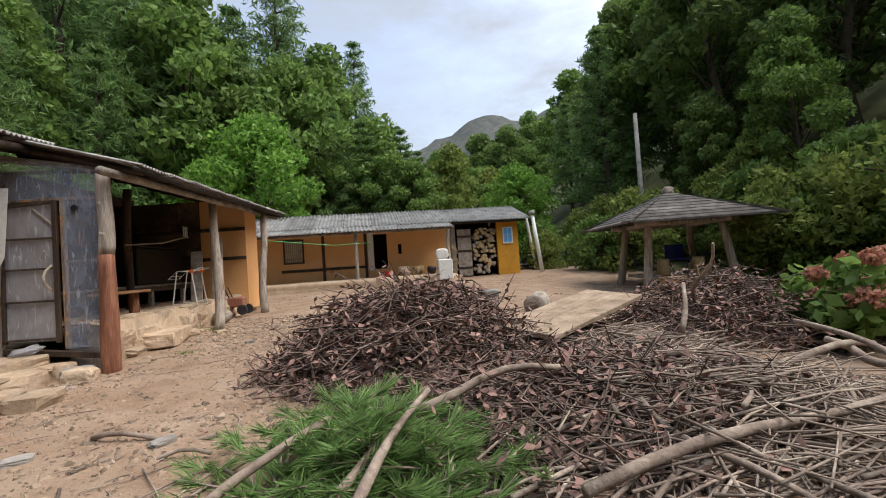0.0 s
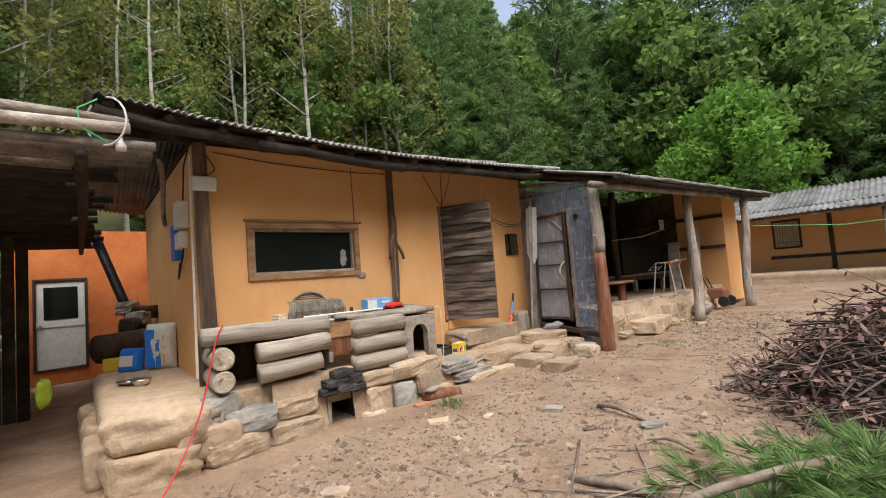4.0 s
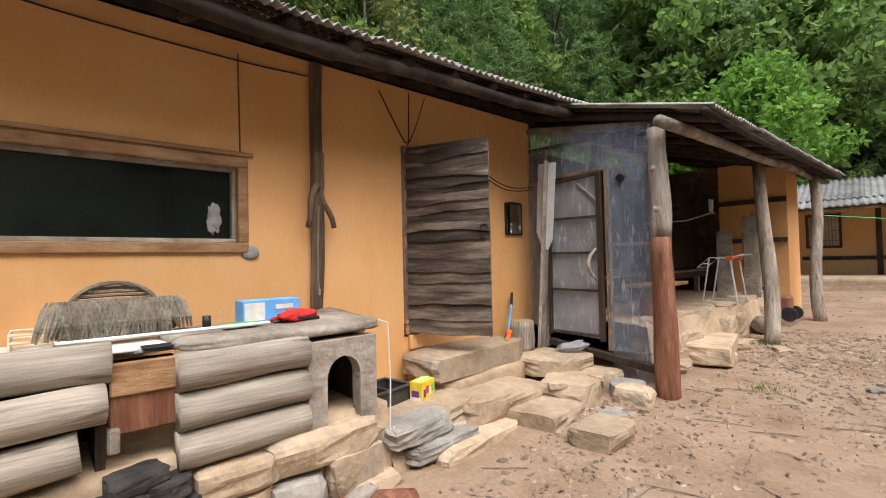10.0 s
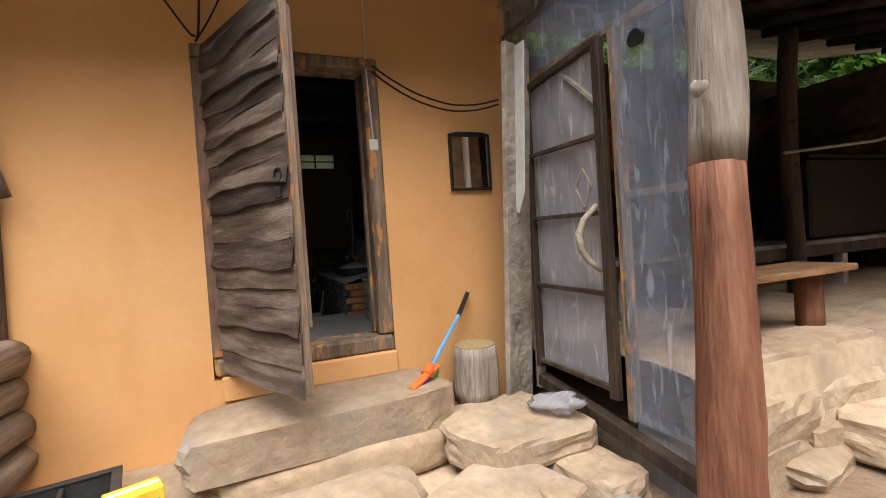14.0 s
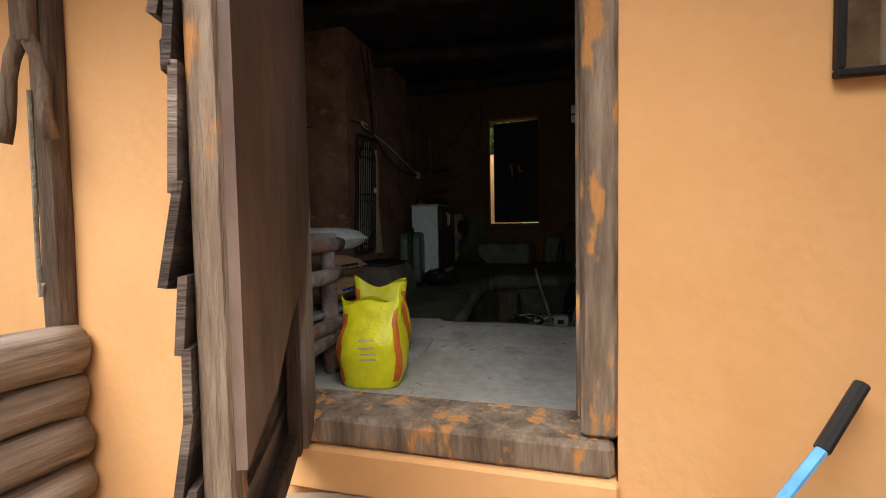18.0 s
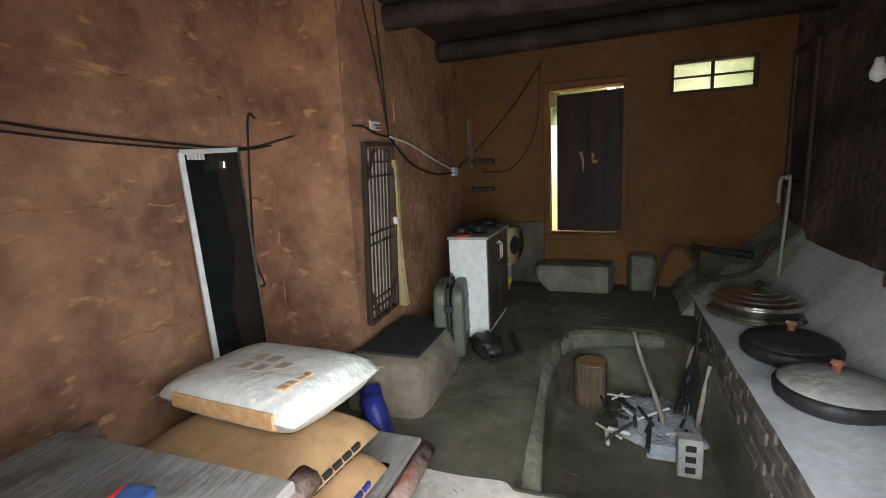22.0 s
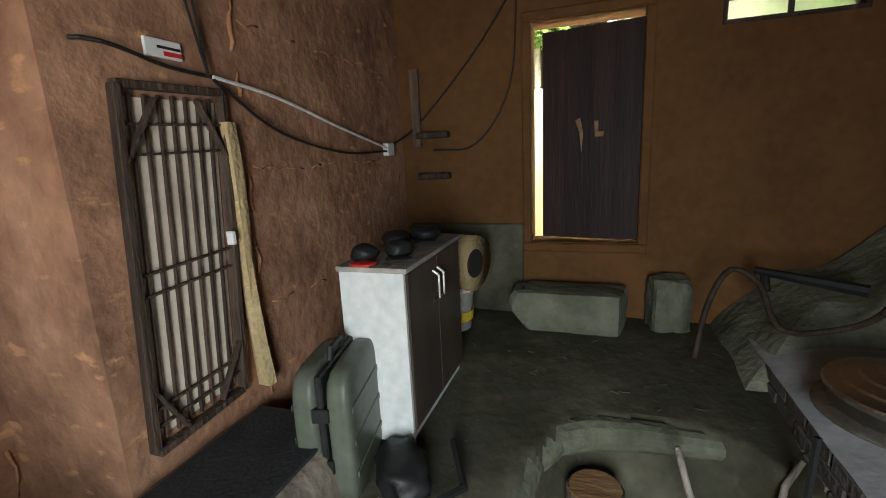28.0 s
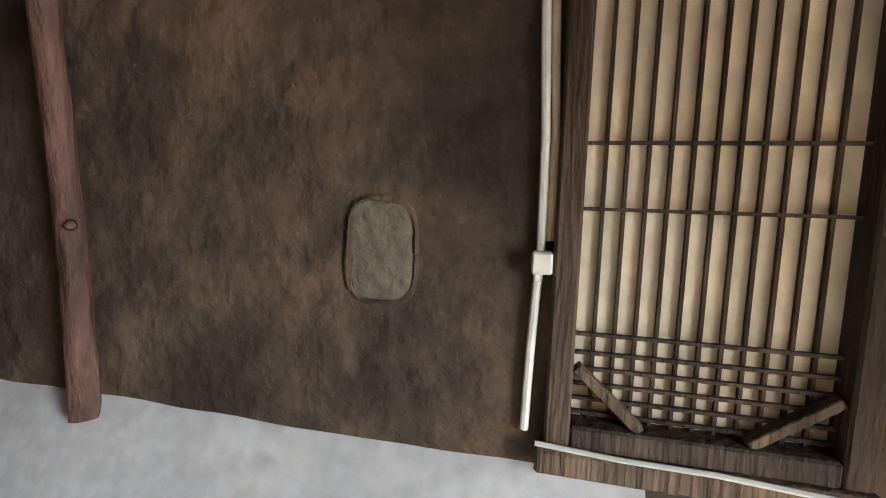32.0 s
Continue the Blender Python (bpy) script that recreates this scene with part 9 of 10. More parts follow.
brush_pile("brush_pile", "low scatter of dead leafy twigs", (6.8, 2.8), (1.8, 1.2), 1100, 5, 3, height=0.32)


def stick_pile(name, label, centre, size, n, seed, height, rmax):
    rr = random.Random(seed)
    t = thing(name, label, "stick pile", (centre[0], centre[1], gz(*centre)), kind="stuff")
    g = G()
    for i in range(n):
        a = rr.uniform(0, 6.28)
        q = rr.random() ** 0.6
        x, y = centre[0] + size[0] * q * math.cos(a), centre[1] + size[1] * q * math.sin(a)
        b = rr.gauss(0.3, 0.9)
        L = rr.uniform(0.4, 1.5)
        z = gz(x, y) + height * (1 - q ** 2) * rr.random() + 0.02
        d = Vector((math.cos(b), math.sin(b), rr.uniform(-0.12, 0.22))).normalized()
        p = Vector((x, y, z))
        w = Vector((rr.uniform(-1, 1), rr.uniform(-1, 1), rr.uniform(-0.2, 0.4))) * 0.05 * L
        pts = [p - d * L / 2, p - d * L / 6 + w, p + d * L / 6 + w * 1.2, p + d * L / 2]
        for v in pts:
            v.z = max(v.z, gz(v.x, v.y) + 0.015)
        r = rr.uniform(0.006, rmax) * (1.0 if rr.random() < 0.85 else 1.7)
        g.tube(pts, [r, r * 0.9, r * 0.75, r * 0.5], 6)
    tagged(part("sticks", g, STICK, t, "", True), kind="stuff")


stick_pile("stick_pile", "sprawling heap of bare grey-brown sticks", (7.6, 2.6), (1.9, 1.5), 900, 4, 0.30, 0.0115)
stick_pile("stick_pile", "stacked thin branches under a plank", (7.6, 4.5), (1.2, 0.85), 380, 6, 0.2, 0.013)
stick_pile("stick_pile", "loose sticks scattered over the yard", (6.2, 1.6), (2.6, 1.0), 90, 5, 0.08, 0.014)
for i, (a, b, r) in enumerate((((6.3, 1.4, -0.05), (8.9, 2.1, 0.05), 0.035), ((8.2, 2.9, 0.05), (10.0, 3.4, 0.02), 0.04), ((9.0, 2.2, 0.1), (9.2, 3.4, 0.3), 0.03), ((7.0, 2.2, 0.1), (7.3, 1.2, -0.1), 0.025), ((8.6, 4.3, 0.1), (8.95, 4.75, 0.62), 0.035), ((9.6, 2.6, 0.0), (9.7, 3.6, 0.05), 0.045), ((4.6, 0.8, -0.15), (5.3, 1.9, 0.1), 0.035), ((4.2, 1.2, -0.18), (5.1, 1.6, -0.05), 0.03), ((5.2, 2.3, 0.1), (6.6, 2.6, 0.25), 0.035), ((3.6, 1.7, -0.2), (5.0, 1.9, -0.05), 0.03), ((3.3, 2.6, -0.12), (4.1, 2.5, -0.1), 0.018), ((3.0, 3.0, -0.08), (4.0, 2.8, -0.08), 0.02), ((9.3, 5.0, 0.2), (9.0, 4.2, 1.1), 0.025))):
    solo("branch", G().log(a, b, r, r * 0.7, 9, 7, 0.07, 0.08, i + 50), STICK, "bare crooked branch lying on the heap", "branch", group="loose branches", smooth=True)
pk = thing("plank_sheet", "wide weathered plank panel lying on the stick heap", "plank", (7.4, 4.9, 0.5))
PMX = Matrix.Translation((7.60, 4.98, 0.36)) @ Euler((radians(5), radians(-5.5), radians(40))).to_matrix().to_4x4()
for i in range(4):
    part("plank", G().box((-1.13, -0.42 + 0.212 * i, -0.03), (1.13, -0.42 + 0.212 * i + 0.205, 0.03), 0.008, PMX), PLANKTAN, pk)
bough = thing("pine_boughs", "heap of fresh green pine boughs with long needles", "pine boughs", (5.2, 1.9, -0.1), kind="stuff")
rr = random.Random(31)
lv, lf, g = [], [], G()
for i in range(340):
    x, y = 5.18 + rr.gauss(0, 0.44), 1.95 + rr.gauss(0, 0.36)
    z = gz(x, y) + 0.02 + 0.34 * math.exp(-((x - 5.18) / 0.7) ** 2 - ((y - 2.1) / 0.55) ** 2) * rr.uniform(0.4, 1.0)
    p = Vector((x, y, z))
    b = rr.uniform(0, 6.28)
    d = Vector((math.cos(b), math.sin(b), rr.uniform(0.0, 0.6))).normalized()
    if i % 2:
        g.tube([p, p + d * 0.18, p + d * 0.3], [0.007, 0.006, 0.004], 4)
    tip = p + d * 0.1
    for k in range(38):
        nd = (d * 1.3 + Vector((rr.uniform(-1, 1), rr.uniform(-1, 1), rr.uniform(-0.8, 0.8))) * 0.60).normalized()
        frond(lv, lf, tip + d * rr.uniform(0, 0.1), nd, rr.uniform(0.12, 0.22), 0.0040, Vector((rr.uniform(-1, 1), rr.uniform(-1, 1), 1)))
tagged(part("twigs", g, STICK, bough), kind="stuff")
tagged(part("needles", G().add(lv, lf), NEEDLE_FRESH, bough), kind="stuff")
for i, (a, b, r) in enumerate((((4.0, 0.7, -0.2), (5.0, 2.0, 0.22), 0.035), ((5.2, 1.1, 0.05), (5.6, 2.2, 0.28), 0.03))):
    solo("branch", G().log(a, b, r, r * 0.6, 9, 6, 0.04, 0.08, i + 90), STICK, "peeled grey branch among the pine boughs", "branch", group="loose branches", smooth=True)
buckets = thing("yard_bucket", "grey bucket with a dark rim near the plank", "bucket", (6.9, 7.2, 0.1))
part("pail", G().disc((6.95, 7.6, gz(6.95, 7.6)), 0.2, 0.42, 18, [(0.8, 0), (1, 0.9), (1.05, 1)]), CEMENT, buckets, "", True)
solo("chopped_round", G().log((7.7, 7.3, 0.2), (7.9, 7.5, 0.25), 0.2, 0.2, 14, 3, 0, 0.05, 3), WOODGREY, "sawn log round lying in the yard", "log", smooth=True)

# pebbles and flat stones
rr = random.Random(77)
pv, pf = [], []
for i in range(34000):
    near = i < 26000
    x, y = (rr.uniform(0.95, 6.2), rr.uniform(-2.2, 9.5)) if near else (rr.uniform(-3, 11.0), rr.uniform(-3.5, 17.0))
    if x < 1.35 and y < 5.5:
        continue
    if x < 1.75 and 5.5 <= y < 11.5:
        continue
    if not near and x < 0.9:
        continue
    if noise.noise(Vector((x * 0.6, y * 0.6, 9))) + rr.uniform(-0.5, 0.5) < -0.12:
        continue
    s = rr.uniform(0.011, 0.030) * (1 if rr.random() < 0.84 else 2.0)
    z = gz(x, y)
    a = rr.uniform(0, 6.28)
    ca, sa = math.cos(a) * s, math.sin(a) * s
    k = rr.uniform(0.45, 0.85)
    h1, h2_ = s * rr.uniform(0.25, 0.6), s * rr.uniform(0.15, 0.5)
    o = len(pv)
    pv += [(x + ca, y + sa, z - 0.004), (x - sa * k, y + ca * k, z - 0.004), (x - ca, y - sa, z - 0.004), (x + sa * k, y - ca * k, z - 0.004), (x + ca * 0.5, y + sa * 0.5, z + h1), (x - ca * 0.6, y - sa * 0.5, z + h2_)]
    pf += [(o, o + 1, o + 4), (o + 1, o + 5, o + 4), (o + 1, o + 2, o + 5), (o + 2, o + 3, o + 5), (o + 3, o + 4, o + 5), (o + 3, o, o + 4)]
g = G()
g.v, g.f = pv, pf
PEBBLE = mat("loose_pebble", [(0.17, 0.118, 0.08), (0.25, 0.185, 0.132), (0.32, 0.25, 0.19)], 6.0, 0.9, 0.3, 30, var=0.5, island=True)
solo("pebbles", g, PEBBLE, "loose pebbles strewn over the dirt yard", "pebbles", kind="stuff")
for i in range(34):
    x, y = rr.uniform(1.6, 6.5), rr.uniform(-1.8, 9)
    s = rr.uniform(0.06, 0.16)
    solo("flat_stone", G().stone((x, y, gz(x, y) + 0.01), (s * 1.6, s, 0.05), rr.uniform(0, 3), i + 300, 3, 3, 0.2), STONE if i % 2 else GREYSTONE, "flat stone half buried in the dirt", "stone", group="yard stones", smooth=True)
for i, (x, y, s) in enumerate(((1.75, 4.1, 0.34), (1.25, 6.3, 0.55), (1.55, 6.9, 0.4), (1.5, 7.6, 0.35))):
    solo("door_stone", G().stone((x, y, gz(x, y) + 0.04), (s, s * 1.4, 0.16), 0.3 * i, i + 350, 5, 4.5, 0.12), STONE, "loose building stone by the porch", "stone", group="porch stones", smooth=True)


# ---- trees ----
def leaf_cards(clumps, n, size, rr, droop=0.0, narrow=0.5):
    """n leaves spread over clumps (centre, radius), as bent pointed quads."""
    ks = np.array([c[1] ** 2 for c in clumps])
    pick = np.random.RandomState(rr.randint(0, 10 ** 6))
    idx = pick.choice(len(clumps), n, p=ks / ks.sum())
    cen = np.array([c[0] for c in clumps])[idx]
    rad = np.array([c[1] for c in clumps])[idx]
    d = pick.normal(size=(n, 3))
    d /= np.linalg.norm(d, axis=1)[:, None]
    r = rad * (0.55 + 0.5 * pick.rand(n))
    flat = np.array([c[2] if len(c) > 2 else 1.0 for c in clumps])[idx]
    p = cen + d * r[:, None] * np.stack([np.ones(n), np.ones(n), flat], 1)
    a = d * 0.6 + pick.normal(size=(n, 3)) * 0.8
    a[:, 2] -= droop
    a /= np.linalg.norm(a, axis=1)[:, None]
    b = np.cross(a, pick.normal(size=(n, 3)))
    b /= np.linalg.norm(b, axis=1)[:, None] + 1e-9
    s = size * (0.6 + 0.8 * pick.rand(n))[:, None]
    q0, q1, q2, q3 = p - a * s, p + b * s * narrow, p + a * s, p - b * s * narrow
    V = np.stack([q0, q1, q2, q3], 1).reshape(-1, 3)
    F = np.arange(4 * n).reshape(n, 4)
    me = bpy.data.meshes.new("crown")
    me.from_pydata(V.tolist(), [], F.tolist())
    me.update()
    return me


def broadleaf(seed, h, w, leaf, n, size, label, trunk_mat=None, first=0.25):
    rr = random.Random(seed)
    t = thing("tree", label, "tree", (0, 0, 0), group="hillside trees")
    g = G()
    g.log((0, 0, -0.6), (rr.uniform(-0.3, 0.3), rr.uniform(-0.3, 0.3), h * 0.8), 0.035 * h ** 0.8, 0.03, 9, 8, h * 0.03, 0.05, seed)
    clumps = []
    for i in range(26):
        u = first + (1 - first) * (i / 25) ** 0.9
        a = i * 2.4 + rr.uniform(-0.4, 0.4)
        prof = math.sin(math.pi * min(1, (u - first) / (1 - first) * 0.82 + 0.16))
        rad = w * prof * rr.uniform(0.45, 1.0)
        c = Vector((math.cos(a) * rad, math.sin(a) * rad, h * u + rr.uniform(-0.3, 0.3)))
        g.tube([(0, 0, h * u * 0.72), c * 0.5 + Vector((0, 0, h * u * 0.42)), c], [0.05, 0.03, 0.012], 5)
        clumps.append((tuple(c), w * rr.uniform(0.24, 0.42), 0.7))
    part("trunk", g, trunk_mat or BARK, t, "", True)
    part("crown", leaf_cards(clumps, n, size, rr), leaf, t)
    return t


def pine(seed, h, w, n, label, leaf=None):
    rr = random.Random(seed)
    t = thing("pine_tree", label, "tree", (0, 0, 0), group="hillside pines")
    g = G()
    g.log((0, 0, -0.6), (rr.uniform(-0.2, 0.2), 0, h * 0.97), 0.02 * h, 0.02, 9, 8, 0.15, 0.05, seed)
    clumps = []
    lev = int(h * 1.5)
    for i in range(lev):
        u = 0.18 + 0.82 * i / (lev - 1)
        rad = w * (1 - u) ** 0.75 + 0.25
        for k in range(6):
            a = k * 1.047 + i * 0.7 + rr.uniform(-0.25, 0.25)
            L = rad * rr.uniform(0.7, 1.1)
            tip = Vector((math.cos(a) * L, math.sin(a) * L, h * u + 0.25 * L))
            if k % 2 == 0:
                g.tube([(0, 0, h * u), tip], [0.035, 0.01], 4)
            for q in (0.45, 0.72, 1.0):
                p = Vector((0, 0, h * u)).lerp(tip, q)
                clumps.append((tuple(p), 0.20 + 0.22 * L * 0.5, 0.5))
    part("trunk", g, BARK, t, "", True)
    part("crown", leaf_cards(clumps, n, 0.17, rr, -0.15, 0.16), leaf or NEEDLE, t)
    return t


def birch(seed, h, label):
    rr = random.Random(seed)
    t = thing("birch_tree", label, "tree", (0, 0, 0), group="hillside birches")
    g = G()
    lean = rr.uniform(-0.6, 0.6)
    g.log((0, 0, -0.6), (lean, rr.uniform(-0.5, 0.5), h), 0.11, 0.025, 8, 9, 0.25, 0.05, seed)
    clumps = []
    for i in range(22):
        u = 0.35 + 0.65 * rr.random()
        a = rr.uniform(0, 6.28)
        L = rr.uniform(0.6, 1.7) * (1.15 - u * 0.6)
        c = Vector((math.cos(a) * L + lean * u, math.sin(a) * L, h * u + 0.7 * L))
        g.tube([(lean * u, 0, h * u), c], [0.03, 0.008], 4)
        clumps.append((tuple(c), rr.uniform(0.5, 0.85), 1.0))
    part("trunk", g, BIRCH, t, "", True)
    part("crown", leaf_cards(clumps, 1500, 0.085, rr), LEAF_BIRCH, t)
    return t


protos = {
    "bright": [broadleaf(1, 7.5, 3.0, LEAF_BRIGHT, 9000, 0.13, "broad bright green tree behind the houses")],
    "mid": [broadleaf(2, 9.0, 2.6, LEAF_MID, 7500, 0.16, "dense mid-green hillside tree"), broadleaf(3, 11.0, 2.9, LEAF_MID, 8000, 0.17, "tall rounded green hillside tree")],
    "dark": [broadleaf(4, 11.5, 2.8, LEAF_DARK, 8000, 0.17, "dark green hillside tree"), broadleaf(5, 9.0, 2.5, LEAF_DARK, 7000, 0.17, "dark spreading hillside tree")],
    "yellow": [broadleaf(6, 7.5, 2.3, LEAF_YELLOW, 6000, 0.14, "yellow-green tree turning in autumn")],
    "pine": [pine(7, 13.0, 2.6, 9000, "tall dark pine on the slope"), pine(8, 10.0, 2.3, 8000, "blue-green pine on the slope")],
    "birch": [birch(9, 11.0, "slim pale birch with sparse yellow leaves"), birch(10, 12.5, "tall slim birch with sparse yellow leaves")],
    "bush": [broadleaf(11, 2.2, 1.3, LEAF_MID, 3500, 0.09, "leafy green bush at the forest edge", None, 0.12), broadleaf(12, 2.6, 1.4, LEAF_YELLOW, 3500, 0.09, "yellowing green bush at the forest edge", None, 0.12)],
}
used = set()


def plant(kind, x, y, s=1.0, rz=None):
    rr = random.Random(int(x * 131 + y * 977))
    p = rr.choice(protos[kind])
    m = Matrix.Translation((x, y, gz(x, y) - 0.1)) @ Matrix.Rotation(rr.uniform(0, 6.28) if rz is None else rz, 4, "Z") @ Matrix.Diagonal((s, s, s * rr.uniform(0.92, 1.1), 1))
    if p.name not in used:
        used.add(p.name)
        p.matrix_basis = m
        return p
    ob = copy_thing(p, Matrix.Identity(4))
    ob.matrix_basis = m
    return ob


plant("bright", -1.2, 20.8, 1.0)
plant("bright", -3.6, 22.5, 1.05)
plant("bright", 12.5, 27.0, 0.8)
for x, y, s in ((-7.2, 19.5, 1.0), (-9.5, 17.0, 1.1), (-8.2, 14.4, 0.95), (-11.5, 20.5, 1.15), (-10.5, 12.5, 1.0), (-5.2, 25.0, 1.0), (-13.0, 16.0, 1.2), (-12.6, 11.0, 1.0), (-15, 20, 1.2), (-9.0, 24.5, 1.15), (3.0, 27.5, 1.0), (0.0, 29.5, 1.1), (5.5, 29.5, 0.85), (-16.5, 13.5, 1.1)):
    plant("pine", x, y, s)
rr = random.Random(4)
for i in range(20):
    plant("birch", -11.5 - rr.uniform(0, 13), -9.0 + rr.uniform(0, 21), rr.uniform(0.85, 1.2))
for i in range(18):
    plant("birch", -8.6 - rr.uniform(0, 3.5), -7.0 + rr.uniform(0, 17), rr.uniform(0.9, 1.25))
for i in range(20):
    plant(rr.choice(["pine", "pine", "dark"]), -20 - rr.uniform(0, 16), -14 + rr.uniform(0, 36), rr.uniform(0.8, 1.2))
for i in range(26):
    plant(rr.choice(["bush", "mid", "pine"]), -9.3 - rr.uniform(0, 8), -9 + rr.uniform(0, 24), rr.uniform(0.6, 1.2) if i % 3 else 0.6)
for i in range(16):
    plant(rr.choice(["dark", "dark", "mid"]), -4 - rr.uniform(0, 18), 27 + rr.uniform(0, 16), rr.uniform(0.95, 1.35))
for i in range(14):
    plant(rr.choice(["yellow", "mid", "yellow"]), 4.5 + rr.uniform(0, 11), 27 + rr.uniform(0, 11), rr.uniform(0.6, 0.95))
for i in range(46):
    u = rr.random()
    plant(rr.choice(["pine", "pine", "dark", "pine"]), 19.5 + 26 * u + rr.uniform(-2, 2), 11 + rr.uniform(0, 30), rr.uniform(0.9, 1.3))
for i in range(22):
    plant(rr.choice(["mid", "dark"]), 6 + rr.uniform(-26, 30), 45 + rr.uniform(0, 30), rr.uniform(0.9, 1.4))
for i in range(26):
    x, y, s = 14.5 + rr.uniform(0, 6), 6.5 + rr.uniform(0, 16), rr.uniform(0.8, 1.35)
    if math.hypot(x - 13.0, y - 12.5) > 3.4 and (x > 16.3 or y > 12.5):
        plant("bush", x, y, s)
for x, y, s in ((13.2, 17.5, 0.9), (14.8, 18.5, 1.0), (12.2, 21.5, 0.9), (16.0, 5.5, 1.2), (17.5, 7.5, 1.6), (11.9, 20.0, 0.6)):
    plant("bush", x, y, s)
for i in range(26):
    plant(rr.choice(["mid", "dark", "bush", "pine"]), -9 + rr.uniform(0, 30), -16 - rr.uniform(0, 12), rr.uniform(0.8, 1.1))
for i in range(8):
    plant("bush", 14 + rr.uniform(0, 5), -10 + rr.uniform(0, 14), rr.uniform(0.9, 1.4))

# upper rows of the forest
for x, y, s_ in ((-5.5, 23.5, 1.05), (-3.2, 25.0, 1.0), (-1.0, 26.0, 1.0), (1.2, 27.0, 0.95), (-7.5, 22.0, 1.15), (-4.5, 27.5, 1.25), (-2.0, 29.0, 1.2), (0.5, 30.0, 1.1), (-9.5, 26.0, 1.3), (-7.0, 29.0, 1.35), (-12.0, 24.0, 1.3), (-14.0, 28.0, 1.4), (3.2, 28.5, 0.8)):
    plant("pine" if (x * 10) % 3 < 2 else "mid", x, y, s_ * (1.28 if x < -0.5 else 1.12))
for i in range(46):
    plant(rr.choice(["mid", "pine", "dark", "pine"]), -18 - rr.uniform(0, 24), -16 + rr.uniform(0, 50), rr.uniform(1.0, 1.45))
for i in range(34):
    plant(rr.choice(["pine", "mid", "dark", "pine"]), -2 - rr.uniform(0, 26), 25 + rr.uniform(0, 26), rr.uniform(1.0, 1.35))
for i in range(14):
    plant(rr.choice(["pine", "mid", "pine"]), -9.5 - rr.uniform(0, 6), 14 + rr.uniform(0, 11), rr.uniform(0.9, 1.2))

for x, y, s_ in ((-2.6, 31.0, 1.28), (-0.6, 31.5, 1.2), (1.4, 31.2, 1.12), (3.2, 31.0, 1.02), (5.0, 31.5, 0.95), (6.6, 31.0, 0.85), (8.4, 31.5, 0.78), (2.3, 33.5, 1.2), (4.2, 34.0, 1.05)):
    plant("pine", x, y, s_)

for i in range(26):
    plant(rr.choice(["mid", "bush", "dark"]), 19 + rr.uniform(0, 12), 4 + rr.uniform(0, 24), rr.uniform(0.45, 0.7) if i % 3 else 1.3)

# hydrangea
hyd = thing("hydrangea_bush", "large hydrangea with faded pink flower heads", "bush", (11.3, 4.5, 0.0))
rr = random.Random(8)
cl = [((11.6 + rr.uniform(-0.95, 1.6), 4.4 + rr.uniform(-0.6, 1.2), gz(11.6, 4.5) + rr.uniform(0.2, 0.95)), rr.uniform(0.25, 0.42), 0.8) for _ in range(34)]
part("leaves", leaf_cards(cl, 3200, 0.11, rr, 0.2, 0.55), LEAF_MID, hyd)
for i in range(26):
    c = cl[i][0]
    h = Vector((c[0] - 0.12, c[1] - 0.25, c[2] + 0.22))
    part("flower_head", leaf_cards([(tuple(h), 0.13, 0.8)], 150, 0.032, rr, 0, 0.8), PETAL, hyd, "faded pink flower head")
# far wooded mountain
V, F = [], []
for i in range(81):
    a = -0.75 + 1.5 * i / 80
    for j in range(14):
        d = 260 + 26 * j
        q = j / 13
        hgt = (128 * math.exp(-((a + 0.30) / 0.46) ** 2) + 70 + 55 * math.exp(-((a - 0.62) / 0.25) ** 2)) * q ** 0.9 * (1 + 0.10 * noise.noise(Vector((a * 9, q * 3, 0)))) + 7 * noise.noise(Vector((a * 60, q * 12, 4)))
        V.append((5 - d * math.sin(a), d * math.cos(a), hgt - 8))
for i in range(80):
    for j in range(13):
        F.append((i * 14 + j, (i + 1) * 14 + j, (i + 1) * 14 + j + 1, i * 14 + j + 1))
# distance haze is mixed into the forest's colour
MOUNT = mat("far_forest", [(0.045, 0.058, 0.055), (0.08, 0.088, 0.08), (0.13, 0.125, 0.11)], 0.12, 0.95, 1.0, 0.5, var=0.0)
solo("backdrop_mountain", G().add(V, F), MOUNT, "distant wooded mountain ridge", "mountain", kind="structure", smooth=True)

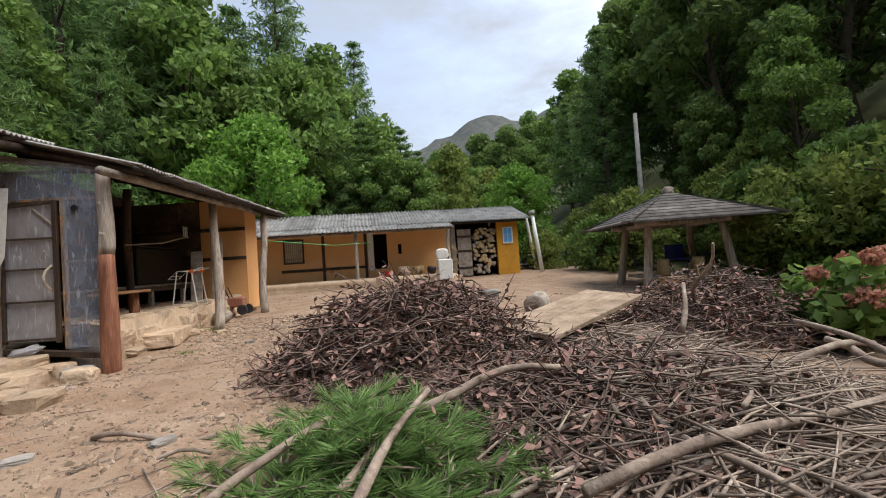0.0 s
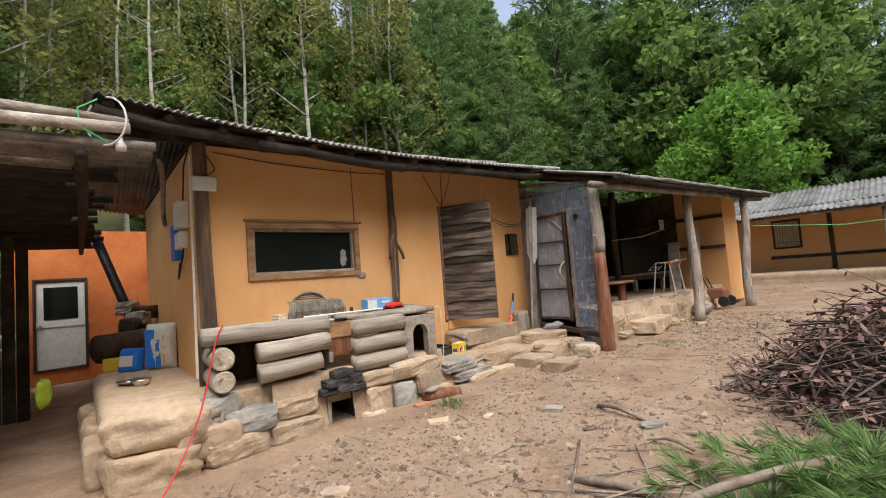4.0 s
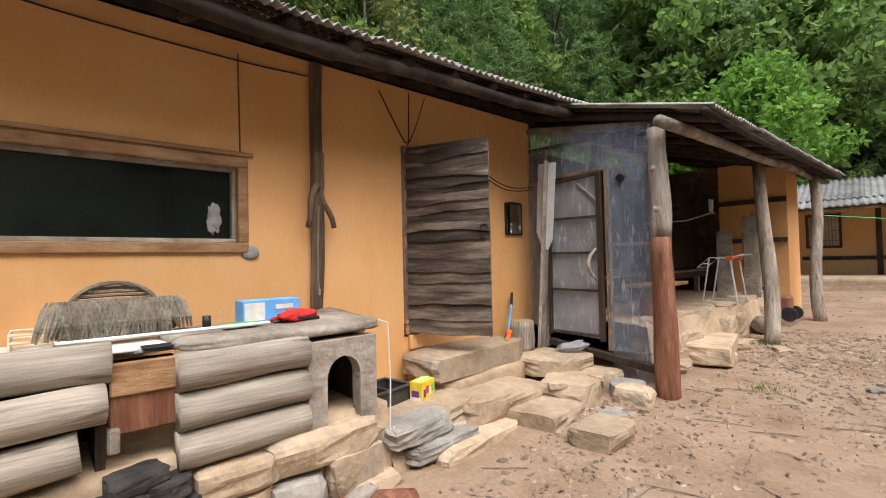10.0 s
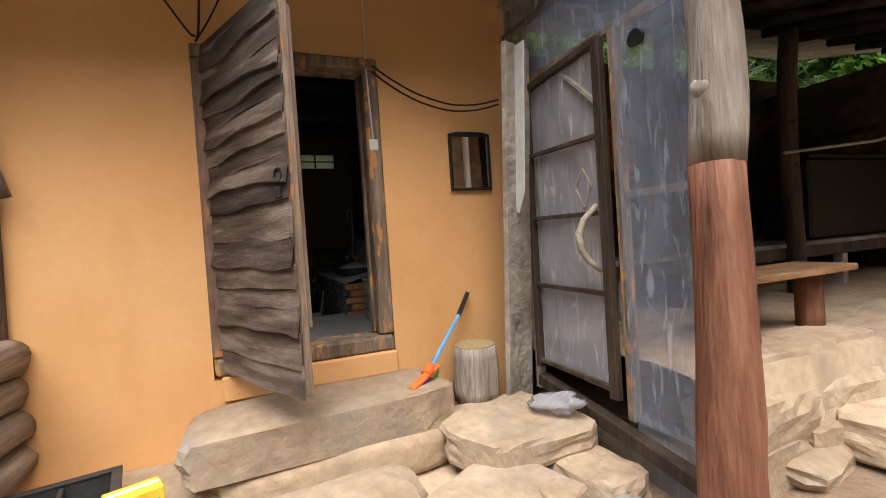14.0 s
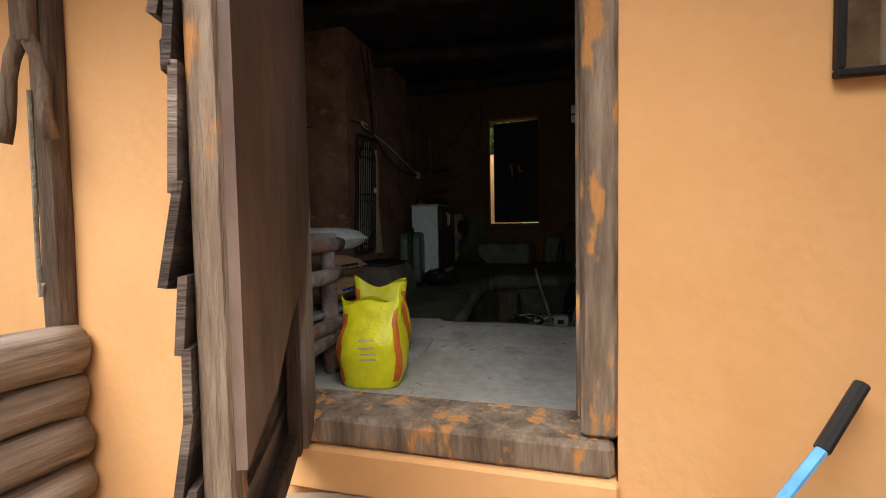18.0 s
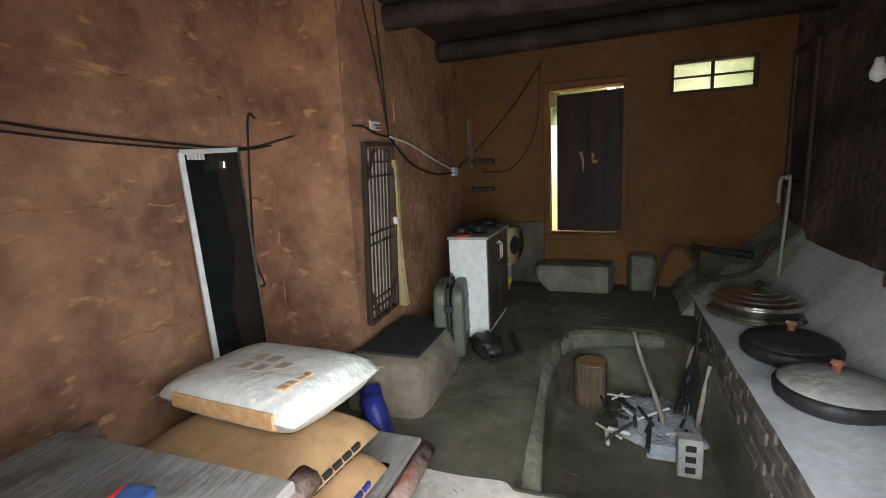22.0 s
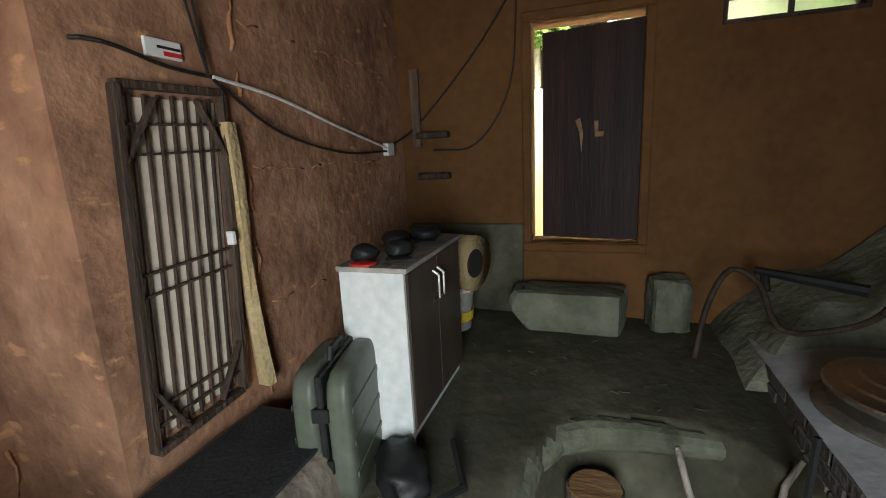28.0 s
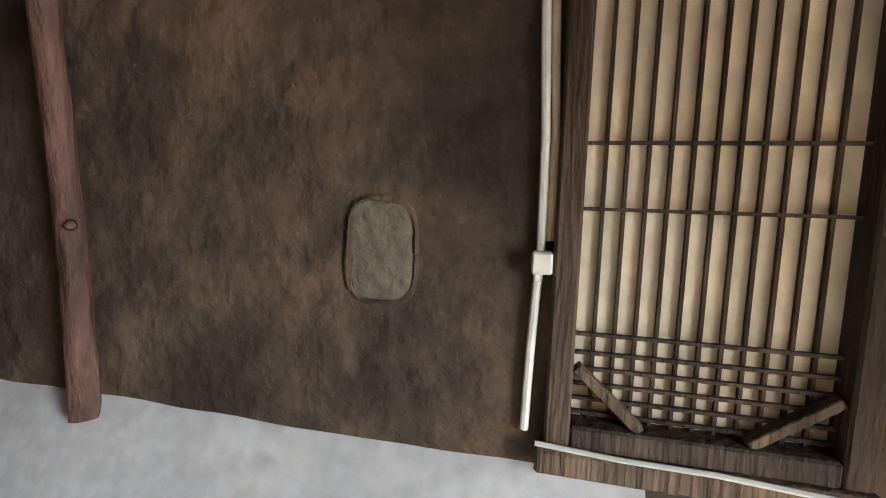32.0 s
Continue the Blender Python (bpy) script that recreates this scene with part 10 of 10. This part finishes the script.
# ---- small things on the ground ----
GRASS = leafmat("yard_grass", (0.09, 0.17, 0.035), (0.18, 0.28, 0.07), 0.3)
rr = random.Random(41)
for cx, cy, n in ((1.62, 2.25, 160), (2.35, 5.9, 60), (5.6, 0.3, 120), (1.85, 8.05, 60)):
    lv, lf = [], []
    for i in range(n):
        x, y = cx + rr.gauss(0, 0.10), cy + rr.gauss(0, 0.08)
        d = Vector((rr.uniform(-0.6, 0.6), rr.uniform(-0.6, 0.6), 1)).normalized()
        frond(lv, lf, Vector((x, y, gz(x, y) - 0.005)), d, rr.uniform(0.04, 0.10), 0.004, Vector((rr.uniform(-1, 1), rr.uniform(-1, 1), 0.2)))
    solo("grass_tuft", G().add(lv, lf), GRASS, "small tuft of green grass in the dirt", "grass", kind="stuff")
# fallen leaves and twigs strewn over the yard
lv, lf = [], []
for i in range(900):
    x, y = rr.uniform(1.4, 7.5), rr.uniform(-1.5, 10.5)
    if x < 1.8 and y > 5.4:
        continue
    a = rr.uniform(0, 6.28)
    frond(lv, lf, Vector((x, y, gz(x, y) + 0.012)), Vector((math.cos(a), math.sin(a), rr.uniform(-0.02, 0.12))), rr.uniform(0.03, 0.07), rr.uniform(0.008, 0.016), Vector((rr.uniform(-0.3, 0.3), rr.uniform(-0.3, 0.3), 1)))
solo("fallen_leaves", G().add(lv, lf), DEADLEAF, "dry brown leaves strewn over the dirt yard", "leaves", kind="stuff")
g = G()
for i in range(260):
    x, y = rr.uniform(1.5, 5.5), rr.uniform(-1.0, 9.5)
    if x < 1.8 and y > 5.4:
        continue
    a, L = rr.uniform(0, 6.28), rr.uniform(0.05, 0.22)
    p, d = Vector((x, y, gz(x, y) + 0.008)), Vector((math.cos(a), math.sin(a), 0)) * L
    g.tube([p - d, p + Vector((0.01, 0.0, 0.006)), p + d], [0.004, 0.004, 0.002], 5)
solo("twigs", g, STICK, "thin dry twigs strewn over the dirt yard", "twigs", kind="stuff")
# straw and crumbs on the kitchen floor
g = G()
for i in range(110):
    x, y = rr.uniform(-4.4, -0.5), rr.uniform(2.9, 4.6)
    a, L = rr.uniform(0, 6.28), rr.uniform(0.006, 0.025)
    p, d = Vector((x, y, floor_z(x, y) + 0.013)), Vector((math.cos(a), math.sin(a), 0)) * L
    g.tube([p - d, p + d], 0.002, 4)
solo("floor_litter", g, DARKTWIG, "bits of straw and twig on the kitchen floor", "litter", kind="stuff")
